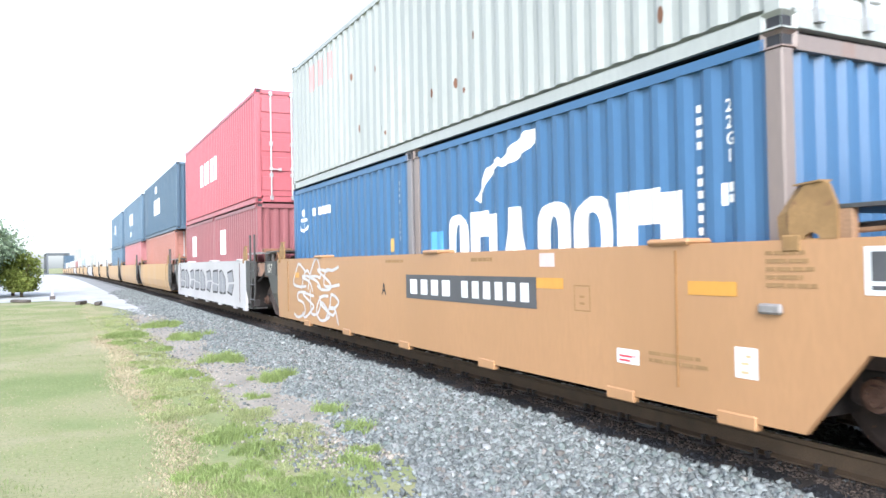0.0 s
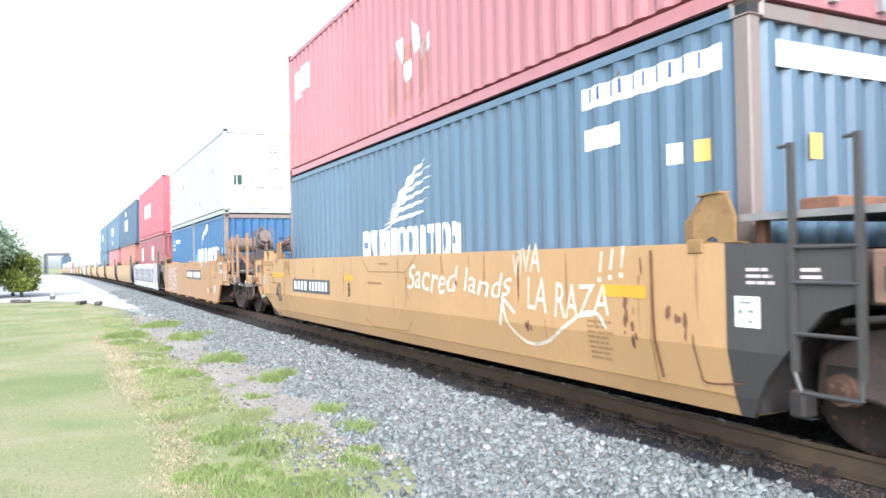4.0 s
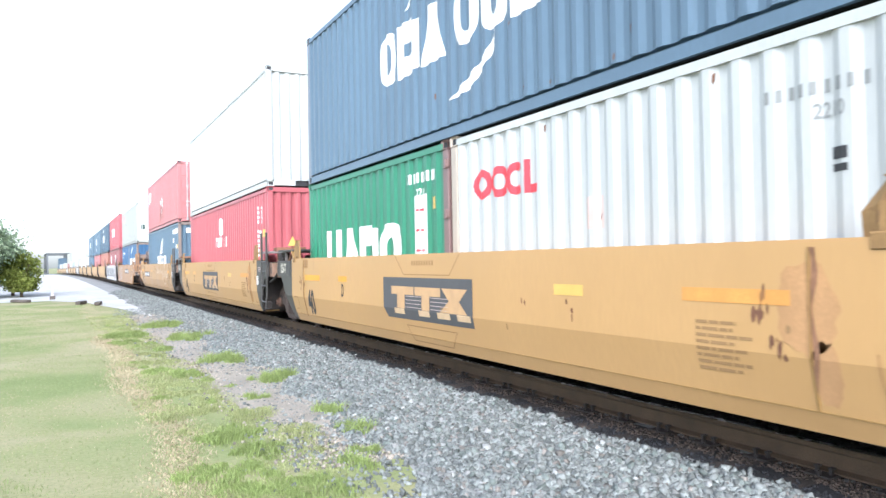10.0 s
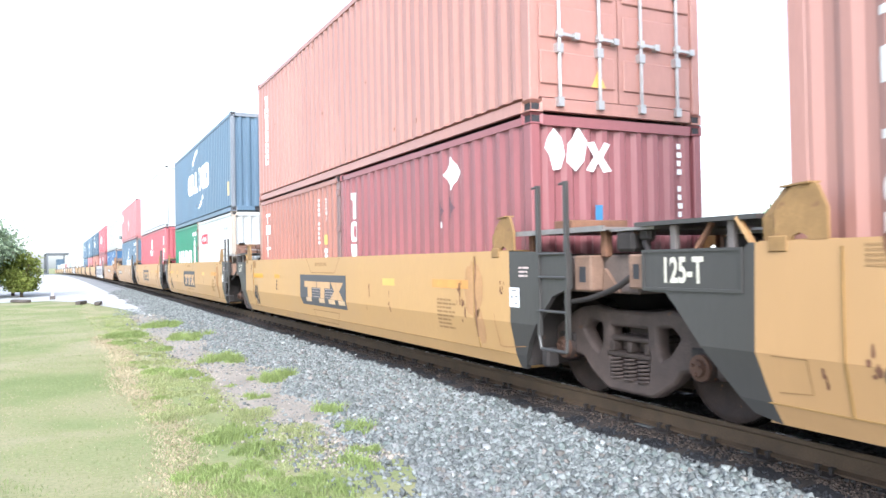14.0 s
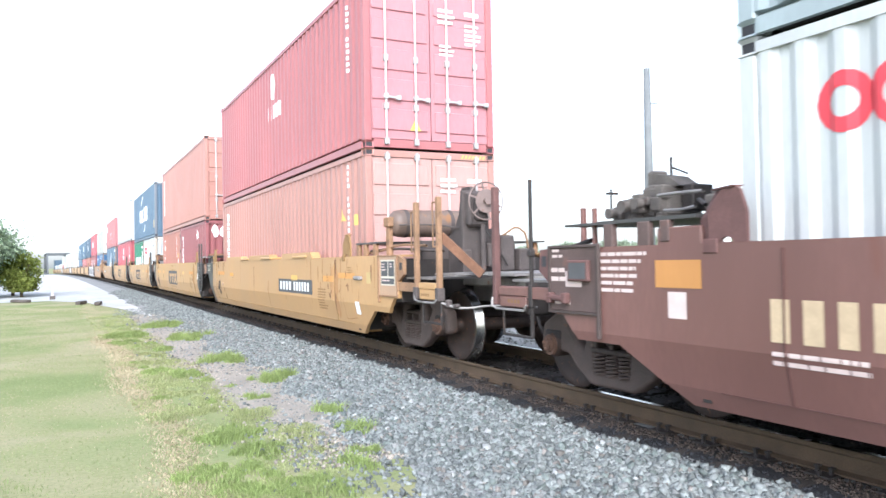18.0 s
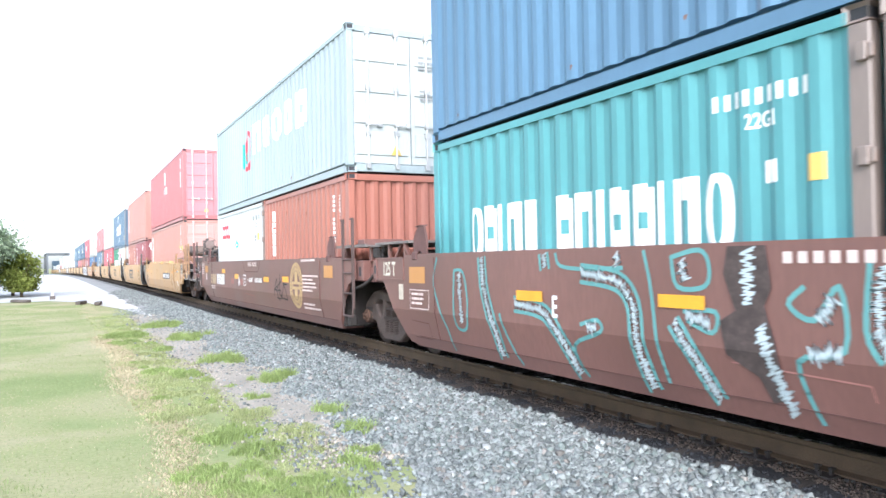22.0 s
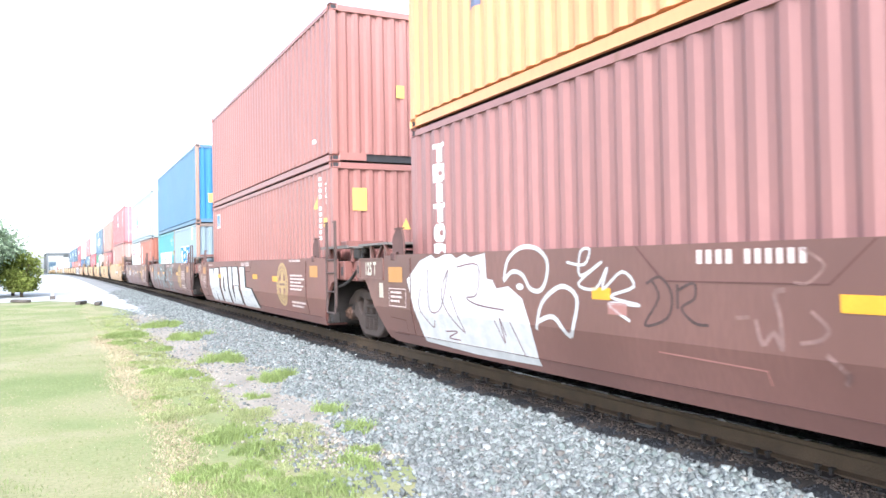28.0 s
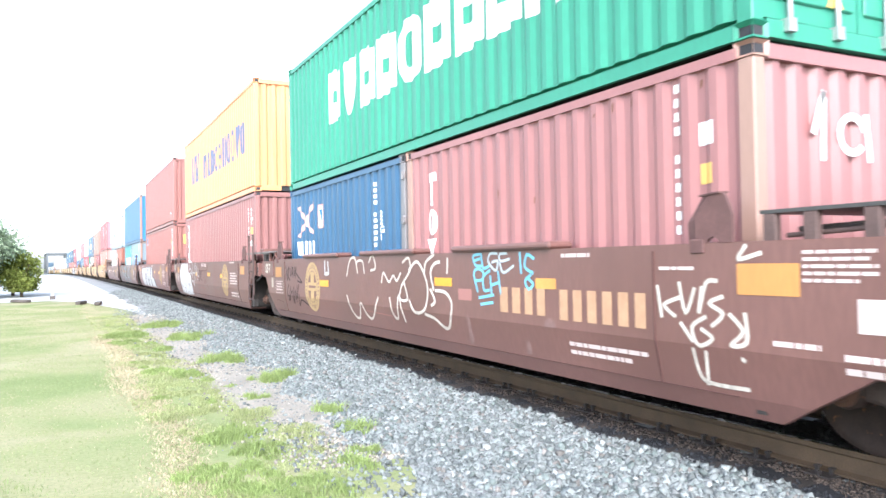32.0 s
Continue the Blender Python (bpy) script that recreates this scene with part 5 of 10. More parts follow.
# the part of the train that has already gone by
AHEAD = [
    (PALE, (("maroon 20-foot container with small white squares", C_MAROON, TWENTY, STD, F40), ("maroon 20-foot container with small white squares", C_MAROON, TWENTY, STD, F40)), ("rose red 40-foot high container with barred doors", C_RED, 12.19, HC, D40)),
    (YELLOW, (("brick orange 40-foot container with barred doors", C_ORANGE_RED, 12.19, STD, D40),), ("navy blue long container with white marks", C_NAVY, 13.72, HC, F40)),
    (YELLOW, (("rose red 40-foot container with white squares", C_ROSE, 12.19, STD, D40),), ("blue long container with white marks", C_STEELBLUE, 13.72, HC, F40)),
    (YELLOW, (("slate blue steel 40-foot container", C_STEELBLUE, 12.19, STD, F40),), ("slate blue high 40-foot container", C_STEELBLUE, 12.19, HC, F40)),
    (YELLOW, (("white steel 40-foot container, single stacked", C_WHITE, 12.19, HC, F40),), None),
    (YELLOW, (("white steel 40-foot container, single stacked", C_WHITE, 12.19, HC, F40),), None),
    (PALE, (("grey-white steel 40-foot container, weathered", C_GREYWHITE, 12.19, HC, F40),), None),
    (YELLOW, (("white steel 40-foot container, single stacked", C_WHITE, 12.19, HC, F40),), None),
    (YELLOW, (("pale blue-grey steel 40-foot container", C_PALEBLUE, 12.19, STD, F40),), ("white steel 40-foot container, single stacked", C_WHITE, 12.19, STD, F40)),
    (YELLOW, (("white steel 40-foot container, single stacked", C_WHITE, 12.19, HC, F40),), None),
    (PALE, (("dusky red steel 40-foot container", C_DUSKY, 12.19, STD, F40),), ("grey-white steel 40-foot container, weathered", C_GREYWHITE, 12.19, STD, F40)),
    (YELLOW, (("white steel 40-foot container, single stacked", C_WHITE, 12.19, HC, F40),), None),
    (YELLOW, (("white steel 40-foot container, single stacked", C_WHITE, 12.19, HC, F40),), None),
    (YELLOW, (("pale blue-grey steel 40-foot container", C_PALEBLUE, 12.19, STD, F40),), None),
    (YELLOW, (("white steel 40-foot container, single stacked", C_WHITE, 12.19, HC, F40),), None),
    (YELLOW, (("navy blue steel 40-foot container", C_NAVY, 12.19, STD, F40),), ("navy blue steel 40-foot container", C_NAVY, 12.19, STD, F40)),
]
for k, (body, low, up) in enumerate(AHEAD):
    mid = UF[0] - 6.095 + 15.55 * (k + 1)
    lab = "pale well car covered in grey and white spray paint" if k == 0 else LAB_YEL
    CARS[-1 - k] = well_car(lab, body, "joint", "joint", mid, GREY, False, "125-T", k == 0)
    load(-1 - k, mid, low, up)
    if k < 6:
        bogie(mid + 15.55 - 7.58)

# ---------------------------------------------------------------- markings on containers and cars
M_BLUE = mat("blue_marking", (0.02, 0.16, 0.48), 0.5, 0, 0.08, 4, 50, 0.02)
M_DEEP = mat("deep_blue_marking", (0.13, 0.15, 0.24), 0.5, 0, 0.08, 4, 50, 0.02)
M_RED = mat("red_marking", (0.68, 0.06, 0.08), 0.5, 0, 0.08, 4, 50, 0.02)
M_FAINT = mat("faded_red_marking", (0.55, 0.34, 0.33), 0.6, 0, 0.1, 4, 50, 0.02)
M_TEAL = mat("teal_marking", (0.0, 0.36, 0.32), 0.5, 0, 0.08, 4, 50, 0.02)
M_SPRAYTEAL = mat("teal_spray", (0.12, 0.30, 0.30), 0.6, 0, 0.15, 6, 50, 0.02)
M_SPRAYBLUE = mat("sky_blue_spray", (0.18, 0.48, 0.62), 0.6, 0, 0.15, 6, 50, 0.02)
M_SPRAYPALE = mat("pale_blue_spray", (0.46, 0.54, 0.57), 0.65, 0, 0.15, 6, 40, 0.02)
M_SPRAY = mat("white_spray", (0.54, 0.53, 0.53), 0.65, 0, 0.12, 6, 40, 0.02)
M_SILVER = mat("silver_spray", (0.30, 0.30, 0.32), 0.5, 0.1, 0.2, 6, 40, 0.05)
M_BLACK = mat("black_spray", (0.05, 0.045, 0.045), 0.65, 0, 0.15, 6, 40, 0.02)
M_GOLD = mat("gold_marking", (0.44, 0.30, 0.15), 0.6, 0, 0.12, 6, 50, 0.02)
M_PINK = mat("pink_marking", (0.62, 0.36, 0.31), 0.6, 0, 0.1, 4, 50, 0.02)
M_DULLPINK = mat("dull_pink_patch", (0.34, 0.16, 0.14), 0.6, 0, 0.1, 4, 50, 0.02)
M_LIGHTBLUE = mat("pale_blue_patch", (0.10, 0.33, 0.55), 0.6, 0, 0.1, 4, 50, 0.02)
M_TANLETTER = mat("tan_letter", (0.52, 0.33, 0.17), 0.6, 0, 0.12, 6, 50, 0.02)
M_RUNBROWN = mat("brown_rust_run", (0.25, 0.13, 0.075), 0.8, 0, 0.3, 8, 50, 0.08)
M_RUST = mat("rust_run", (0.175, 0.085, 0.05), 0.85, 0, 0.25, 9, 50, 0.1)
M_SMALL = mat("brown_small_print", (0.30, 0.18, 0.08), 0.7, 0, 0.15, 6, 50, 0.02)
M_GREYPRINT = mat("grey_door_print", (0.25, 0.26, 0.26), 0.6, 0, 0.1, 6, 50, 0.02)
M_FADEDBLACK = mat("worn_black_marking", (0.055, 0.055, 0.056), 0.7, 0, 0.25, 9, 50, 0.02)
M_NAVY = mat("navy_marking", (0.05, 0.09, 0.20), 0.6, 0, 0.1, 6, 50, 0.02)
M_PALEPRINT = mat("pale_small_print", (0.62, 0.50, 0.47), 0.7, 0, 0.1, 6, 50, 0.02)


def base_of(i, key):
    if key != "up":
        return FLOOR_Z
    return FLOOR_Z + TRAIN[i][0][0][3] + 0.012


def cm(i, key, name, shapes, y, z, material, label="", lift=0.004):
    """Marking on the near side of container key of unit i; y from the well's middle, z from the track."""
    dy = {"lead": 3.066, "trail": -3.066}.get(key, 0)
    if name in ("block_lettering", "upright_block", "swoosh", "flower_mark", "red_ring", "sign_panel", "sign_block", "arrow_mark", "logo"):
        for k, s in enumerate(pieces(shapes)):
            mark(name, [s], y - dy, z - base_of(i, key), material, LOAD[i, key], "container", label, lift)
        return None
    return mark(name, shapes, y - dy, z - base_of(i, key), material, LOAD[i, key], "container", label, lift)


def em(i, key, name, shapes, x, z, material, door=False, label=""):
    """Marking on the trailing end of container key of unit i; x across the track, z from the track."""
    bm = bmesh.new()
    L = 6.058 if key in ("lead", "trail") else 12.19
    yf = -L / 2 + (0.012 if door else 0.036)
    for vs, fs in flatten(shapes):
        bv = [bm.verts.new((x + u, yf, z - base_of(i, key) + v)) for u, v in vs]
        for f in fs:
            bm.faces.new([bv[k] for k in f])
    bmesh.ops.recalc_face_normals(bm, faces=bm.faces)
    ob = part(name, bm, material, LOAD[i, key], label)
    if len(flatten(shapes)) > 1:
        ob["kind"] = "stuff"
    return ob


def km(i, name, shapes, y, z, material, label="", lift=0.004):
    where = "flat" if i in (0, -1) else "car"
    if (i in (0, 5, 10) and y < -7.36) or (i in (1, 6) and y > 7.45):
        where = -SIDE_X - 0.014
    if name in ("tan_block", "spray_letter", "spray_loop", "number_bar", "black_letter"):
        for s in pieces(shapes):
            mark(name, [s], y, z, material, CARS[i], where, label, lift)
        return None
    return mark(name, shapes, y, z, material, CARS[i], where, label, lift)


def stack(forms, w, h, step):
    """Plain forms one under another, from the top down; h: height of each."""
    return [letter_form(c, 0 if c != "i" else w * 0.2, -step * k, w if c != "i" else w * 0.6, h) for k, c in enumerate(forms)]


def code_column(u, v, h, n, seed=1):
    """An upright row of small characters drawn as plain bars."""
    rnd = random.Random(seed)
    out, step = [], h / n
    for k in range(n):
        if k == 4:
            continue
        z = v - k * step
        w = rnd.uniform(0.06, 0.085)
        out.append(rect(u, z - step * 0.62, u + w * 0.9, z))
    return out


def em_oval(y, i):
    km(i, "round_emblem", [ring(0, 0, 0.455, 0.45, 0.155, 40), ring(0, 0, 0.285, 0.28, 0.02, 28), rect(-0.27, -0.075, 0.27, 0.075), rect(-0.10, 0.075, 0.10, 0.265), rect(-0.10, -0.265, 0.10, -0.075)], y, 1.14, M_GOLD, "gold round emblem with a cross")
    km(i, "emblem_lettering", [[poly(*[(q * math.cos(a + t_), q * math.sin(a + t_)) for q, t_ in ((0.335, -0.035 * (1 + 0.5 * math.sin(7 * a))), (0.405 + 0.015 * math.cos(5 * a), -0.03), (0.40, 0.04), (0.335, 0.03 * (1 + 0.5 * math.cos(9 * a))))]) for a in np.linspace(0, 6.2832, 35)[:-1]], rect(-0.21, -0.022, 0.21, 0.022)], y, 1.14, BROWN, "", 0.006)


def smooth(pts, n=4):
    """A rounded line through the points."""
    out = []
    P = [pts[0]] + list(pts) + [pts[-1]]
    for a, b, c, d in zip(P, P[1:], P[2:], P[3:]):
        for k in range(n):
            t = k / n
            out.append(tuple(0.5 * (2 * q + (r - p) * t + (2 * p - 5 * q + 4 * r - w) * t * t + (3 * q - p - 3 * r + w) * t ** 3) for p, q, r, w in zip(a, b, c, d)))
    return out + [pts[-1]]


STROKES = [[(0.9, 0.85), (0.5, 1.0), (0.1, 0.75), (0.05, 0.3), (0.4, 0.0), (0.95, 0.15)],
           [(0.85, 0.95), (0.3, 0.9), (0.2, 0.65), (0.8, 0.45), (0.85, 0.12), (0.4, -0.05), (0.0, 0.1)],
           [(0.1, 1.0), (0.15, 0.4), (0.3, 0.0), (0.7, 0.1), (0.8, 0.6), (0.75, 0.95)],
           [(0.1, 0.0), (0.2, 0.6), (0.5, 1.0), (0.8, 0.7), (0.55, 0.5), (0.2, 0.5), (0.6, 0.35), (0.95, -0.1)],
           [(0.0, 0.1), (0.2, 0.9), (0.5, 0.3), (0.75, 0.95), (1.0, 0.0)],
           [(0.7, 1.05), (0.4, 0.6), (0.1, 0.2), (0.4, -0.05), (0.8, 0.25), (0.6, 0.6), (0.2, 0.45), (0.9, 0.3), (1.2, 0.5)]]


def scribble(seed, w, h, n, width, slant=0.12):
    """Sprayed handwriting that cannot be read, as rounded strokes."""
    rnd, out = random.Random(seed), []
    step = w / n
    for k in range(n):
        pts = [(k * step * 0.92 - 0.2 * step + step * 1.6 * (x + rnd.uniform(-0.12, 0.12)) + slant * y * h, h * (y + rnd.uniform(-0.14, 0.14)) * rnd.uniform(0.7, 1.15)) for x, y in rnd.choice(STROKES)]
        out.append(stroke(smooth(pts), width))
    return out


def hand(shapes, lean=0.28, wob=0.03):
    """Leans and unsettles lettering so that it looks written by hand."""
    return [([(u + lean * v + 0.5 * wob * math.sin(9 * u + 4 * v), v * (1 + 0.18 * math.sin(2.3 * u)) + wob * math.sin(5 * u)) for u, v in vs], fs) for vs, fs in flatten(shapes)]


def streaks(rf, u, v, n, su, sv):
    """Rust: blunt upright blotches with ragged edges about a place."""
    out = []
    for k in range(n):
        u0, v0 = u + rf.gauss(0, su * 0.6), v + rf.gauss(0, sv * 0.6)
        w, h = rf.uniform(0.012, 0.045), rf.uniform(0.03, 0.13)
        out.append(poly(*[(u0 + w * (0.5 * math.cos(a) + rf.uniform(-0.16, 0.16)), v0 + h * (0.5 * math.sin(a) + rf.uniform(-0.10, 0.10))) for a in np.linspace(0, 6.2832, 11)[:-1]]))
    return out


def zigzag(path, w, seed=3):
    """A loose filling stroke that zigzags along a path."""
    pts, rnd = [], random.Random(seed + len(path))
    for (u0, v0), (u1, v1) in zip(path, path[1:]):
        d = math.hypot(u1 - u0, v1 - v0)
        n = max(3, int(d / 0.012))
        for k in range(n):
            q, sgn = (k + rnd.uniform(-0.3, 0.3)) / n, (-1) ** len(pts) * rnd.uniform(0.35, 1.1)
            lean = rnd.uniform(0.0, 0.02)
            pts.append((u0 + (u1 - u0) * q - sgn * w / 2 * (v1 - v0) / d, v0 + (v1 - v0) * q + sgn * w / 2 * (u1 - u0) / d + sgn * lean))
    return stroke(pts, 0.013)


def sides(path, w, width=0.038):
    """The two edges of a wide sprayed band along a path."""
    P, out = smooth(path), []
    for sgn in (-1, 1):
        e = []
        for k, (u, v) in enumerate(P):
            a, b = P[max(0, k - 1)], P[min(len(P) - 1, k + 1)]
            d = math.hypot(b[0] - a[0], b[1] - a[1]) or 1
            e.append((u - sgn * w / 2 * (b[1] - a[1]) / d, v + sgn * w / 2 * (b[0] - a[0]) / d))
        out.append(stroke(e, width))
    return out


def inside(p, poly_):
    """Whether a point lies in a polygon."""
    hit = False
    for (a, b), (c, d) in zip(poly_, poly_[1:] + poly_[:1]):
        if (b > p[1]) != (d > p[1]) and p[0] < a + (p[1] - b) * (c - a) / (d - b):
            hit = not hit
    return hit


def throwup(w, h, n, lean=0.0, gap=0.05):
    """Wide filled letters of a spray painting, as plain leaning blocks with slots."""
    out, step = [], w / n
    for k in range(n):
        u, ww = k * step, step - gap
        L = lambda uu, vv: (uu + lean * vv, vv)
        if k % 3 == 0:
            out += [poly(L(u, 0.46 * h), L(u + ww, 0.40 * h), L(u + ww * 0.94, h), L(u + 0.08 * ww, h * 0.95)), poly(L(u + 0.04 * ww, 0), L(u + 0.9 * ww, 0.02 * h), L(u + ww, 0.32 * h), L(u, 0.38 * h))]
        elif k % 3 == 1:
            out += [poly(L(u, 0.02 * h), L(u + 0.5 * ww, 0), L(u + 0.38 * ww, h), L(u, 0.94 * h)), poly(L(u + 0.58 * ww, 0), L(u + ww, 0.05 * h), L(u + 0.96 * ww, 0.62 * h), L(u + 0.47 * ww, 0.97 * h))]
        else:
            out += [poly(L(u, 0.1 * h), L(u + 0.7 * ww, 0), L(u + ww, 0.45 * h), L(u + 0.3 * ww, 0.42 * h)), poly(L(u + 0.2 * ww, 0.5 * h), L(u + ww, 0.54 * h), L(u + 0.8 * ww, h), L(u + 0.02 * ww, 0.9 * h))]
    return out


# unit 0: faded orange car
cm(0, "trail", "block_lettering", [letters_as_bars(0, 0, (0.50, 0.68, 0.62), 0.75, 0.04, True, "oba"), letters_as_bars(2.02, 0, (0.58, 0.58, 0.80), 0.75, 0.05, True, "oob")], -1.05, 1.40, WHITE, "white block marks")
cm(0, "trail", "swoosh", [poly((0, 0.28), (0.12, 0.40), (0.28, 0.62), (0.55, 0.72), (0.62, 0.66), (0.32, 0.50), (0.10, 0.22)), poly((0.50, 0.64), (0.75, 0.78), (1.10, 0.92), (1.30, 0.93), (1.32, 0.80), (1.15, 0.72), (0.85, 0.62), (0.6, 0.60))], -1.76, 2.02, WHITE)
cm(0, "trail", "code_column", code_column(0, 0, 1.05, 11), -5.27, 2.75, WHITE)
cm(0, "trail", "size_code", column("22G1", 0, -0.10, 0.095, 0.125), -5.56, 2.75, WHITE)
cm(0, "trail", "data_square", [rect(0, 0, 0.06, 0.17), rect(0.07, 0.02, 0.13, 0.08), rect(0.07, 0.10, 0.13, 0.17)], -5.51, 1.95, WHITE)
cm(0, "trail", "repainted_patch", [rect(0, 0, 0.35, 0.34)], -0.55, 1.62, M_LIGHTBLUE)
cm(0, "lead", "anchor_mark", [ring(0.22, 0.38, 0.12, 0.10, 0.05, 14), rect(0.18, 0.0, 0.27, 0.34), ring(0.22, 0.12, 0.26, 0.14, 0.06, 14, 3.14, 6.28), rect(0.05, 0.2, 0.42, 0.26)], 5.62, 2.22, WHITE)
cm(0, "lead", "lettering", letters_as_bars(0, 0, (0.2, 0.1, 0.2, 0.2, 0.2), 0.15, 0.05), 4.8, 2.5, WHITE)
cm(0, "lead", "code_column", code_column(0, 0, 0.9, 10, 3), 0.55, 2.75, WHITE)
cm(0, "lead", "yellow_sticker", [rect(0, 0, 0.2, 0.2)], 0.9, 1.72, YDEC)
cm(0, "up", "lettering", letters_as_bars(0, 0, (0.45, 0.42, 0.40), 0.50, 0.09), 4.86, 4.95, M_FAINT)
for k in range(14):
    rr = random.Random(k)
    cm(0, "up", "rust_spot", [disc(0, 0, rr.uniform(0.015, 0.035), rr.uniform(0.03, 0.08), 8)], rr.uniform(-5.5, 4.5), rr.uniform(3.45, 4.8), M_RUST)
km(0, "grey_number_panel", [rect(0, 0, 3.10, 0.31)], -0.40, 1.09, PANELGREY, "dark grey panel with white bars")
km(0, "number_bar", [letters_as_bars(0.12, 0.06, (0.28, 0.25, 0.25, 0.27), 0.19, 0.05), letters_as_bars(1.55, 0.06, (0.2, 0.2, 0.2, 0.2, 0.2, 0.2), 0.19, 0.05)], -0.40, 1.09, WHITE, "", 0.007)
km(0, "car_letter", words("A", 0, 0, 0.16), 0.46, 1.11, DARKMARK)
km(0, "stencil_box", [rect(0, 0, 0.23, 0.012), rect(0, 0.22, 0.23, 0.232), rect(0, 0, 0.012, 0.232), rect(0.218, 0, 0.23, 0.232), rect(0.08, 0.06, 0.15, 0.08), rect(0.08, 0.12, 0.15, 0.14)], -4.10, 1.105, M_SMALL)
km(0, "white_tag", [rect(0, 0, 0.27, 0.12)], -4.67, 0.71, WHITE)
km(0, "tag_print", text_bars(0.03, 0.07, 0.2, 0.07, 2, 2), -4.67, 0.71, M_RED, "", 0.006)
km(0, "white_tag", [rect(0, 0, 0.19, 0.21)], -5.90, 0.745, WHITE)
km(0, "tag_print", [rect(0.05, 0.03, 0.12, 0.05), rect(0.05, 0.09, 0.12, 0.11), rect(0.09, 0.14, 0.14, 0.16)], -5.90, 0.745, CREAM, "", 0.006)
for y, w in ((-3.50, 0.44), (-5.48, 0.45), (5.0, 0.3)):
    km(0, "reflector", [rect(0, 0, w, 0.10)], y, 1.295, paint("faded_reflector", (0.62, 0.30, 0.05), 0.05))
km(0, "roof_label", [rect(0, 0, 0.49, 0.28)], -6.85, 1.335, WHITE)
km(0, "label_pane", [rect(0.04, 0.08, 0.24, 0.25), rect(0.27, 0.08, 0.45, 0.25), rect(0.04, 0.03, 0.30, 0.055)], -6.85, 1.335, PANELGREY, "", 0.006)
km(0, "small_print", text_bars(0, 0, 0.40, 0.26, 5, 4), -6.17, 1.60, M_SMALL)
km(0, "small_print", text_bars(0, 0, 0.62, 0.11, 2, 5), -5.05, 0.84, M_SMALL)
km(0, "small_print", [text_bars(0, 0, 0.5, 0.08, 1, 6)], -2.2, 1.60, M_SMALL)
km(0, "small_print", [text_bars(0, 0, 0.8, 0.08, 1, 7)], 0.3, 1.6, M_SMALL)
km(0, "data_plate", [rect(0, 0, 0.25, 0.13)], -3.56, 1.50, M_PALEPRINT)
km(0, "orange_patch", [rect(0, 0, 0.40, 0.19)], -7.50, 1.42, paint("bright_orange_patch", (0.62, 0.25, 0.06), 0.05))
km(0, "pale_print", [letters_as_bars(0, 0, (0.1, 0.1, 0.1), 0.1, 0.03, False)], -7.45, 1.28, M_PALEPRINT)
part("side_handle", boxes([(-1.56, -1.515, -6.30, -6.12, 1.19, 1.26)], 0.015), GALV, CARS[0])
km(0, "spray_tag", scribble(3, 2.6, 0.45, 5, 0.05), 4.95, 0.60, M_SPRAY, "pale scribbled spray tag")
km(0, "spray_tag", scribble(31, 2.6, 0.42, 5, 0.05), 4.95, 1.12, M_SPRAY)
# unit 1
cm(1, "low", "block_lettering", [letters_as_bars(0, 0, (0.36, 0.30, 0.36), 0.44, 0.06, True, "bvb"), letters_as_bars(1.24, 0, (0.22, 0.26, 0.26, 0.10, 0.22, 0.22, 0.10, 0.24, 0.22), 0.44, 0.04, True, "ioobbtiob")], 1.80, 1.63, WHITE, "white block marks")
for k in range(6):
    cm(1, "low", "wing_feather", [poly((0.05 + 0.10 * k, 0.02 + 0.09 * k), (0.55 + 0.14 * k, 0.22 + 0.13 * k), (1.62 + 0.075 * k, 0.28 + 0.155 * k), (1.30 + 0.075 * k, 0.215 + 0.152 * k), (0.60 + 0.14 * k, 0.165 + 0.128 * k))], 0.98, 2.0, WHITE, "white feather of a wing mark")
cm(1, "low", "number_strip", [rect(0, 0, 1.70, 0.20)], -4.13, 2.97, WHITE)
cm(1, "low", "number_strip", [rect(0, 0, 0.52, 0.20)], -4.15, 2.58, WHITE)
cm(1, "low", "strip_print", [letters_as_bars(0.08, 0.1, (0.035, 0.05, 0.03, 0.05, 0.04, 0.03, 0.05, 0.04, 0.05, 0.03), 0.13, 0.11)], -4.13, 2.93, M_NAVY, "", 0.006)
cm(1, "low", "white_sticker", [rect(0, 0, 0.15, 0.17)], -5.24, 2.32, WHITE)
cm(1, "low", "yellow_sticker", [rect(0, 0, 0.14, 0.17)], -5.54, 2.31, YDEC)
cm(1, "up", "flower_mark", [poly((0.58, 0.58), (0.74, 0.44), (0.80, 0.18), (0.66, 0.10), (0.60, 0.30)), poly((0.84, 0.12), (1.12, 0.34), (1.08, 0.10), (0.90, -0.06)), poly((0.02, 0.40), (0.20, 0.46), (0.30, 0.20), (0.16, 0.06)), poly((0.22, -0.02), (0.46, 0.08), (0.56, -0.12), (0.36, -0.26))], 0.26, 4.38, WHITE, "white flower-shaped mark")
cm(1, "up", "lettering", [rect(0, 0, 0.35, 0.55), rect(0.42, 0.1, 0.7, 0.6), rect(0.75, 0.1, 1.0, 0.6)], 5.6, 5.0, WHITE)
cm(1, "up", "dark_smear", [poly((0, 0), (0.3, 0.05), (0.3, 0.9), (0.05, 0.8)), poly((0.5, 0.1), (0.8, 0.2), (0.8, 1.0), (0.55, 0.9)), poly((1.0, 0.1), (1.3, 0.2), (1.3, 0.9), (1.05, 0.9))], 0.55, 3.72, M_DULLPINK)
km(1, "grey_number_panel", [rect(0, 0, 2.32, 0.25)], 4.87, 1.02, PANELGREY, "dark grey panel with white bars")
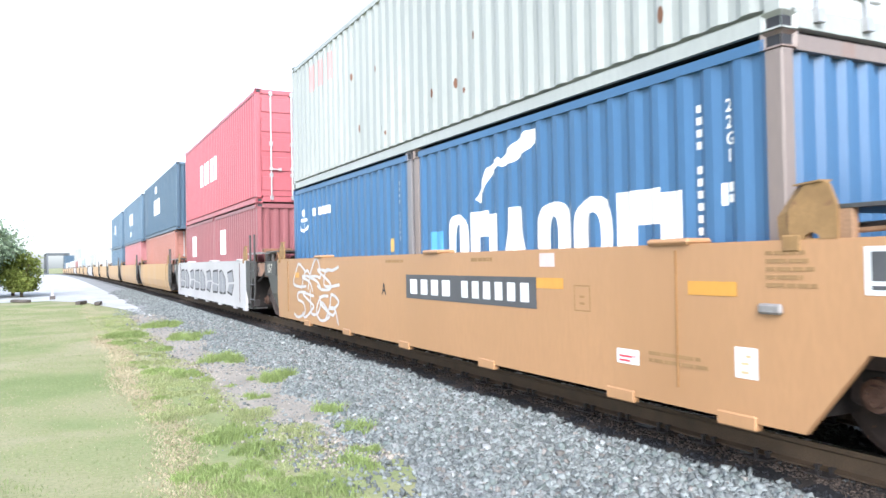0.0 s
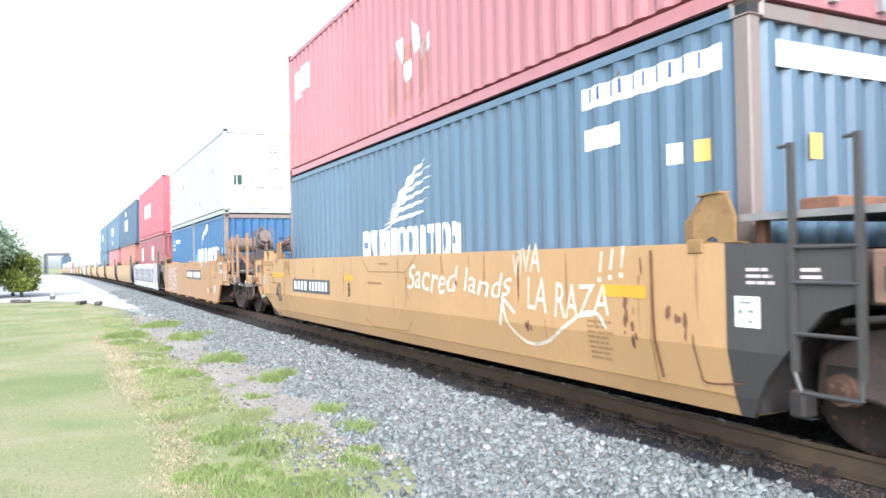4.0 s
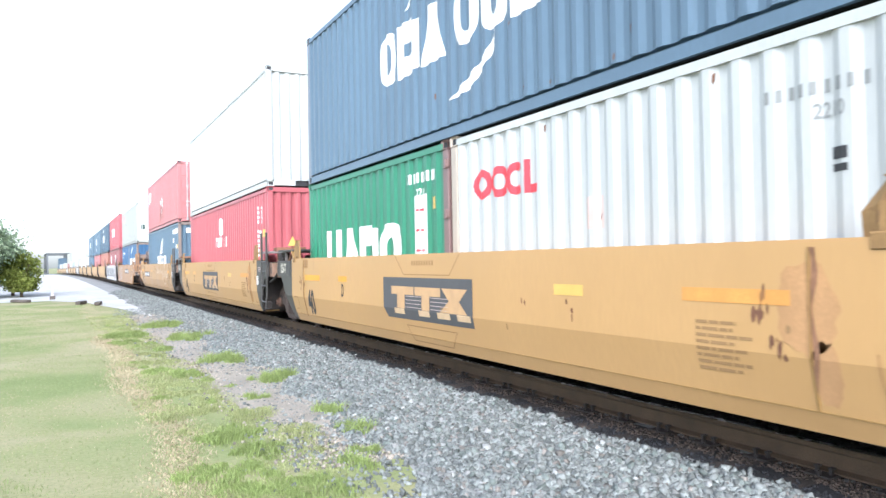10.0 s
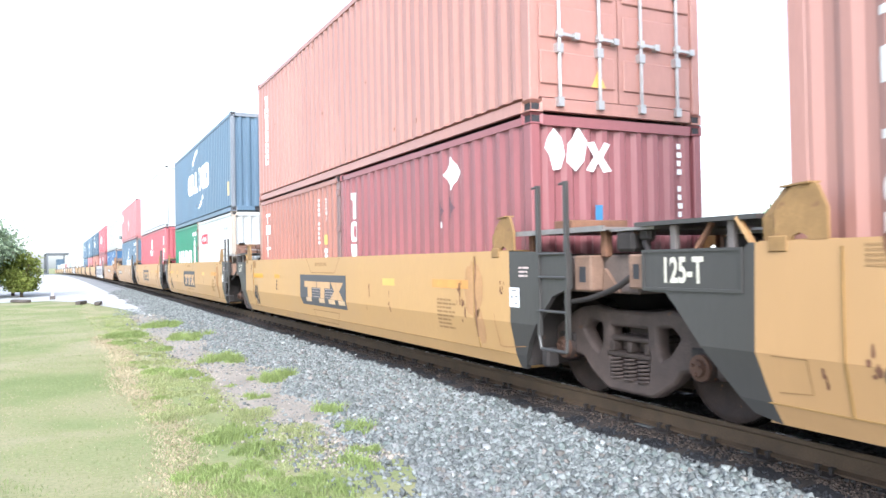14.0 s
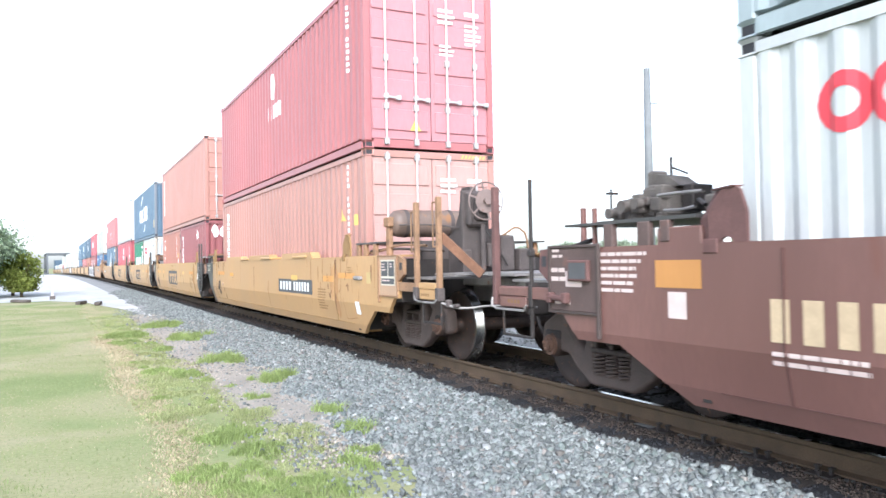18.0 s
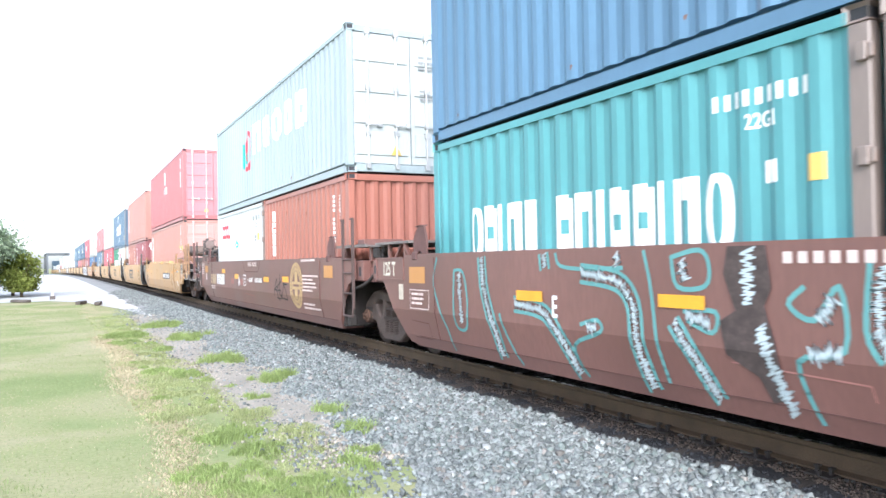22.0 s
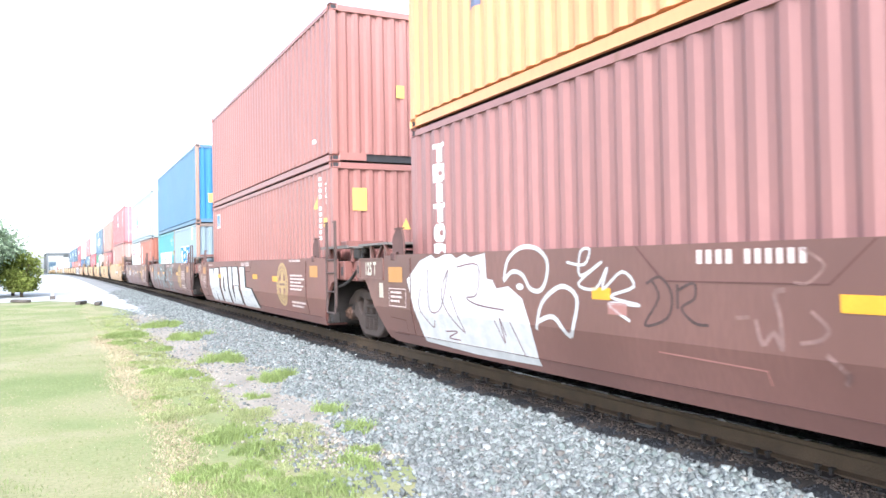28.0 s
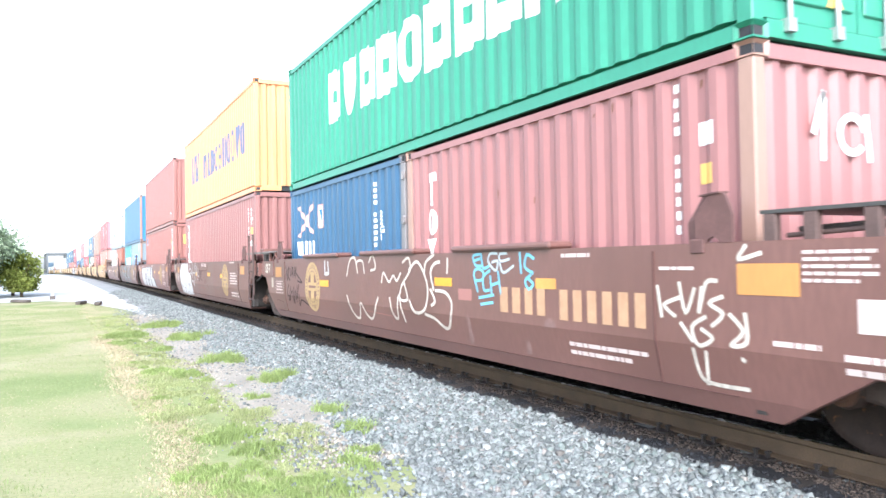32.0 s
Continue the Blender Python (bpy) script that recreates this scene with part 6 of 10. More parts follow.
km(1, "number_bar", [letters_as_bars(0.10, 0.05, (0.2, 0.18, 0.18, 0.2), 0.16, 0.04), letters_as_bars(1.12, 0.05, (0.15,) * 6, 0.16, 0.035)], 4.87, 1.02, WHITE, "", 0.007)
km(1, "length_figure", words("40", 0, 0, 0.40, 0.72, 0.012), 6.20, 0.78, M_FADEDBLACK)
km(1, "reflector", [rect(0, 0, 0.92, 0.10)], 6.49, 1.29, REFL)
km(1, "info_tag", [rect(0, 0, 0.17, 0.19)], 7.32, 1.115, mat("pale_blue_tag", (0.50, 0.56, 0.56), 0.6, 0, 0.08, 5, 50, 0.02), "pale blue data tag")
km(1, "tag_print", [rect(0.09, 0.03, 0.14, 0.05), rect(0.09, 0.08, 0.14, 0.10), rect(0.09, 0.13, 0.14, 0.15)], 7.32, 1.115, DARKMARK, "", 0.006)
km(1, "small_print", [text_bars(0, 0, 1.0, 0.12, 2, 41), text_bars(0.2, -0.17, 0.45, 0.06, 1, 42), text_bars(0.1, -0.72, 0.5, 0.10, 2, 43)], 7.25, 1.62, M_SMALL)
km(1, "small_grille", [rect(0, 0.035 * k, 0.28, 0.035 * k + 0.018) for k in range(4)], 5.46, 1.47, M_SMALL)
km(1, "car_letter", words("B", 0, 0, 0.22, 0.65), 1.64, 1.03, DARKMARK)
rl = random.Random(12)
for k in range(6):
    u0, v0 = rl.uniform(-0.2, 3.2), rl.uniform(0.0, 0.62)
    p_ = [(u0, v0)]
    for q in range(rl.choice((4, 5, 6))):
        p_.append((p_[-1][0] + rl.uniform(-0.06, 0.16), min(0.66, max(-0.25, p_[-1][1] + rl.uniform(-0.22, 0.10)))))
    km(1, "rust_line", [stroke(smooth(p_), rl.uniform(0.006, 0.011))], 6.9, 0.92, M_RUST)
for k in range(4):
    u0, v0 = rl.uniform(4.2, 11.5), rl.uniform(0.2, 0.66)
    km(1, "rust_line", [stroke(smooth([(u0, v0), (u0 + rl.uniform(-0.03, 0.05), v0 - 0.15), (u0 + rl.uniform(-0.04, 0.08), v0 - rl.uniform(0.25, 0.5))]), 0.012)], 6.9, 0.92, M_RUNBROWN)
km(1, "dent_line", [stroke([(0, 0), (0.9, 0.02)], 0.018)], 6.75, 1.33, M_RUST)
km(1, "dent_line", [stroke([(0, 0), (0.55, 0.0)], 0.016)], 6.66, 1.17, M_RUST)
M_SMEAR = mat("grime_smear", (0.36, 0.205, 0.095), 0.8, 0, 0.25, 8, 50, 0.05)
for i, y0, y1, n_ in ((1, 7.0, -5.9, 34), (5, -4.2, -7.2, 14), (5, 5.8, -4.0, 9)):
    rg = random.Random(70 + n_)
    for k in range(n_):
        top = rg.choice((1.64, 1.64, rg.uniform(1.0, 1.6)))
        ln = rg.uniform(0.12, 0.6)
        y, wd = y0 + (y1 - y0) * rg.random() ** 1.4, rg.uniform(0.008, 0.04)
        km(i, "grime_run", [poly((0, 0), (wd, 0.0), (wd * 0.9 + rg.uniform(-0.02, 0.02), -ln * 0.6), (wd * 0.6, -ln), (wd * 0.3, -ln * 0.9), (rg.uniform(-0.02, 0.01), -ln * 0.5))], y, top, M_SMEAR if k % 7 else M_RUST, "", 0.003)["kind"] = "stuff"
M_THINSPRAY = mat("thin_white_spray", (0.70, 0.61, 0.50), 0.65, 0, 0.3, 9, 40, 0.02)
km(1, "spray_lettering", hand(words("Sacred lands", 0, 0, 0.30, 1.22, 0.004)), -0.68, 1.20, M_THINSPRAY, "white sprayed handwriting")
km(1, "spray_lettering", [hand(words("VIVA", 0, 0.32, 0.24, 0.72, 0.003), 0.1), hand(words("LA RAZA", 0.30, 0, 0.28, 0.78, 0.003), 0.12), [stroke([(1.46 + 0.14 * k, 0.40 + 0.02 * k), (1.49 + 0.14 * k, 0.56 + 0.02 * k)], 0.032) for k in range(3)], [rect(1.43 + 0.14 * k, 0.31 + 0.02 * k, 1.475 + 0.14 * k, 0.35 + 0.02 * k) for k in range(3)]], -3.28, 1.06, M_THINSPRAY)
km(1, "spray_arrow", [stroke(smooth([(0.05, 0.38), (0.15, 0.14), (0.45, -0.03), (0.8, 0.0), (1.15, 0.18), (1.42, 0.31), (1.62, 0.31), (1.72, 0.2)]), 0.034), stroke([(0.0, 0.12), (0.05, 0.40), (0.28, 0.26)], 0.04)], -3.08, 0.78, M_THINSPRAY)
rf = random.Random(5)
for cu, cv, n_, su, sv in ((0.06, 0.12, 16, 0.015, 0.09), (0.15, -0.02, 12, 0.02, 0.12), (0.25, 0.48, 6, 0.03, 0.05), (0.54, 0.15, 6, 0.02, 0.03), (0.62, 0.10, 8, 0.06, 0.015), (0.72, 0.08, 10, 0.012, 0.10), (-1.4, -0.1, 8, 0.14, 0.03), (-2.9, 0.3, 6, 0.05, 0.08), (-9.0, 0.3, 16, 1.2, 0.2)):
    km(1, "rust_streak", streaks(rf, cu, cv + 0.08, n_ // 2, su, sv), -5.0, 0.93, M_RUST)
km(1, "rust_run", [stroke(smooth([(0, 0.12), (0.01, -0.3), (0.03, -0.6), (0.05, -0.85)]), 0.028), stroke(smooth([(0.42, -0.5), (0.45, -0.75), (0.5, -0.84), (0.85, -0.80)]), 0.014)], -5.37, 1.5, M_RUST, "", 0.008)
km(1, "plate_edge", [stroke([(0, 0.62), (0.28, 0.42), (1.65, 0.42), (2.0, 0.64)], 0.014), stroke([(0.0, -0.28), (0.34, -0.40), (1.58, -0.38), (1.76, -0.24)], 0.014)], 1.0, 1.01, M_SMALL)
km(1, "small_print", [text_bars(0, 0, 0.7, 0.07, 1, 44), text_bars(0.45, 0.28, 0.5, 0.06, 1, 45)], 0.75, 1.28, M_SMALL)
km(1, "small_print", text_bars(0, 0, 0.40, 0.36, 8, 12), -4.55, 1.04, M_SMALL)
km(1, "white_tag", [rect(0, 0, 0.21, 0.21)], -6.18, 1.09, WHITE)
km(1, "pale_print", [text_bars(0, 0, 0.24, 0.13, 3, 3), text_bars(0.42, 0.0, 0.16, 0.09, 2, 5)], -6.28, 1.49, M_PALEPRINT)
M_TANBASE = mat("pale_tan_letter", (0.60, 0.43, 0.26), 0.6, 0, 0.12, 6, 50, 0.02)
# yellow cars: common marks
FADED_REFL = mat("faded_amber_reflector", (0.62, 0.30, 0.08), 0.45, 0, 0.15, 4, 50, 0.02)
M_WASH = mat("rust_wash", (0.435, 0.248, 0.115), 0.75, 0, 0.16, 3, 40, 0.03)


def wash(rf, w, h):
    """Ragged patch of thin rust dust."""
    return poly(*[(w * math.cos(a) * rf.uniform(0.8, 1.0), h * math.sin(a) * rf.uniform(0.8, 1.0)) for a in np.linspace(0, 6.2832, 27)[:-1]])


for i in (1, 2, 3, 4, 5):
    km(i, "reflector", [rect(0, 0, 0.56 if i in (1, 5) else 0.93, 0.10)], -4.74 if i in (1, 5) else -4.29, 1.25, REFL if i == 1 else FADED_REFL)
    km(i, "reflector", [rect(0, 0, 0.42, 0.09)], 3.50 if i > 1 else 1.80, 1.26 if i > 1 else 1.28, REFL)
    if i > 1:
        km(i, "yellow_sticker", [rect(0, 0, 0.44, 0.10)], -2.66, 1.24, YDEC)
        km(i, "small_print", text_bars(0, 0, 0.5, 0.38, 8, i), -4.42, 1.12, M_SMALL)
        km(i, "white_tag", [rect(0, 0, 0.19, 0.20)], -6.10 if i < 5 else -6.33, 1.09 if i < 5 else 0.76, WHITE)
    if i in (2, 3, 4):
        km(i, "dark_mark_panel", [poly((0.0, 0.56), (2.62, 0.56), (2.62, 0.0), (0.12, 0.0), (0.0, 0.14))], 1.53, 0.80, PANELGREY, "dark grey panel with tan slabs and pinstripes")
        km(i, "tan_bar", [rect(0.30, 0.33, 1.04, 0.44), rect(1.07, 0.33, 1.82, 0.44)], 1.53, 0.80, M_TANLETTER, "", 0.007)
        km(i, "tan_block", [rect(0.50, 0.145, 0.75, 0.33), rect(1.28, 0.145, 1.51, 0.33), poly((1.85, 0.44), (2.50, 0.44), (2.30, 0.29), (2.50, 0.145), (1.80, 0.145), (2.04, 0.29))], 1.53, 0.80, M_TANLETTER, "", 0.007)
        km(i, "tan_block", [rect(0.40, 0.065, 0.73, 0.14), rect(1.18, 0.065, 1.50, 0.14), rect(1.72, 0.065, 2.06, 0.14), rect(2.24, 0.065, 2.56, 0.14)], 1.53, 0.80, M_TANBASE, "", 0.007)
        km(i, "pinstripe", [rect(d, 0.165 + 0.048 * k, d + w, 0.171 + 0.048 * k) for k in range(4) for d, w in ((0.78, 0.48), (1.54, 0.46))], 1.53, 0.80, M_PALEPRINT, "", 0.007)
        km(i, "length_figure", words("40", 0, 0, 0.42, 0.66, 0.035), 5.45 if i == 4 else 5.28, 0.65, M_FADEDBLACK)
        km(i, "reflector", [rect(0, 0, 0.92, 0.10)], 5.48 if i == 4 else 5.43, 1.255, REFL)
        km(i, "grille_plate", [rect(-0.015, -0.02, 0.295, 0.145)], 5.53, 1.50, M_WASH, "", 0.003)
        km(i, "small_grille", [rect(0, 0.035 * k, 0.28, 0.035 * k + 0.016) for k in range(4)], 5.55, 1.50, M_SMALL)
        km(i, "car_letter", words({2: "C", 3: "D", 4: "E"}[i], 0, 0, 0.2, 0.6), 3.36, 1.02, DARKMARK)
        rk = random.Random(300 + i)
        km(i, "rust_run", [stroke(smooth([(0, 0.70), (rk.uniform(-0.01, 0.02), 0.3), (0.01, -0.1), (0.03, -0.36)]), 0.022)], 5.52, 0.93, M_RUST, "", 0.008)
        for k in range(3):
            km(i, "rust_streak", streaks(rk, rk.uniform(-0.5, -0.1), rk.uniform(0.1, 0.5), rk.choice((2, 4, 7)), 0.03, 0.09), 5.40, 1.0, M_RUST)
        km(i, "cover_plate", [stroke([(0.0, 0.0), (0.26, 0.0), (0.27, -0.22), (0.02, -0.24)], 0.010)], 6.20, 0.92, M_SMALL)
        km(i, "plate_edge", [stroke([(0, 0.27), (0.28, 0.02), (1.62, 0.02), (1.88, 0.27)], 0.012), stroke([(0.28, -0.66), (0.42, -0.86), (1.52, -0.86), (1.72, -0.66), (0.28, -0.66)], 0.012)], 1.09, 1.38, M_SMALL)
        km(i, "small_print", [letters_as_bars(0, 0, (0.05,) * 9, 0.06, 0.025, False)], 0.55, 1.52, M_SMALL)
    if i > 1:
        km(i, "dark_smudge", [disc(0.1, 0, 0.02, 0.02, 8), disc(1.6, -0.12, 0.012, 0.04, 8), disc(5.0, 0.1, 0.02, 0.03, 8)], 0.4 - 0.2 * i, 1.0, M_SMALL)
        km(i, "pale_print", text_bars(0, 0, 0.24, 0.12, 3, 3 + i), -6.28 if i < 5 else -6.0, 1.50, M_PALEPRINT if i < 5 else M_SMALL)
        rf = random.Random(40 + i)
        for cu, cv, n_ in ((0.0, -0.30, 16), (0.12, -0.5, 12), (0.95, -0.22, 10), (-2.1, -0.42, 6), (-2.9, -0.35, 4)):
            km(i, "rust_streak", streaks(rf, cu, cv, n_ // 2, 0.05, 0.10), -5.0, 1.5, M_RUST)
        km(i, "rust_wash", [wash(rf, 0.24, 0.34)], -5.33, 1.24, M_WASH, "", 0.002)
        km(i, "rust_wash", [wash(rf, 0.12, 0.22)], -5.45, 0.84, M_WASH, "", 0.002)
        km(i, "rust_run", [poly(*[(0.01 + 0.02 * math.sin(q * 0.9) - (0.012 + 0.012 * rf.random()), 0.12 - 0.075 * q) for q in range(13)], *[(0.01 + 0.02 * math.sin(q * 0.9) + (0.012 + 0.014 * rf.random()), 0.12 - 0.075 * q) for q in range(12, -1, -1)])], -5.37, 1.5, M_RUNBROWN, "", 0.006)
        km(i, "rust_line", [stroke(smooth([(0.42, -0.5), (0.45, -0.75), (0.5, -0.84), (0.95, -0.80)]), 0.010)], -5.37, 1.5, M_SMEAR, "", 0.008)
# marks on the containers' trailing ends
for i, key, c in ((0, "up", M_GREYPRINT), (4, "up", WHITE), (5, "low", WHITE), (5, "up", WHITE), (6, "up", M_GREYPRINT), (10, "up", WHITE)):
    zb, H = base_of(i, key), (STD if i in (0, 6, 10) else HC)
    em(i, key, "door_print", [text_bars(0.10, 0.0, 0.34, 0.30, 3, 5 + i), text_bars(0.62, 0.0, 0.34, 0.14, 1, 6 + i), text_bars(0.62, -0.22, 0.34, 0.40, 5, 7 + i), text_bars(0.12, -0.62, 0.30, 0.22, 3, 8 + i)], 0.05, zb + H - 0.45, c, True)
    em(i, key, "hazard_stripe", [poly((0.07 * k, 0), (0.07 * k + 0.035, 0), (0.07 * k + 0.065, 0.06), (0.07 * k + 0.03, 0.06)) for k in range(7)], 0.55, zb + H - 0.10, YDEC, True)
    em(i, key, "warning_triangle", [poly((0, 0), (0.2, 0), (0.1, 0.2))], -0.40, zb + 0.32, YDEC, True)
em(0, "up", "vent_square", [rect(0, 0, 0.24, 0.30)], -0.92, base_of(0, "up") + 0.88, mat("dark_green_square", (0.03, 0.07, 0.06), 0.6), True, "dark green square on a door")
em(6, "up", "vent_square", [rect(0, 0, 0.30, 0.36)], 0.62, base_of(6, "up") + 0.75, mat("dark_green_square", (0.03, 0.07, 0.06), 0.6), True, "dark green square on a door")
em(0, "trail", "end_print", [text_bars(0, 0, 0.10, 0.45, 5, 3)], 0.90, 2.95, WHITE)
em(1, "low", "number_strip", [rect(0, 0, 1.5, 0.20)], -0.9, 2.97, WHITE)
em(1, "low", "yellow_sticker", [rect(0, 0, 0.14, 0.2)], -0.55, 2.30, YDEC)
em(2, "low", "warning_triangle", [poly((0, 0), (0.24, 0), (0.12, 0.24))], -0.75, 2.0, YDEC)
em(2, "low", "end_print", [code_column(0, 0, 1.2, 10, 5)], 0.75, 3.1, WHITE)
em(3, "up", "cream_sticker", [rect(0, 0, 0.26, 0.36)], 0.45, base_of(3, "up") + 0.42, CREAM)
em(3, "up", "cream_sticker", [poly((0, 0), (0.16, 0), (0.08, 0.18))], 0.42, base_of(3, "up") + 2.0, CREAM)
em(3, "trail", "red_ring", [ring(0, 0, 0.15, 0.12, 0.07, 14), ring(0.32, 0, 0.15, 0.12, 0.07, 14), ring(0.62, 0, 0.13, 0.12, 0.07, 12, 0.9, 5.4)], 0.2, 1.95, M_RED)
em(4, "trail", "white_mark", [poly((0.0, 0.24), (0.04, 0.36), (0.12, 0.46), (0.22, 0.36), (0.26, 0.18), (0.20, 0.02), (0.10, 0.0), (0.06, 0.16)), poly((0.28, 0.1), (0.40, 0.0), (0.52, 0.12), (0.56, 0.34), (0.44, 0.5), (0.36, 0.36), (0.30, 0.30)), poly((0.55, 0.32), (0.66, 0.34), (0.72, 0.22), (0.80, 0.34), (0.88, 0.32), (0.78, 0.17), (0.90, 0.02), (0.78, 0.0), (0.71, 0.11), (0.64, 0.0), (0.54, 0.02), (0.65, 0.17))], -1.02, 2.52, WHITE)
em(4, "trail", "blue_mark", [rect(0, 0, 0.10, 0.24)], -0.36, 1.92, mat("blue_sticker", (0.06, 0.22, 0.42), 0.5))
em(4, "trail", "end_print", [code_column(0, 0, 1.0, 10, 8)], 0.85, 2.9, WHITE)
em(7, "up", "yellow_sticker", [rect(0, 0, 0.20, 0.34)], -0.78, base_of(7, "up") + 0.75, YDEC)
em(8, "up", "yellow_sticker", [rect(0, 0, 0.16, 0.24)], 0.10, base_of(8, "up") + 1.25, YDEC)
em(8, "low", "yellow_sticker", [rect(0, 0, 0.28, 0.42)], -0.82, base_of(8, "low") + 2.0, YDEC)
em(8, "low", "warning_triangle", [poly((0, 0), (0.2, 0), (0.1, 0.22))], 0.15, base_of(8, "low") + 1.65, YDEC)
em(8, "low", "end_print", [code_column(0, 0, 1.5, 11, 9)], 0.92, base_of(8, "low") + 2.6, WHITE)
em(10, "trail", "sprayed_mark", [stroke([(0, 0.05), (0.12, 0.35), (0.10, -0.15)], 0.06), ring(0.45, 0.05, 0.18, 0.17, 0.06, 18, 0.2, 5.6), stroke([(0.62, 0.2), (0.66, -0.14)], 0.06)], -0.55, 2.45, WHITE)
for i in (1, 2, 3, 4):
    km(i, "tag_print", [rect(0.11, 0.03, 0.15, 0.05), rect(0.03, 0.09, 0.07, 0.12), rect(0.11, 0.10, 0.16, 0.12), rect(0.04, 0.16, 0.14, 0.175)], -6.10 if i > 1 else -6.18, 1.09, M_GREYPRINT, "", 0.007)
rr = random.Random(91)
for i, key, n_ in ((1, "low", 10), (1, "up", 8), (2, "up", 5), (3, "up", 12), (3, "trail", 4), (4, "up", 12), (4, "lead", 6), (5, "low", 10), (6, "trail", 8), (6, "up", 10), (7, "up", 14), (7, "trail", 8), (9, "low", 8), (10, "trail", 10)):
    L_, H_ = (2.7 if key in ("lead", "trail") else 5.7), TRAIN[i][0][0][3] if key != "up" else TRAIN[i][1][3]
    d_ = {"lead": 3.066, "trail": -3.066}.get(key, 0)
    for k in range(n_):
        hgt = rr.uniform(0.02, 0.10)
        cm(i, key, "rust_spot", [poly((0, 0), (0.012, hgt * 0.3), (0.02, hgt), (-0.006, hgt * 0.9), (-0.01, hgt * 0.4))], d_ + rr.uniform(-L_, L_), base_of(i, key) + rr.choice((rr.uniform(0.16, 0.4), rr.uniform(0.3, H_ - 0.4), H_ - 0.26)), M_RUST)
# unit 2
cm(2, "low", "round_mark", [disc(0.3, 0.28, 0.28, 0.30, 24)], 0.32, 2.46, WHITE, "white round mark")
cm(2, "low", "mark_figure", [poly((0.2, 0.1), (0.36, 0.22), (0.30, 0.36), (0.42, 0.48), (0.30, 0.46), (0.22, 0.3))], 0.32, 2.46, M_TEAL, "", 0.006)
cm(2, "low", "block_lettering", letters_as_bars(0, 0, (0.24, 0.20, 0.2, 0.2, 0.2, 0.22, 0.24), 0.30, 0.05, True, "naoiian"), 0.85, 2.12, WHITE, "white block marks")
cm(2, "low", "code_column", code_column(0, 0, 1.3, 11), -4.95, 3.02, WHITE)
cm(2, "low", "size_code", column("45G1", 0, -0.10, 0.085, 0.115), -5.27, 3.03, WHITE)
cm(2, "low", "yellow_sticker", [rect(0, 0, 0.14, 0.18)], -5.49, 2.24, YDEC)
cm(2, "low", "white_sticker", [rect(0, 0, 0.14, 0.18)], -5.14, 2.22, WHITE)
cm(2, "low", "warning_triangle", [poly((0, 0), (0.22, 0), (0.11, 0.22))], -5.10, 1.73, YDEC)
cm(2, "up", "lettering", letters_as_bars(0, 0, (0.4, 0.36, 0.08, 0.3), 0.5, 0.1), 4.5, 5.25, mat("grey_marking", (0.45, 0.47, 0.48), 0.6))
# unit 3
cm(3, "lead", "block_lettering", [letters_as_bars(0, 0, (0.78, 0.82, 0.82, 0.84), 0.80, 0.06, True, "uabo")], 5.0, 1.36, WHITE, "large white block marks")
cm(3, "lead", "white_panel", [rect(0, 0, 0.47, 1.05)], 1.15, 1.44, WHITE)
cm(3, "lead", "panel_print", [text_bars(0.06, 0.86 - 0.28 * k, 0.34, 0.07, 1, k) for k in range(3)], 1.15, 1.44, M_RED, "", 0.007)
cm(3, "lead", "code_print", [letters_as_bars(0, 0.19, (0.08, 0.08, 0.08, 0.04, 0.08, 0.08, 0.08, 0.08, 0.08, 0.08), 0.14, 0.022), words("2210", 0.36, 0, 0.11, 0.8)], 1.38, 2.47, WHITE)
cm(3, "lead", "yellow_sticker", [rect(0, 0, 0.13, 0.16)], 0.56, 2.27, YDEC)
cm(3, "trail", "red_ring", [ring(0.2, 0.18, 0.2, 0.18, 0.09, 16), ring(0.58, 0.18, 0.2, 0.18, 0.09, 16), ring(0.92, 0.18, 0.17, 0.18, 0.09, 12, 0.9, 5.4), rect(1.12, 0, 1.20, 0.36), rect(1.2, 0, 1.36, 0.09)], -0.60, 2.28, M_RED, "red ring marks")
cm(3, "trail", "code_print", [letters_as_bars(0, 0.16, (0.05,) * 9, 0.09, 0.04), words("2210", 0.38, 0, 0.10, 0.8)], -4.80, 2.46, M_GREYPRINT)
cm(3, "trail", "data_square", [rect(0, 0, 0.12, 0.05), rect(0, 0.08, 0.12, 0.16)], -5.3, 2.1, DARKMARK)
cm(3, "trail", "grey_patch", [rect(0, 0, 0.24, 0.3)], -2.75, 1.85, M_PALEPRINT)
cm(3, "up", "block_lettering", [letters_as_bars(0, 0, (0.6, 0.75, 0.7), 0.78, 0.05, True, "oba"), letters_as_bars(2.4, 0, (0.62, 0.62, 0.85), 0.85, 0.06, True, "oob")], 2.25, 4.22, WHITE, "white block marks")
cm(3, "up", "swoosh", [poly((0, 0), (0.3, 0.35), (0.9, 0.6), (1.4, 0.66), (1.35, 0.5), (0.8, 0.4), (0.35, 0.15)), poly((1.3, -1.55), (1.9, -1.5), (2.4, -1.2), (2.5, -0.95), (2.2, -1.2), (1.8, -1.36))], 1.32, 5.15, WHITE)
cm(3, "up", "yellow_sticker", [rect(0, 0, 0.30, 0.42)], -5.42, 3.62, CREAM)
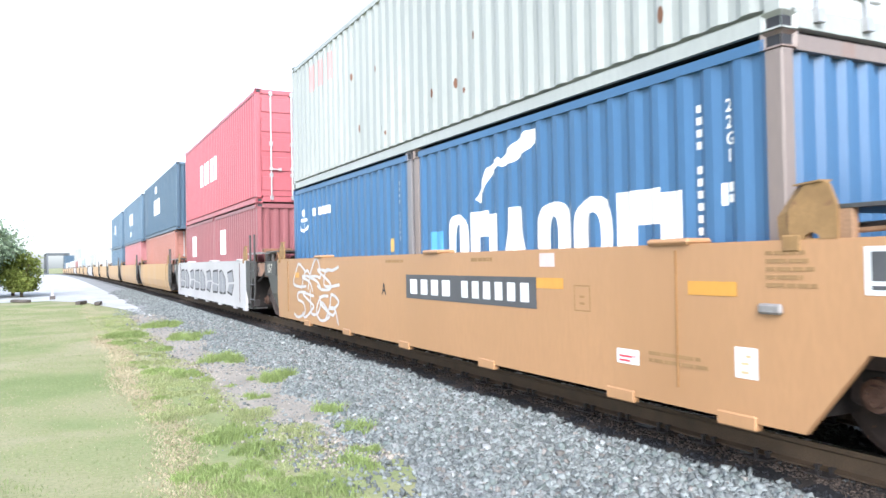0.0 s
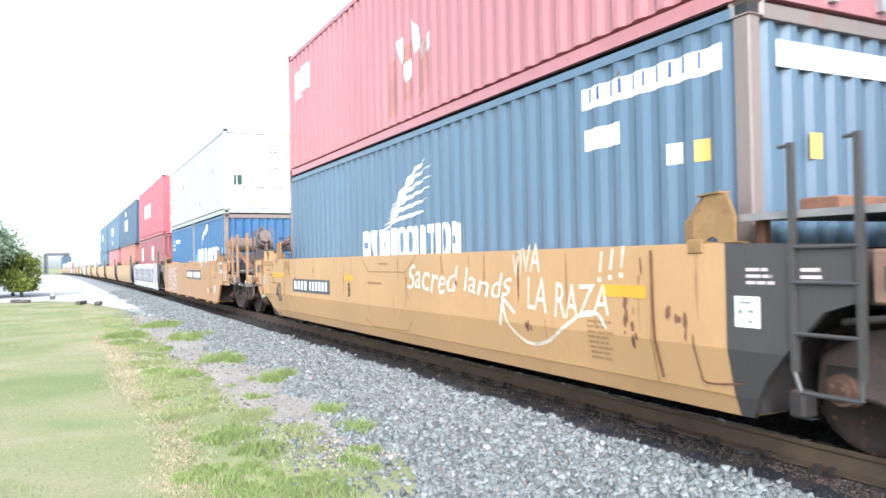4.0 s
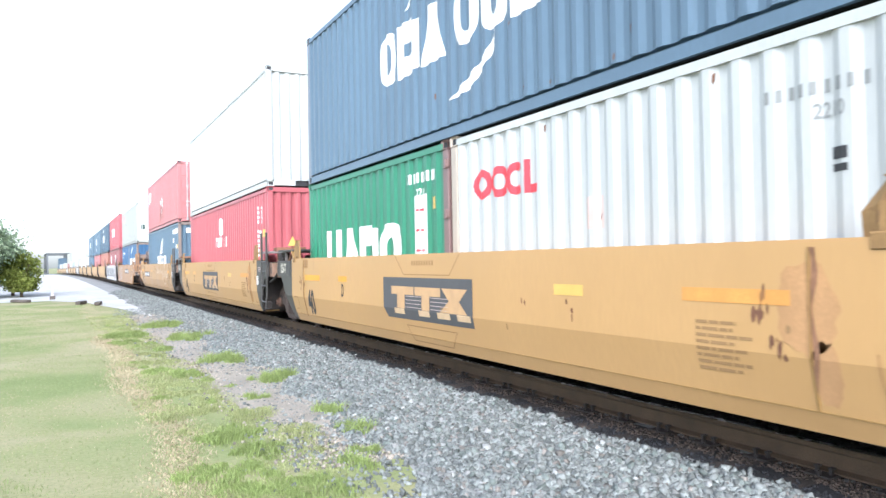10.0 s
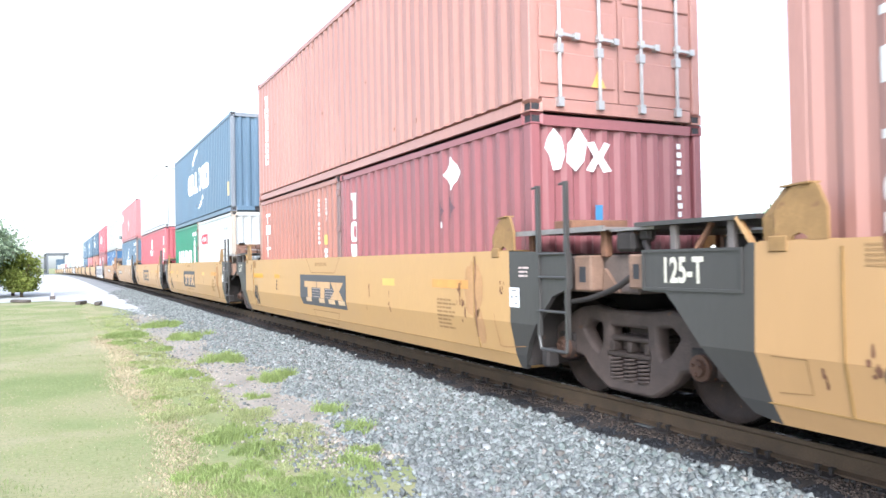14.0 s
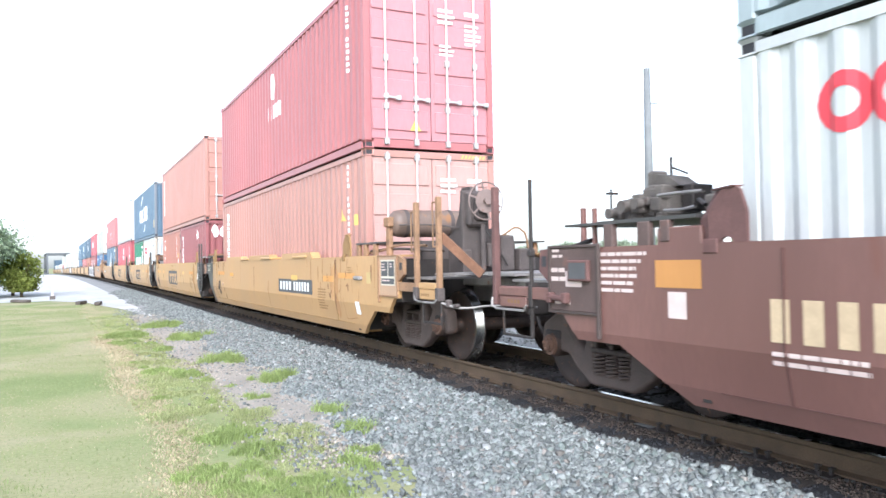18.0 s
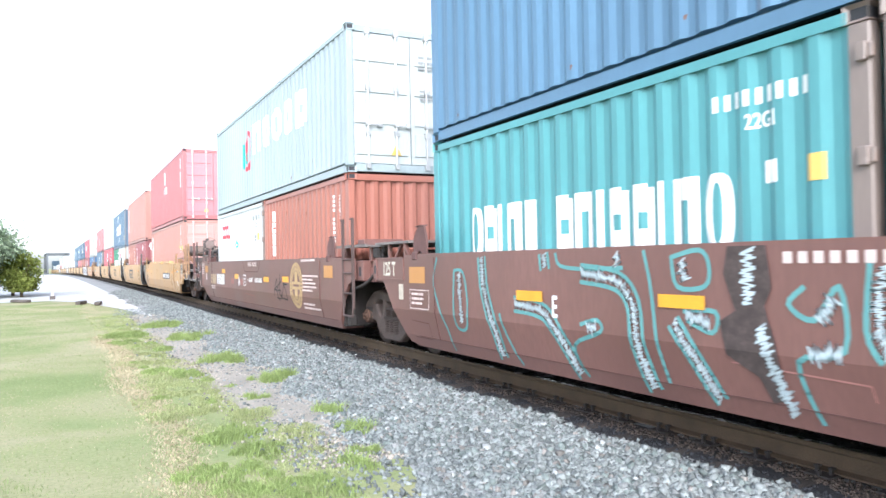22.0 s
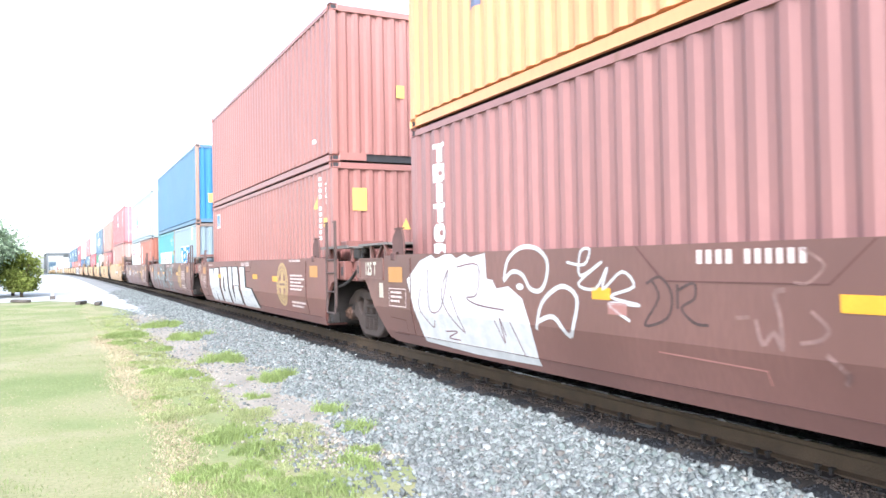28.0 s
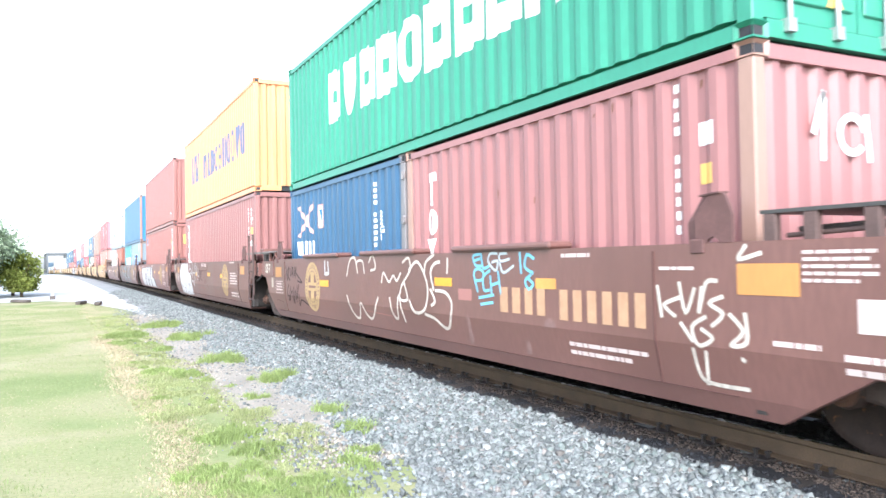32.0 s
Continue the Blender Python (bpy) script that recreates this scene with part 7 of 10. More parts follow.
# unit 4
cm(4, "trail", "upright_block", [letter_form("t", 0, 0.75, 0.23, 0.44), letter_form("o", -0.02, 0.36, 0.26, 0.345), letter_form("v", -0.05, 0.02, 0.28, 0.30)], -0.55, 1.56, WHITE, "white upright marks")
cm(4, "trail", "diamond_sticker", [poly((0.22, 0), (0.44, 0.22), (0.22, 0.44), (0, 0.22))], -4.03, 2.46, WHITE)
cm(4, "trail", "arrow_mark", [poly((0, 0), (0.18, 0.14), (0, 0.28)), poly((0.28, 0.02), (0.48, 0.16), (0.28, 0.32))], -3.86, 2.08, paint("grey_arrow", (0.12, 0.05, 0.065), 0.0))
cm(4, "trail", "white_sticker", [rect(0, 0, 0.08, 0.08)], -3.9, 2.0, WHITE)
cm(4, "lead", "upright_block", stack("tbit", 0.34, 0.24, 0.265), 5.50, 2.53, WHITE, "white upright marks")
cm(4, "lead", "code_column", code_column(0, 0, 0.9, 10, 5), 1.3, 2.80, WHITE)
cm(4, "lead", "size_code", column("22G1", 0, -0.10, 0.085, 0.115), 0.92, 2.80, WHITE)
cm(4, "lead", "data_square", [rect(0, 0, 0.12, 0.05), rect(0, 0.07, 0.12, 0.16)], 0.95, 1.68, WHITE)
cm(4, "lead", "yellow_sticker", [rect(0, 0, 0.13, 0.18)], 0.95, 1.92, YDEC)
cm(4, "up", "upright_block", stack("tbitob", 0.36, 0.25, 0.28), 5.45, 5.35, WHITE, "white upright marks")
# unit 5
km(5, "length_figure", words("40", 0, 0, 0.40, 0.60, 0.03), 5.26, 0.73, M_FADEDBLACK)
km(5, "reflector", [rect(0, 0, 0.93, 0.10)], 5.24, 1.285, FADED_REFL)
km(5, "small_grille", [rect(0, 0.030 * k, 0.22, 0.030 * k + 0.014) for k in range(5)], 5.36, 1.50, M_SMALL)
part("latch_plate", boxes([(-1.53, -1.518, 4.43, 4.68, 0.98, 1.06)], 0.004), PINKTAN, CARS[5])
part("latch_hole", boxes([(-1.533, -1.529, 4.46, 4.49, 1.005, 1.035)]), DARKMARK, CARS[5])
part("latch_hole", boxes([(-1.533, -1.529, 4.62, 4.65, 1.005, 1.035)]), DARKMARK, CARS[5])
for y0, y1 in ((4.02, 1.95), (1.25, -1.05), (-1.9, -4.12)):
    part("raised_sill", prism(bmesh.new(), [(y0, 1.655), (y0 - 0.04, 1.70), (y0 - 0.14, 1.775), (y1 + 0.14, 1.775), (y1 + 0.04, 1.70), (y1, 1.655)], -1.53, -1.36), OLDYELLOW, CARS[5], "raised yellow cover on the top sill")
km(5, "cover_plate", [stroke([(0.0, 0.0), (0.26, 0.0), (0.27, -0.22), (0.02, -0.24)], 0.010)], 6.02, 0.92, M_SMALL)
rk = random.Random(77)
for cu, cv, n_ in ((0.12, 0.62, 5), (0.3, 0.35, 4), (0.02, -0.1, 4), (0.95, -0.12, 4), (1.1, -0.3, 5), (2.2, 0.2, 4), (-0.3, -0.2, 3)):
    km(5, "rust_streak", streaks(rk, cu, cv, n_, 0.04, 0.08), 5.35, 1.0, M_RUST)
cm(5, "up", "round_mark", [disc(0.25, 0.75, 0.25, 0.3, 20), letters_as_bars(-0.3, 0, (0.22, 0.2, 0.2, 0.2, 0.22), 0.32, 0.05)], 0.1, 4.95, WHITE)
cm(5, "up", "code_column", code_column(0, 0, 1.2, 11, 8), -5.25, 6.0, WHITE)
cm(5, "low", "upright_block", stack("tbitob", 0.32, 0.22, 0.25), 5.45, 2.85, WHITE)
cm(5, "low", "warning_triangle", [poly((0, 0), (0.30, 0), (0.15, 0.22))], -4.74, 2.30, YDEC)
cm(5, "low", "code_column", code_column(0, 0, 1.2, 11, 9), -5.2, 3.25, WHITE)
cm(5, "low", "yellow_sticker", [rect(0, 0, 0.13, 0.18)], -5.5, 2.2, YDEC)
km(5, "grey_number_panel", [rect(0, 0, 2.40, 0.27)], -1.67, 0.99, PANELGREY, "dark grey panel with white bars")
km(5, "number_bar", [letters_as_bars(0.12, 0.05, (0.2, 0.18, 0.18, 0.2), 0.17, 0.04), letters_as_bars(1.15, 0.05, (0.15,) * 6, 0.17, 0.035)], -1.67, 0.99, WHITE, "", 0.007)
km(5, "roof_label", [rect(0, 0, 0.50, 0.36)], -7.47, 1.24, mat("cream_white_marking", (0.66, 0.62, 0.52), 0.6))
for q in (rect(0.02, 0.13, 0.25, 0.34), rect(0.28, 0.13, 0.48, 0.34), rect(0.02, 0.02, 0.48, 0.10)):
    km(5, "label_pane", [q], -7.47, 1.24, PANELGREY, "", 0.007)
km(5, "tag_print", [text_bars(0.05, 0.31, 0.14, 0.12, 3, 4), text_bars(0.33, 0.31, 0.1, 0.07, 2, 5), text_bars(0.05, 0.08, 0.3, 0.04, 1, 6)], -7.47, 1.24, M_PALEPRINT, "", 0.010)
km(5, "cream_patch", [rect(0, 0, 0.17, 0.17)], -6.85, 1.25, mat("cream_patch", (0.55, 0.42, 0.20), 0.7, 0, 0.1, 6, 50, 0.02))
part("side_handle", boxes([(-1.575, -1.515, -6.68, -6.38, 1.30, 1.36)], 0.015), GALV, CARS[5])
km(5, "reflector", [rect(0, 0, 0.78, 0.09)], -5.55, 1.315, FADED_REFL)
# brown cars
for i in range(6, 11):
    em_oval({6: -3.83, 7: -3.75, 8: -3.63, 9: -3.53, 10: 3.60}[i], i)
    sgn = -4.18 if i < 10 else -4.14
    if i < 10:
        km(i, "print_line", text_bars(0, 0, 0.95, 0.08, 1, 40 + i), sgn, 1.645, M_PALEPRINT)
        km(i, "print_block", text_bars(0, 0, 0.98, 0.34, 5, 50 + i), sgn - 0.08, 1.35, M_PALEPRINT)
        km(i, "reflector", [rect(0, 0, 0.48, 0.115)], -2.80, 1.19, REFL)
        km(i, "reflector", [rect(0, 0, 0.48, 0.21)], -5.60, 1.315, paint("dull_orange_patch", (0.50, 0.235, 0.07), 0.05))
    km(i, "print_block", text_bars(0, 0, 1.06, 0.15, 2, 60 + i), sgn - 0.08, 0.82, M_PALEPRINT)
    if i > 6:
        km(i, "reflector", [rect(0, 0, 0.48, 0.21)], 6.25, 1.29, paint("dull_orange_patch", (0.50, 0.235, 0.07), 0.05))
        km(i, "white_tag", [rect(0, 0, 0.15, 0.21)], 6.60, 1.06, mat("worn_cream_tag", (0.50, 0.44, 0.36), 0.65, 0, 0.2, 12, 50, 0.02))
        km(i, "framed_notice", [rect(0, 0, 0.58, 0.012), rect(0, 0.24, 0.58, 0.252), rect(0, 0, 0.012, 0.252), rect(0.568, 0, 0.58, 0.252), text_bars(0.06, 0.21, 0.46, 0.18, 3, i)], 6.24, 0.955, M_PALEPRINT)
        if i == 8:
            km(i, "print_line", text_bars(0, 0, 0.5, 0.1, 2, i), 6.2, 0.90, M_PALEPRINT)
        km(i, "cover_plate", [stroke([(0.0, 0.0), (0.50, -0.02), (0.52, -0.22), (0.02, -0.22)], 0.009)], 6.24, 0.80, mat("seam_brown", (0.11, 0.05, 0.045), 0.7))
    km(i, "weld_line", [stroke([(0, 0), (1.0, -0.03), (1.02, -0.12)], 0.012)], 0.9, 0.84, M_DULLPINK)
for i, y in ((6, 0.46), (7, -1.2), (8, 0.4), (9, 0.48)):
    km(i, "number_bar", [letters_as_bars(0, 0, (0.07,) * 4, 0.10, 0.02), letters_as_bars(0.43, 0, (0.065,) * 6, 0.10, 0.02)], y, 1.52, M_PALEPRINT)
    if i != 7:
        km(i, "plate_edge", [stroke([(0, 0.27), (0.3, 0.0), (1.7, 0.0), (2.0, 0.27)], 0.012)], 1.12, 1.39, mat("seam_brown", (0.11, 0.05, 0.045), 0.7))
km(6, "number_bar", letters_as_bars(0, 0, (0.19, 0.19, 0.17, 0.15), 0.28, 0.05), 5.62, 1.01, mat("cream_tan_letter", (0.50, 0.385, 0.25), 0.65, 0, 0.15, 6, 50, 0.02), "tan and white number bars")
km(6, "number_bar", letters_as_bars(0, 0, (0.15,) * 6, 0.29, 0.04), 4.60, 1.01, WHITE)
km(6, "print_block", text_bars(0, 0, 0.9, 0.12, 2, 3), 5.6, 0.95, M_PALEPRINT)
M_DULLORANGE = paint("dull_orange_patch", (0.50, 0.235, 0.07), 0.05)
for y, z, w, h, m in ((3.86, 1.335, 0.48, 0.11, REFL), (2.08, 1.20, 0.49, 0.115, REFL), (6.66, 1.34, 0.47, 0.21, M_DULLORANGE), (-1.15, 1.17, 0.48, 0.11, REFL), (2.52, 1.06, 0.32, 0.14, M_DULLPINK), (1.35, 1.05, 0.30, 0.14, M_DULLPINK), (6.53, 1.11, 0.19, 0.20, M_PALEPRINT)):
    km(6, "reflector" if m is REFL else "patch", [rect(0, 0, w, h)], y, z, m)
km(6, "car_letter", words("A", 0, 0, 0.24, 0.75, 0.03), 1.60, 1.035, WHITE)
km(6, "stencil_box", [rect(0, 0, 0.30, 0.02), rect(0, 0.25, 0.30, 0.27), rect(0, 0, 0.02, 0.27), rect(0.28, 0, 0.30, 0.27), rect(0.10, 0.08, 0.2, 0.10), rect(0.10, 0.15, 0.2, 0.18)], 1.01, 1.04, WHITE)
km(6, "load_limit", [words("LD LMT", 0.08, 0, 0.10, 0.85), poly(*[(-0.03 + (0.045 if k % 2 else 0.018) * math.sin(0.6283 * k), 0.05 - (0.045 if k % 2 else 0.018) * math.cos(0.6283 * k)) for k in range(10)])], 0.45, 1.14, WHITE)
km(6, "number_bar", letters_as_bars(0, 0, (0.06,) * 9, 0.1, 0.02, False), -0.28, 1.14, WHITE)
km(6, "print_block", text_bars(0, 0, 0.58, 0.36, 6, 70), 7.32, 1.62, M_PALEPRINT)
mark("print_line", [text_bars(0.02, 0, 0.16, 0.10, 2, 72), text_bars(0.0, -0.17, 0.28, 0.16, 2, 73), text_bars(0.05, -0.48, 0.25, 0.04, 1, 74), rect(0.22, -0.34, 0.46, -0.20)], 8.03, 1.66, M_PALEPRINT, CARS[6], -SIDE_X - 0.014)
km(6, "black_tag", scribble(11, 1.0, 0.4, 4, 0.03), -2.1, 0.85, M_BLACK)
for path, w in (([(0.78, 1.1), (0.83, 0.74), (1.0, 0.35), (1.08, 0.03)], 0.15), ([(1.97, 1.12), (1.99, 0.98)], 0.14), ([(1.44, 0.62), (1.80, 0.60), (2.04, 0.52), (2.28, 0.24), (2.42, 0.02)], 0.14), ([(2.55, 0.94), (3.03, 0.88), (3.22, 0.70), (3.26, 0.36), (3.36, 0.02)], 0.15), ([(3.67, 0.58), (3.84, 0.36), (4.04, 0.04)], 0.12), ([(5.30, 1.0), (5.27, 0.64), (5.34, 0.50)], 0.15), ([(5.55, 0.46), (5.68, 0.34), (5.76, 0.03)], 0.16), ([(6.64, 1.14), (6.60, 0.96), (6.44, 0.83), (6.62, 0.70)], 0.15)):
    km(7, "spray_outline", sides(path, w), 5.1, 0.5, M_SPRAYTEAL, "teal sprayed outline with loose white fill")
    km(7, "spray_fill", [zigzag(smooth(path), w * 0.72)], 5.1, 0.5, M_SPRAYPALE, "", 0.007)
for path in ([(0.25, 0.92), (0.29, 0.34)], [(2.62, 0.46), (2.76, 0.49)], [(3.02, 1.10), (3.06, 1.0)], [(3.76, 1.04), (3.80, 0.88)], [(3.80, 0.64), (4.04, 0.60)], [(4.90, 0.66), (5.01, 0.82)], [(4.82, 0.45), (5.05, 0.49)], [(5.92, 0.88), (6.16, 0.91)], [(6.0, 0.34), (6.36, 0.29)], [(6.64, 0.14), (6.80, 0.06)]):
    km(7, "spray_fill", [zigzag(path, 0.11, 9)], 5.1, 0.5, M_SPRAYPALE, "", 0.007)
for path in ([(-0.32, 1.11), (-0.42, 0.77), (-0.13, 0.25), (-0.06, 0.0)], [(0.13, 0.96), (0.35, 0.93), (0.44, 0.58), (0.37, 0.30), (0.14, 0.30), (0.10, 0.60), (0.13, 0.96)], [(1.14, 0.50), (1.25, 0.26), (1.42, 0.0)], [(3.10, 0.99), (2.60, 0.98), (2.24, 1.01), (2.17, 1.12)], [(2.53, 0.49), (2.76, 0.54), (2.80, 0.44), (2.40, 0.29), (2.51, 0.02)], [(3.66, 1.07), (3.94, 1.12), (4.03, 1.01), (3.99, 0.86), (3.72, 0.85), (3.66, 1.07)]):
    km(7, "spray_line", [stroke(smooth(path), 0.036)], 5.1, 0.5, M_SPRAYTEAL)
for path in ([(3.36, 1.12), (3.43, 0.84), (3.49, 0.38), (3.55, 0.11)], [(3.78, 0.67), (4.08, 0.68), (4.05, 0.53), (3.82, 0.60)], [(4.79, 0.87), (4.68, 0.76), (4.86, 0.67), (5.03, 0.88), (5.06, 0.50), (4.74, 0.40), (4.84, 0.02)], [(5.78, 1.12), (5.83, 0.89), (6.14, 0.97), (6.26, 0.96), (6.05, 0.80)], [(6.62, 0.72), (6.73, 0.62), (6.80, 0.40), (6.85, 0.06)], [(6.57, 0.70), (6.59, 0.46), (6.63, 0.10)], [(5.90, 0.56), (6.34, 0.62), (6.43, 0.49), (6.41, 0.27), (6.17, 0.28), (5.98, 0.24), (5.97, 0.01)]):
    km(7, "spray_line", [stroke(smooth(path), 0.036)], 5.1, 0.5, M_SPRAYTEAL)
km(7, "black_smear", [poly((4.20, 1.14), (4.52, 1.14), (4.56, 0.86), (4.50, 0.74), (4.58, 0.5), (4.62, 0.13), (4.50, 0.10), (4.42, 0.26), (4.17, 0.39), (4.12, 0.62), (4.26, 0.70), (4.16, 0.95))], 5.1, 0.5, mat("black_overspray", (0.07, 0.052, 0.048), 0.8, 0, 0.4, 9, 40, 0.05), "black overspray", 0.008)
for path in ([(4.38, 1.12), (4.36, 0.73)], [(4.45, 0.60), (4.55, 0.31), (4.66, 0.03)]):
    km(7, "spray_fill", [zigzag(path, 0.12)], 5.1, 0.5, M_SPRAYPALE, "", 0.011)
km(7, "black_tag", scribble(61, 1.5, 0.28, 5, 0.018), -1.75, 1.2, M_BLACK)
km(7, "reflector", [rect(0, 0, 0.46, 0.10)], 3.61, 1.165, REFL, "", 0.011)
km(7, "reflector", [rect(0, 0, 0.47, 0.10)], 1.58, 1.19, REFL, "", 0.011)
km(7, "car_letter", words("E", 0, 0, 0.20, 0.65), 3.0, 1.03, WHITE, "", 0.011)
km(7, "pale_print", letters_as_bars(0, 0, (0.09,) * 10, 0.075, 0.02, False), 0.46, 1.52, M_PALEPRINT)
BLOCKS = [[(0.01, 0.95), (0.70, 0.96), (0.84, 0.62), (1.0, 0.40), (1.04, 0.02), (0.39, 0.01), (0.23, 0.31)], [(0.85, 0.96), (1.56, 0.98), (1.68, 0.55), (1.85, 0.02), (1.20, 0.01), (0.93, 0.44), (0.83, 0.62)],
          [(1.81, 0.99), (2.78, 1.0), (2.88, 0.72), (1.93, 0.70)], [(1.93, 0.72), (2.23, 0.72), (2.32, 0.30), (2.04, 0.30)], [(2.42, 0.72), (2.88, 0.72), (3.0, 0.30), (2.50, 0.30)], [(2.02, 0.32), (3.0, 0.32), (3.05, 0.02), (2.11, 0.01)],
          [(2.98, 1.0), (3.46, 1.0), (3.62, 0.02), (3.30, 0.01)], [(3.60, 1.0), (4.20, 1.0), (4.40, 0.52), (3.66, 0.52)], [(3.84, 0.50), (4.36, 0.50), (4.56, 0.02), (3.62, 0.02)], [(4.48, 1.0), (5.05, 1.0), (5.15, 0.49), (5.82, 0.47), (6.38, 0.02), (4.80, 0.01)]]
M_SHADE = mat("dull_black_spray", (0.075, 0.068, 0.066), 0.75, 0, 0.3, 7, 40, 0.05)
rw = random.Random(88)
for b_ in BLOCKS:
    km(8, "spray_shade", [poly(*[(u + (0.15 if v < 0.5 else 0.10), min(1.02, v + 0.02)) for u, v in b_])], 5.1, 0.50, M_SHADE, "", 0.005)
    km(8, "spray_letter", [poly(*b_)], 5.1, 0.50, M_SPRAY, "large white sprayed block shape", 0.008)
    dash = []
    for k in range(70):
        u, v = rw.uniform(b_[0][0], b_[0][0] + 1.4), rw.uniform(0.05, 0.95)
        ln = rw.uniform(0.05, 0.18)
        if inside((u, v), b_) and inside((u + ln, v - 0.01), b_):
            dash.append(stroke([(u, v), (u + ln * 0.5, v + rw.uniform(-0.01, 0.012)), (u + ln, v - 0.01)], rw.uniform(0.006, 0.014)))
    if dash:
        km(8, "spray_streak", dash, 5.1, 0.50, M_SILVER, "", 0.011)
km(8, "reflector", [rect(0, 0, 0.52, 0.11)], 3.62, 1.19, REFL, "", 0.014)
km(8, "reflector", [rect(0, 0, 0.48, 0.11)], -0.9, 1.22, REFL)
km(8, "print_line", text_bars(0, 0, 0.85, 0.06, 1, 81), 5.18, 1.58, M_PALEPRINT)
km(9, "spray_letter", [poly((-0.52, 0.83), (-0.10, 1.08), (0.23, 1.15), (0.36, 1.10), (0.60, 1.15), (0.79, 1.15), (0.90, 1.10), (1.11, 1.15), (1.24, 1.11), (1.57, 1.15), (1.60, 0.87), (1.72, 0.86), (1.80, 0.77), (2.04, 0.80), (2.30, 0.68), (2.43, 0.43), (2.48, 0.02), (1.2, 0.0), (-0.12, 0.04), (-0.28, 0.4))], 5.1, 0.50, M_SPRAY, "large white sprayed block shape")
for path in ([(-0.09, 0.72), (-0.14, 0.48), (0.19, 0.25), (0.27, 0.33)], [(0.14, 0.96), (0.16, 0.48), (0.48, 0.50), (0.69, 0.96), (0.51, 0.61), (1.02, 0.24), (0.74, 0.66)], [(0.93, 1.0), (1.41, 1.02), (1.38, 0.70), (1.14, 0.65), (1.40, 0.58), (1.95, 0.55)], [(0.53, 0.22), (0.84, 0.24), (0.59, 0.15), (0.87, 0.14)], [(1.75, 0.43), (1.89, 0.20), (1.86, 0.46), (1.94, 0.28)], [(2.06, 0.43), (2.25, 0.09)]):
    km(9, "spray_outline", [stroke(smooth(path) if len(path) > 2 else path, 0.014)], 5.1, 0.5, mat("plum_spray", (0.22, 0.11, 0.13), 0.7, 0, 0.2, 6, 40, 0.02), "", 0.008)
for path in ([(1.96, 0.88), (2.04, 1.07), (2.28, 1.19), (2.56, 1.18), (2.74, 1.06), (2.72, 0.88), (2.61, 0.77), (2.44, 0.79), (2.31, 0.92), (2.12, 0.95), (1.96, 0.86)], [(2.54, 0.40), (2.65, 0.66), (2.96, 0.82), (3.19, 0.73), (3.15, 0.51), (3.06, 0.37), (2.83, 0.53), (2.57, 0.47)]):
    km(9, "spray_loop", [stroke(smooth(path), 0.045)], 5.1, 0.5, M_SPRAY)
km(9, "spray_loop", [disc(2.26, 0.80, 0.07, 0.035, 12)], 5.1, 0.5, M_SPRAY)
km(9, "spray_tag", [stroke(smooth([(3.06, 1.04), (3.31, 1.02), (3.39, 1.15), (3.26, 1.13), (3.25, 0.92), (3.55, 1.04), (3.22, 0.85), (3.46, 0.81), (3.62, 0.99), (3.56, 0.81), (3.81, 0.96), (3.95, 0.84), (3.66, 0.75), (4.01, 0.69), (3.63, 0.69), (3.89, 0.56)]), 0.026)], 5.1, 0.5, M_SPRAY)
M_FAINTSMEAR = mat("faint_pink_smear", (0.235, 0.14, 0.125), 0.7, 0, 0.25, 7, 40, 0.02)
for path, w in (([(5.14, 0.64), (5.19, 0.49), (5.28, 0.57), (5.34, 0.47), (5.33, 0.67), (5.29, 0.82), (5.36, 0.85)], 0.05), ([(4.98, 0.65), (5.08, 0.66)], 0.04), ([(5.56, 0.72), (5.67, 0.62), (5.61, 0.55), (5.48, 0.52)], 0.04), ([(5.66, 0.46), (5.78, 0.36), (5.76, 0.30)], 0.05), ([(5.50, 1.11), (5.65, 1.01), (5.54, 0.90), (5.44, 0.90)], 0.03)):
    km(9, "sprayed_mark", [stroke(smooth(path), 0.7 * w)], 5.1, 0.5, M_FAINTSMEAR)
km(9, "reflector", [rect(0, 0, 0.48, 0.11)], -0.65, 1.225, REFL)
km(9, "black_tag", [stroke(smooth(q), 0.022) for q in ([(4.15, 0.90), (4.23, 0.76), (4.07, 0.54), (4.32, 0.61), (4.37, 0.79), (4.25, 0.92), (4.10, 0.87)], [(4.43, 0.86), (4.43, 0.69)], [(4.43, 0.82), (4.59, 0.88), (4.60, 0.77), (4.47, 0.69), (4.59, 0.59), (4.72, 0.58)])], 5.1, 0.5, mat("thin_black_spray", (0.085, 0.055, 0.052), 0.75, 0, 0.3, 9, 40, 0.02))
km(9, "patch", [rect(0, 0, 0.24, 0.10)], 1.48, 1.10, M_DULLPINK)
km(9, "reflector", [rect(0, 0, 0.25, 0.10)], 1.69, 1.22, REFL)
M_FADEDTAN = mat("faded_tan_letter", (0.46, 0.275, 0.165), 0.65, 0, 0.15, 6, 50, 0.02)
km(10, "number_bar", letters_as_bars(0, 0, (0.20, 0.20, 0.18, 0.18), 0.26, 0.035), -3.04, 1.03, M_FADEDTAN, "tan number bars")
km(10, "number_bar", letters_as_bars(0, 0, (0.165,) * 6, 0.28, 0.04), -4.10, 1.01, M_FADEDTAN)
M_CREAMSPRAY = mat("cream_spray", (0.62, 0.56, 0.49), 0.65, 0, 0.2, 6, 40, 0.02)
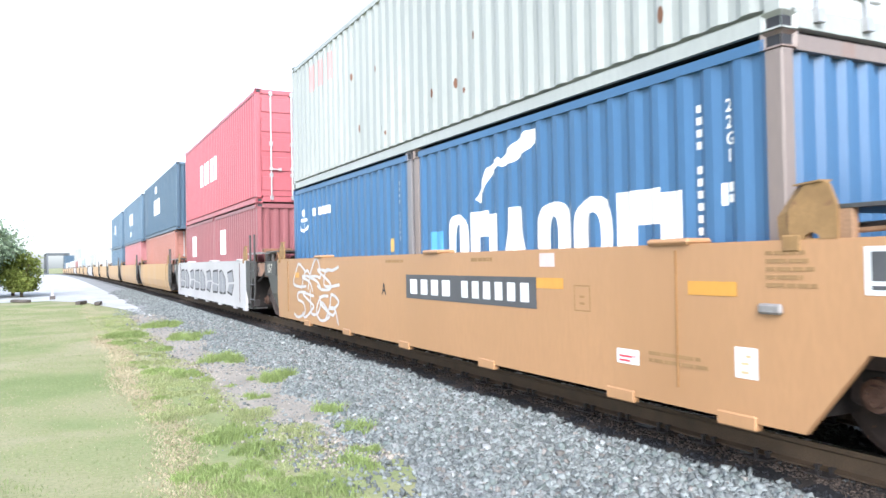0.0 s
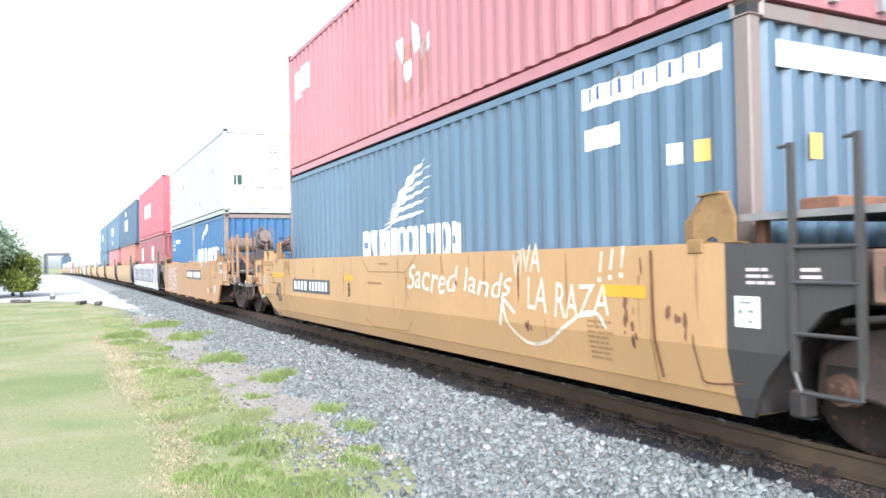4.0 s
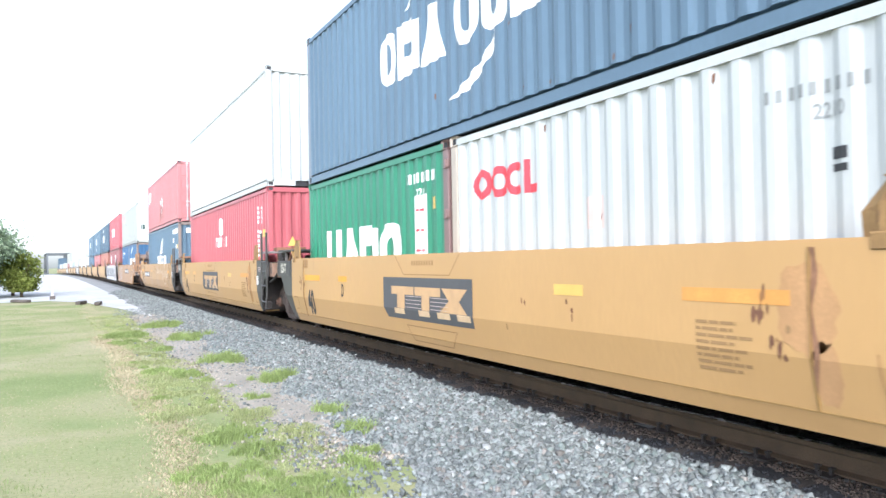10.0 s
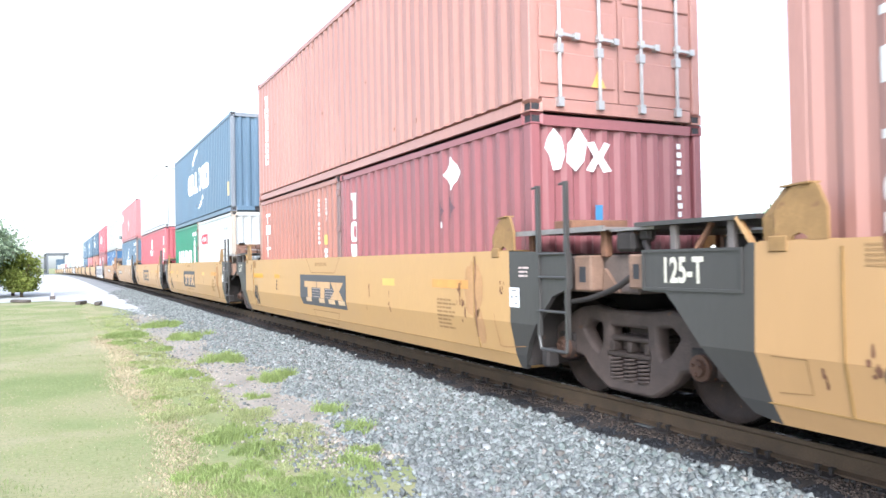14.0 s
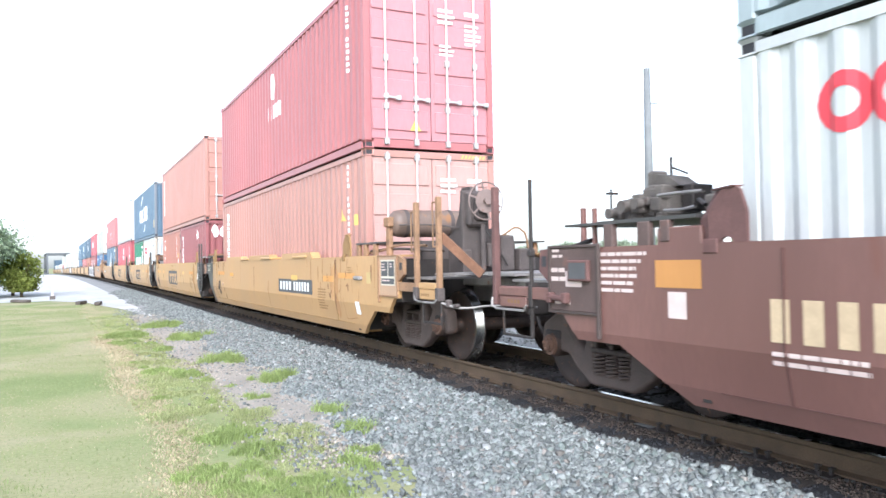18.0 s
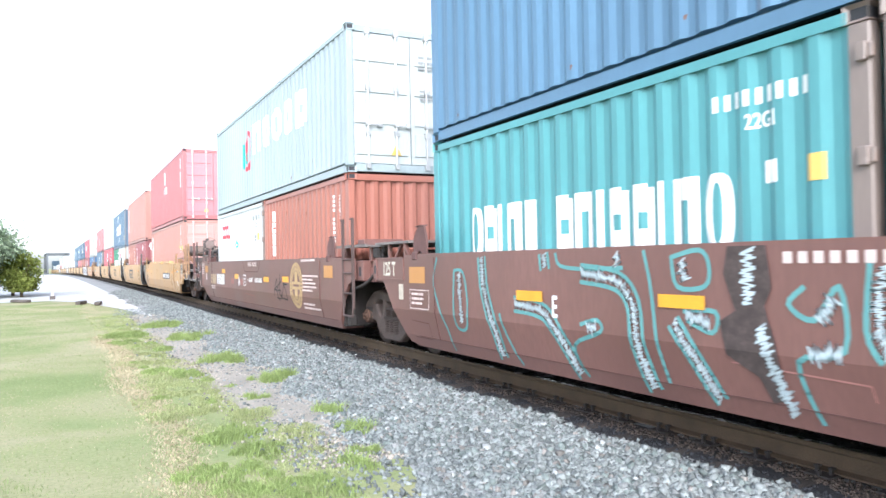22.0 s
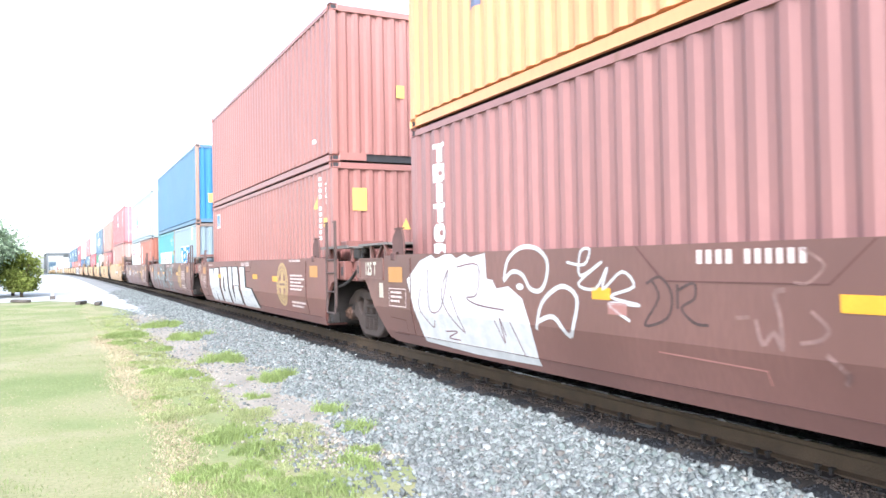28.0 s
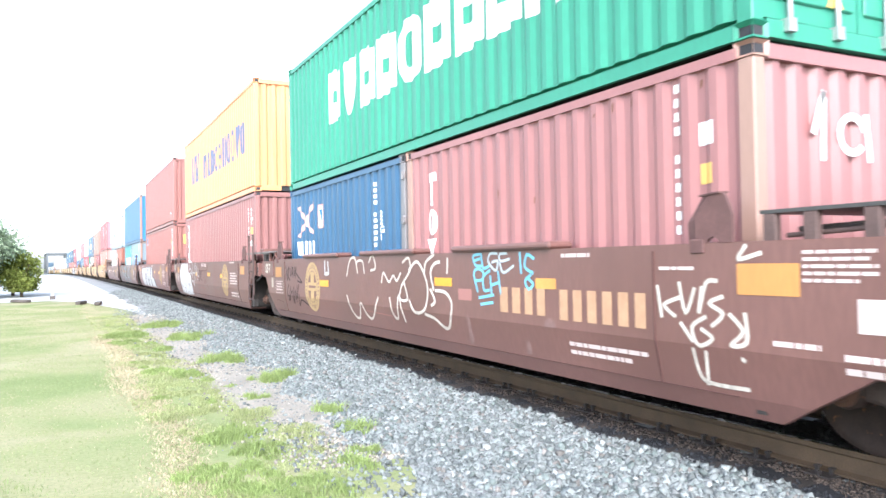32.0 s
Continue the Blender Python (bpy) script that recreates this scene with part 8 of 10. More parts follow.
for path in ([(-0.11, 0.58), (0.04, 0.82), (0.27, 0.86), (0.39, 0.63), (0.35, 0.79), (0.60, 0.81), (0.68, 0.63)], [(-0.12, 0.27), (0.10, -0.01), (0.36, -0.07), (0.50, 0.17), (0.69, 0.0), (0.92, -0.04), (1.23, 0.27)], [(0.88, 0.79), (1.03, 0.90), (1.14, 0.71), (0.95, 0.67)], [(1.37, 0.50), (1.45, 0.64), (1.64, 0.51), (1.80, 0.60), (1.92, 0.53), (2.06, 0.64)], [(1.66, 0.29), (1.75, 0.06), (1.90, 0.02), (1.97, 0.33), (2.13, -0.02)], [(2.13, 0.78), (2.32, 0.84), (2.37, 0.68), (2.09, 0.47), (2.02, 0.29), (2.27, 0.29), (2.17, 0.51)]):
    km(10, "spray_tag", [stroke(smooth(path), 0.035)], 1.60, 0.78, M_CREAMSPRAY, "cream sprayed scribble")
for path in ([(2.34, 0.68), (2.58, 0.79), (2.79, 0.65), (2.90, 0.43), (2.80, 0.18), (2.50, 0.13), (2.33, 0.28)], [(2.81, 0.65), (2.86, 0.78), (3.09, 0.87)], [(3.07, 0.44), (2.99, 0.65), (3.11, 0.76), (3.25, 0.78)], [(3.12, 0.43), (3.40, 0.41), (3.55, 0.27), (3.45, 0.03), (3.31, -0.02), (3.06, 0.08), (2.80, 0.12)], [(3.46, 0.82), (3.45, 0.72), (3.44, 0.65)], [(2.98, 0.44), (3.10, 0.30), (3.0, 0.24)]):
    km(10, "spray_tag", [stroke(smooth(path), 0.04)], 1.60, 0.78, M_CREAMSPRAY)
for path in ([(4.24, 0.86), (4.09, 0.84), (4.14, 0.74), (4.28, 0.73)], [(4.12, 0.79), (4.24, 0.81)], [(4.27, 0.86), (4.31, 0.71), (4.44, 0.73)], [(4.18, 0.45), (4.10, 0.64), (4.19, 0.70), (4.31, 0.66), (4.28, 0.58), (4.13, 0.57)], [(4.45, 0.68), (4.31, 0.61), (4.32, 0.47), (4.43, 0.47)], [(4.46, 0.62), (4.48, 0.44)], [(4.62, 0.67), (4.67, 0.44)], [(4.47, 0.52), (4.65, 0.56)], [(4.21, 0.38), (4.52, 0.42)], [(4.25, 0.31), (4.50, 0.34)], [(5.05, 0.86), (5.07, 0.66)], [(5.30, 0.80), (5.18, 0.84), (5.14, 0.72), (5.28, 0.66)], [(5.24, 0.64), (5.14, 0.58), (5.20, 0.50), (5.28, 0.55), (5.20, 0.60)]):
    km(10, "spray_tag", [stroke(smooth(path) if len(path) > 2 else path, 0.032)], 1.60, 0.78, M_SPRAYBLUE, "sky blue sprayed tag")
for path in ([(4.61, 0.86), (4.47, 0.86), (4.42, 0.78), (4.57, 0.68), (4.62, 0.78), (4.50, 0.77)], [(4.80, 0.86), (4.66, 0.85), (4.68, 0.78), (4.85, 0.80)], [(4.66, 0.76), (4.73, 0.66), (4.93, 0.73)]):
    km(10, "spray_tag", [stroke(smooth(path), 0.028)], 1.60, 0.78, M_SPRAYPALE)
for path in ([(7.0, 0.57), (7.04, 0.34)], [(7.23, 0.49), (7.07, 0.43), (7.18, 0.35)], [(7.23, 0.60), (7.29, 0.38), (7.38, 0.56)], [(7.45, 0.57), (7.42, 0.39), (7.49, 0.60), (7.59, 0.62)], [(7.64, 0.51), (7.52, 0.46), (7.64, 0.39), (7.54, 0.30)], [(7.70, 0.39), (7.81, 0.28), (7.71, 0.18), (7.84, 0.21), (7.83, 0.40)], [(7.24, 0.30), (7.35, 0.18)], [(7.48, 0.36), (7.35, 0.28), (7.41, 0.15), (7.54, 0.21), (7.44, 0.27)], [(7.35, 0.12), (7.38, -0.07), (7.49, -0.12), (7.80, -0.12)], [(7.47, 0.11), (7.44, -0.13)], [(7.79, 0.09), (7.81, 0.08)], [(7.85, 0.86), (7.83, 0.84), (7.79, 0.77), (7.97, 0.81)]):
    km(10, "spray_tag", [stroke(smooth(path) if len(path) > 2 else path, 0.030)], 1.60, 0.78, M_CREAMSPRAY)
km(10, "print_line", text_bars(0, 0, 0.42, 0.07, 1, 83), -6.45, 1.02, M_PALEPRINT)
km(10, "print_line", text_bars(0, 0, 0.55, 0.16, 2, 84), -6.95, 0.98, M_PALEPRINT)
km(10, "print_line", text_bars(0, 0, 0.5, 0.05, 1, 85), -5.42, 1.50, M_PALEPRINT)
for u, v, w, h in ((-2.28, 0.62, 0.12, 0.36), (-3.45, 0.62, 0.12, 0.16), (-3.85, 0.92, 0.20, 0.10)):
    km(10, "drip_mark", [poly((0, 0), (w, h * 0.1), (w * 0.9, h * 0.8), (w * 0.4, h), (0.02, h * 0.7))], u, v, M_FAINTSMEAR)
km(10, "reflector", [rect(0, 0, 0.49, 0.11)], 3.15, 1.16, REFL)
km(10, "reflector", [rect(0, 0, 0.49, 0.21)], -6.17, 1.31, paint("dull_orange_patch", (0.50, 0.235, 0.07), 0.05))
km(10, "reflector", [rect(0, 0, 0.46, 0.10)], -1.50, 1.27, REFL)
km(10, "reflector", [rect(0, 0, 0.34, 0.10)], -3.72, 1.29, FADED_REFL)
km(10, "patch", [rect(0, 0, 0.32, 0.13)], -2.12, 1.12, M_DULLPINK)
M_FAINTBLACK = mat("faint_black_spray", (0.082, 0.055, 0.055), 0.7, 0, 0.25, 12, 40, 0.02)
for path in ([(-0.31, 1.01), (-0.19, 0.74), (-0.09, 0.99), (-0.22, 0.87), (-0.01, 0.74)], [(0.0, 1.0), (0.05, 0.82), (0.19, 1.0), (0.21, 0.79), (0.14, 0.99)], [(0.33, 1.0), (0.30, 0.83), (0.44, 1.0), (0.38, 0.79)], [(0.43, 0.88), (0.82, 0.71), (0.53, 0.73)], [(-0.11, 0.65), (-0.23, 0.47), (-0.08, 0.40), (-0.18, 0.32)], [(0.04, 0.60), (-0.09, 0.33), (0.15, 0.53), (0.17, 0.28)], [(0.26, 0.61), (0.23, 0.28), (0.37, 0.54), (0.41, 0.32)], [(0.50, 0.64), (0.47, 0.38), (0.62, 0.66)], [(0.62, 0.46), (0.56, 0.25), (0.76, 0.37), (1.15, 0.28)]):
    km(10, "black_tag", [stroke(smooth(path), 0.036)], 5.1, 0.5, M_FAINTBLACK)
km(10, "spray_letter", [stroke([(2.25, 1.10), (2.26, 0.88), (2.46, 0.89), (2.42, 1.08)], 0.06)], 5.1, 0.5, M_SPRAY)
km(10, "print_block", text_bars(0, 0, 0.52, 0.22, 5, 77), -6.68, 1.6, M_PALEPRINT)
km(10, "white_tag", [rect(0, 0, 0.18, 0.2)], -7.04, 1.11, M_PALEPRINT)
km(10, "print_line", text_bars(0, 0, 0.45, 0.07, 1, 78), -4.15, 1.62, M_PALEPRINT)
for y, w in ((3.08, 1.98), (0.05, 1.98), (-3.02, 2.0)):
    part("rail_cap", boxes([(-1.57, -1.28, y - w / 2, y + w / 2, 1.668, 1.74)], 0.025), BROWN, CARS[10])
for y, w in ((-3.3, 0.9), (-0.6, 0.9), (1.6, 0.9)):
    part("rail_cap", boxes([(-1.56, -1.28, y - w / 2, y + w / 2, 1.668, 1.72)], 0.02), YELLOW, CARS[5])
# unit 6
cm(6, "lead", "red_ring", [ring(0.2, 0.2, 0.2, 0.2, 0.10, 16), ring(0.56, 0.2, 0.2, 0.2, 0.10, 16), ring(0.86, 0.2, 0.17, 0.2, 0.10, 12, 0.9, 5.4), rect(1.0, 0, 1.08, 0.40), rect(1.08, 0, 1.22, 0.10)], 5.48, 2.34, M_RED, "red ring marks")
cm(6, "lead", "green_diamond", [poly((0.18, 0), (0.37, 0.19), (0.18, 0.38), (0, 0.19))], 3.52, 1.94, M_TEAL)
cm(6, "lead", "diamond_bar", [rect(0.07, 0.16, 0.30, 0.21), rect(0.15, 0.06, 0.22, 0.11)], 3.52, 1.94, WHITE, "", 0.007)
cm(6, "lead", "code_print", [letters_as_bars(0, 0.2, (0.07,) * 8, 0.12, 0.03), words("2210", 0.38, 0.03, 0.11, 0.8)], 1.35, 2.5, M_GREYPRINT)
cm(6, "lead", "yellow_sticker", [rect(0, 0, 0.12, 0.18)], 0.74, 2.18, YDEC)
cm(6, "lead", "data_square", [rect(0, 0, 0.13, 0.05), rect(0, 0.07, 0.13, 0.15)], 1.05, 2.17, M_GREYPRINT)
cm(6, "trail", "upright_block", stack("tbit", 0.34, 0.24, 0.265), -0.74, 2.55, WHITE, "white upright marks")
cm(6, "trail", "code_column", code_column(0, 0, 0.9, 11, 12), -5.2, 2.80, WHITE)
cm(6, "trail", "size_code", column("22G1", 0, -0.1, 0.085, 0.115), -5.5, 2.80, WHITE)
cm(6, "up", "logo", [rect(0.0, 0.1, 0.22, 0.75), rect(0.42, 0.2, 0.62, 0.5)], 2.35, 4.05, M_TEAL)
cm(6, "up", "logo", [ring(0.70, 0.55, 0.28, 0.5, 0.12, 18), rect(0.25, 0.0, 0.8, 0.12)], 2.35, 4.05, M_RED)
cm(6, "up", "block_lettering", letters_as_bars(0, 0, (0.8, 0.7, 0.75, 0.7, 0.75), 0.75, 0.25, True, "nooob"), 1.1, 4.4, WHITE)
# unit 7
cm(7, "lead", "block_lettering", [letters_as_bars(0, 0, (0.26, 0.26, 0.10, 0.30, 0.26), 0.60, 0.06, True, "obini"), letters_as_bars(1.76, 0, (0.26, 0.26, 0.10, 0.26, 0.26, 0.10, 0.28, 0.28), 0.60, 0.06, True, "bnibbino")], 5.11, 1.60, WHITE, "white block marks")
cm(7, "lead", "code_print", [letters_as_bars(0, 0.17, (0.07,) * 9, 0.12, 0.025), words("22G1", 0.3, 0, 0.11, 0.8)], 1.30, 2.48, WHITE)
cm(7, "lead", "white_sticker", [rect(0, 0, 0.12, 0.16)], 0.85, 2.08, WHITE)
cm(7, "lead", "yellow_sticker", [rect(0, 0, 0.14, 0.18)], 0.5, 2.06, YDEC)
cm(7, "trail", "blue_sign", [rect(0, 0, 2.15, 0.76)], -1.99, 1.58, WHITE, "blue and white three-part sign")
cm(7, "trail", "sign_panel", [rect(0.03, 0.03, 0.68, 0.73), rect(1.40, 0.03, 2.12, 0.73)], -1.99, 1.58, M_BLUE, "", 0.006)
cm(7, "trail", "sign_block", [Glyph([rect(0.10, 0.12, 0.58, 0.24), rect(0.18, 0.24, 0.50, 0.58)]), Glyph([rect(1.56, 0.12, 1.98, 0.24), rect(1.64, 0.24, 1.80, 0.58)])], -1.99, 1.58, WHITE, "", 0.009)
cm(7, "trail", "sign_ring", ring(1.04, 0.37, 0.24, 0.28, 0.10, 20), -1.99, 1.58, M_BLUE, "", 0.009)
cm(7, "trail", "code_column", code_column(0, 0, 0.5, 4, 14), -4.88, 3.0, WHITE)
cm(7, "trail", "code_column", code_column(0, 0, 0.62, 5, 15), -5.1, 3.02, WHITE)
cm(7, "trail", "white_sticker", [rect(0, 0, 0.15, 0.17)], -4.98, 1.94, WHITE)
# unit 8
cm(8, "low", "small_sign", [rect(0, 0, 0.37, 0.44)], 5.35, 2.72, M_PALEPRINT, "small blue sign with a pale edge")
cm(8, "low", "sign_field", [rect(0.025, 0.06, 0.345, 0.415)], 5.35, 2.72, mat("faded_sign_blue", (0.10, 0.22, 0.34), 0.5, 0, 0.1, 4, 50, 0.02), "", 0.006)
cm(8, "low", "sign_stroke", [poly((0.05, 0.10), (0.10, 0.09), (0.13, 0.22), (0.22, 0.24), (0.23, 0.28), (0.14, 0.265), (0.16, 0.315), (0.26, 0.335), (0.25, 0.365), (0.11, 0.345))], 5.35, 2.73, CREAM, "", 0.009)
cm(8, "low", "warning_triangle", [poly((0, 0), (0.22, 0), (0.14, 0.26))], -4.93, 2.62, YDEC)
cm(8, "low", "code_column", code_column(0, 0, 1.25, 11, 16), -5.26, 3.22, WHITE)
cm(8, "low", "size_code", column("45G1", 0, -0.1, 0.085, 0.115), -5.58, 3.12, WHITE)
cm(8, "low", "yellow_sticker", [rect(0, 0, 0.13, 0.17)], -5.54, 2.25, YDEC)
cm(8, "up", "white_sticker", [rect(0, 0, 0.14, 0.08)], -4.9, 3.9, WHITE)
# unit 9
cm(9, "low", "upright_block", stack("tbitob", 0.33, 0.245, 0.263), 5.40, 2.87, WHITE, "white upright marks")
cm(9, "low", "code_column", code_column(0, 0, 1.1, 11, 18), -5.2, 3.05, WHITE)
cm(9, "low", "size_code", column("45G1", 0, -0.1, 0.085, 0.115), -5.52, 3.05, WHITE)
cm(9, "low", "yellow_sticker", [rect(0, 0, 0.15, 0.17)], -5.47, 2.36, YDEC)
cm(9, "low", "white_sticker", [rect(0, 0, 0.15, 0.14)], -5.47, 2.05, WHITE)
cm(9, "up", "block_lettering", [poly((0.0 + 0.42 * k, 0), (0.26 + 0.42 * k, 0), (0.40 + 0.42 * k, 1.0), (0.14 + 0.42 * k, 1.0)) for k in range(4)], 4.36, 4.60, M_DEEP, "blue slanted bars")
cm(9, "up", "block_lettering", [letters_as_bars(0, 0, (0.66, 0.55, 0.55, 0.55, 0.5), 0.80, 0.12, True, "naboo"), rect(2.95, 0.32, 3.3, 0.45), letters_as_bars(3.45, 0, (0.28, 0.14, 0.52, 0.55, 0.55, 0.5), 0.90, 0.12, True, "iioovo")], 1.75, 4.55, M_DEEP, "dark blue block marks")
# unit 10
cm(10, "lead", "cross_mark", [poly((0, 0.58), (0.12, 0.62), (0.55, 0.34), (1.05, 0.66), (1.14, 0.62), (0.68, 0.28), (1.1, 0.02), (1.0, 0.0), (0.57, 0.2), (0.1, -0.04), (0.0, 0.0), (0.45, 0.28))], 5.58, 2.14, M_PINK, "pale pink cross mark")
cm(10, "lead", "square_sign", [rect(0, 0, 0.35, 0.45)], 4.18, 2.24, M_PINK)
cm(10, "lead", "square_field", [rect(0.05, 0.05, 0.30, 0.40)], 4.18, 2.24, WHITE, "", 0.006)
cm(10, "lead", "square_stroke", [poly((0.08, 0.36), (0.27, 0.36), (0.20, 0.12), (0.15, 0.12))], 4.18, 2.24, M_BLUE, "", 0.009)
cm(10, "lead", "block_lettering", letters_as_bars(0, 0, (0.26, 0.10, 0.24, 0.22, 0.22), 0.28, 0.045, True, "vinbb"), 5.62, 1.74, WHITE)
cm(10, "lead", "code_column", code_column(0, 0, 1.05, 11, 20), 1.26, 2.83, WHITE)
cm(10, "lead", "size_code", column("22G1", 0, -0.10, 0.10, 0.12), 1.0, 2.37, WHITE)
cm(10, "trail", "upright_block", [letter_form("t", 0, 0.73, 0.23, 0.44), letter_form("o", -0.02, 0.34, 0.26, 0.345), letter_form("v", -0.06, 0.0, 0.28, 0.29)], -0.70, 1.58, WHITE, "white upright marks")
cm(10, "trail", "code_column", code_column(0, 0, 1.25, 11, 22), -5.27, 2.96, WHITE)
cm(10, "trail", "white_sticker", [rect(0, 0, 0.17, 0.18)], -5.53, 2.43, WHITE)
cm(10, "trail", "yellow_sticker", [rect(0, 0, 0.14, 0.16)], -5.54, 2.13, YDEC)
cm(10, "up", "block_lettering", letters_as_bars(0, 0, (0.70, 0.74, 0.70, 0.74, 0.78, 0.78, 0.70, 0.70, 0.78), 0.92, 0.10, True, "bvbbobbbn"), 3.48, 4.12, WHITE, "large white block marks")
# units that have gone by
LOADX = {-1: [("up", [letters_as_bars(0, 0, (0.7, 0.3, 0.6, 0.6, 0.5), 0.75, 0.12)], 2.6, 4.3, WHITE)],
         -2: [("up", [letters_as_bars(0, 0, (0.7, 0.6, 0.6, 0.7), 0.8, 0.1), disc(1.2, 1.3, 0.5, 0.2, 12)], 2.2, 4.2, WHITE)],
         -3: [("up", [letters_as_bars(0, 0, (0.7, 0.6, 0.6, 0.7), 0.8, 0.1), disc(1.2, -0.6, 0.5, 0.2, 12)], 2.2, 4.4, WHITE)],
         -4: [("up", [letters_as_bars(0, 0, (0.7, 0.6, 0.6), 0.8, 0.1)], 2.2, 4.4, WHITE)]}
for i, rows in LOADX.items():
    for key, sh_, y, z, m in rows:
        mark("block_lettering", sh_, y, z - (FLOOR_Z + STD), m, LOAD[i, key], "container")
for key, dy in (("lead", 4.6), ("trail", 2.0)):
    mark("white_square", [rect(0, 0, 0.9, 0.75)], dy - 3.066 if key == "lead" else dy, 1.35, WHITE, LOAD[-1, key], "container")
km(-1, "spray_letter", throwup(10.2, 0.72, 9, 0.04, 0.18), 5.4, 0.72, M_BLACK, "large black outlined sprayed letters")
km(-1, "spray_fill", throwup(10.2, 0.60, 9, 0.04, 0.30), 5.34, 0.78, M_SILVER, "", 0.007)

# ---------------------------------------------------------------- ground
def soil_material():
    m = bpy.data.materials.new("mown_grass_ground")
    m.use_nodes = True
    nt, N = m.node_tree, m.node_tree.nodes
    b = N["Principled BSDF"]
    b.inputs["Roughness"].default_value = 0.95
    b.inputs["Specular IOR Level"].default_value = 0.1
    co = N.new("ShaderNodeTexCoord")

    def tex(sc, det, dist=0.0):
        n = N.new("ShaderNodeTexNoise")
        n.inputs["Scale"].default_value, n.inputs["Detail"].default_value, n.inputs["Distortion"].default_value = sc, det, dist
        nt.links.new(co.outputs["Object"], n.inputs["Vector"])
        return n.outputs["Fac"]

    def ramp(src, stops):
        r = N.new("ShaderNodeValToRGB")
        e = r.color_ramp.elements
        e[0].position, e[0].color = stops[0][0], (*stops[0][1], 1)
        e[1].position, e[1].color = stops[-1][0], (*stops[-1][1], 1)
        for p, c in stops[1:-1]:
            q = e.new(p)
            q.color = (*c, 1)
        nt.links.new(src, r.inputs[0])
        return r.outputs[0]
    c1 = ramp(tex(0.45, 4, 0.6), [(0.32, (0.205, 0.245, 0.105)), (0.44, (0.25, 0.275, 0.135)), (0.54, (0.30, 0.295, 0.165)), (0.66, (0.36, 0.325, 0.215))])
    c2 = ramp(tex(24, 5), [(0.30, (0.80, 0.84, 0.78)), (0.62, (1.0, 1.0, 1.0))])
    x = N.new("ShaderNodeMix")
    x.data_type, x.blend_type = "RGBA", "MULTIPLY"
    x.inputs[0].default_value = 1.0
    nt.links.new(c1, x.inputs[6])
    nt.links.new(c2, x.inputs[7])
    nt.links.new(x.outputs[2], b.inputs["Base Color"])
    bp = N.new("ShaderNodeBump")
    bp.inputs["Strength"].default_value, bp.inputs["Distance"].default_value = 0.35, 0.02
    nt.links.new(tex(60, 4), bp.inputs["Height"])
    nt.links.new(bp.outputs[0], b.inputs["Normal"])
    return m


SOIL = soil_material()
GRAVEL = mat("pale_gravel", (0.255, 0.26, 0.26), 0.9, 0, 0.25, 0.7, 45, 0.6)
DIRT = mat("dusty_gravel", (0.30, 0.272, 0.235), 0.95, 0, 0.22, 1.2, 50, 0.6)
GROUND_Z = -0.12


def ground_z(x, y):
    """Height of the ground sheet: flat lawn, sunk a little below the ballast."""
    d = max(0.0, y - 25)
    return GROUND_Z - min(2.4, 1.1e-5 * d * d)


def sheet(name, xs, ys, zf, material, label, category):
    vs = [(x, y, zf(x, y)) for y in ys for x in xs]
    n = len(xs)
    fs = [(j * n + i, j * n + i + 1, (j + 1) * n + i + 1, (j + 1) * n + i) for j in range(len(ys) - 1) for i in range(n - 1)]
    me = bpy.data.meshes.new(name)
    me.from_pydata(vs, [], fs)
    me.materials.append(material)
    me.polygons.foreach_set("use_smooth", [True] * len(fs))
    return tagged(new(name, me), label, category, kind="structure")


gx = [-2500, -900, -300, -120, -60, -30, -15, -8, -4, 0, 2, 4, 8, 12, 20, 40, 80, 200, 700, 2500]
gy = [-2500, -600, -150, -50, -20, -8, 0, 5, 10, 15, 20, 25, 32, 40, 50, 65, 80, 100, 130, 170, 220, 280, 350, 430, 520, 800, 1500, 4000]
sheet("ground", gx, gy, ground_z, SOIL, "mown green and straw-coloured lawn beside the track", "ground")

# ballast bed: a low bank under the track, with an uneven toe
SEC = [(-3.35, GROUND_Z - 0.06), (-2.75, GROUND_Z + 0.03), (-2.0, -0.04), (-1.50, 0.005), (-1.30, 0.010), (-0.90, 0.010), (0.90, -0.02), (1.25, -0.02), (1.65, -0.03), (6.5, -0.05), (8.0, -0.4)]
by = [-210, -120, -60, -40, -20] + [y * 0.5 for y in range(-20, 80)] + list(range(40, 400, 6)) + [500, 700]
vs, fs = [], []
for y in by:
    cx, cz, _ = track(y)
    for k, (dx, z) in enumerate(SEC):
        w = 0.0
        if k in (0, 1):
            w = 0.35 * noise.noise((y * 0.35, 3.1 * k, 0)) - (0.55 if y < 7 else 0) * max(0, (7 - y) / 7)
        vs.append((cx + dx + w, y, cz + z))
n = len(SEC)
for j in range(len(by) - 1):
    for i in range(n - 1):
        fs.append((j * n + i, j * n + i + 1, (j + 1) * n + i + 1, (j + 1) * n + i))
me = bpy.data.meshes.new("ballast_bed")
me.from_pydata(vs, [], fs)
me.materials.append(GRAVEL)
tagged(new("ballast_bed", me), "grey crushed stone ballast bed under the rails", "ballast", kind="structure")

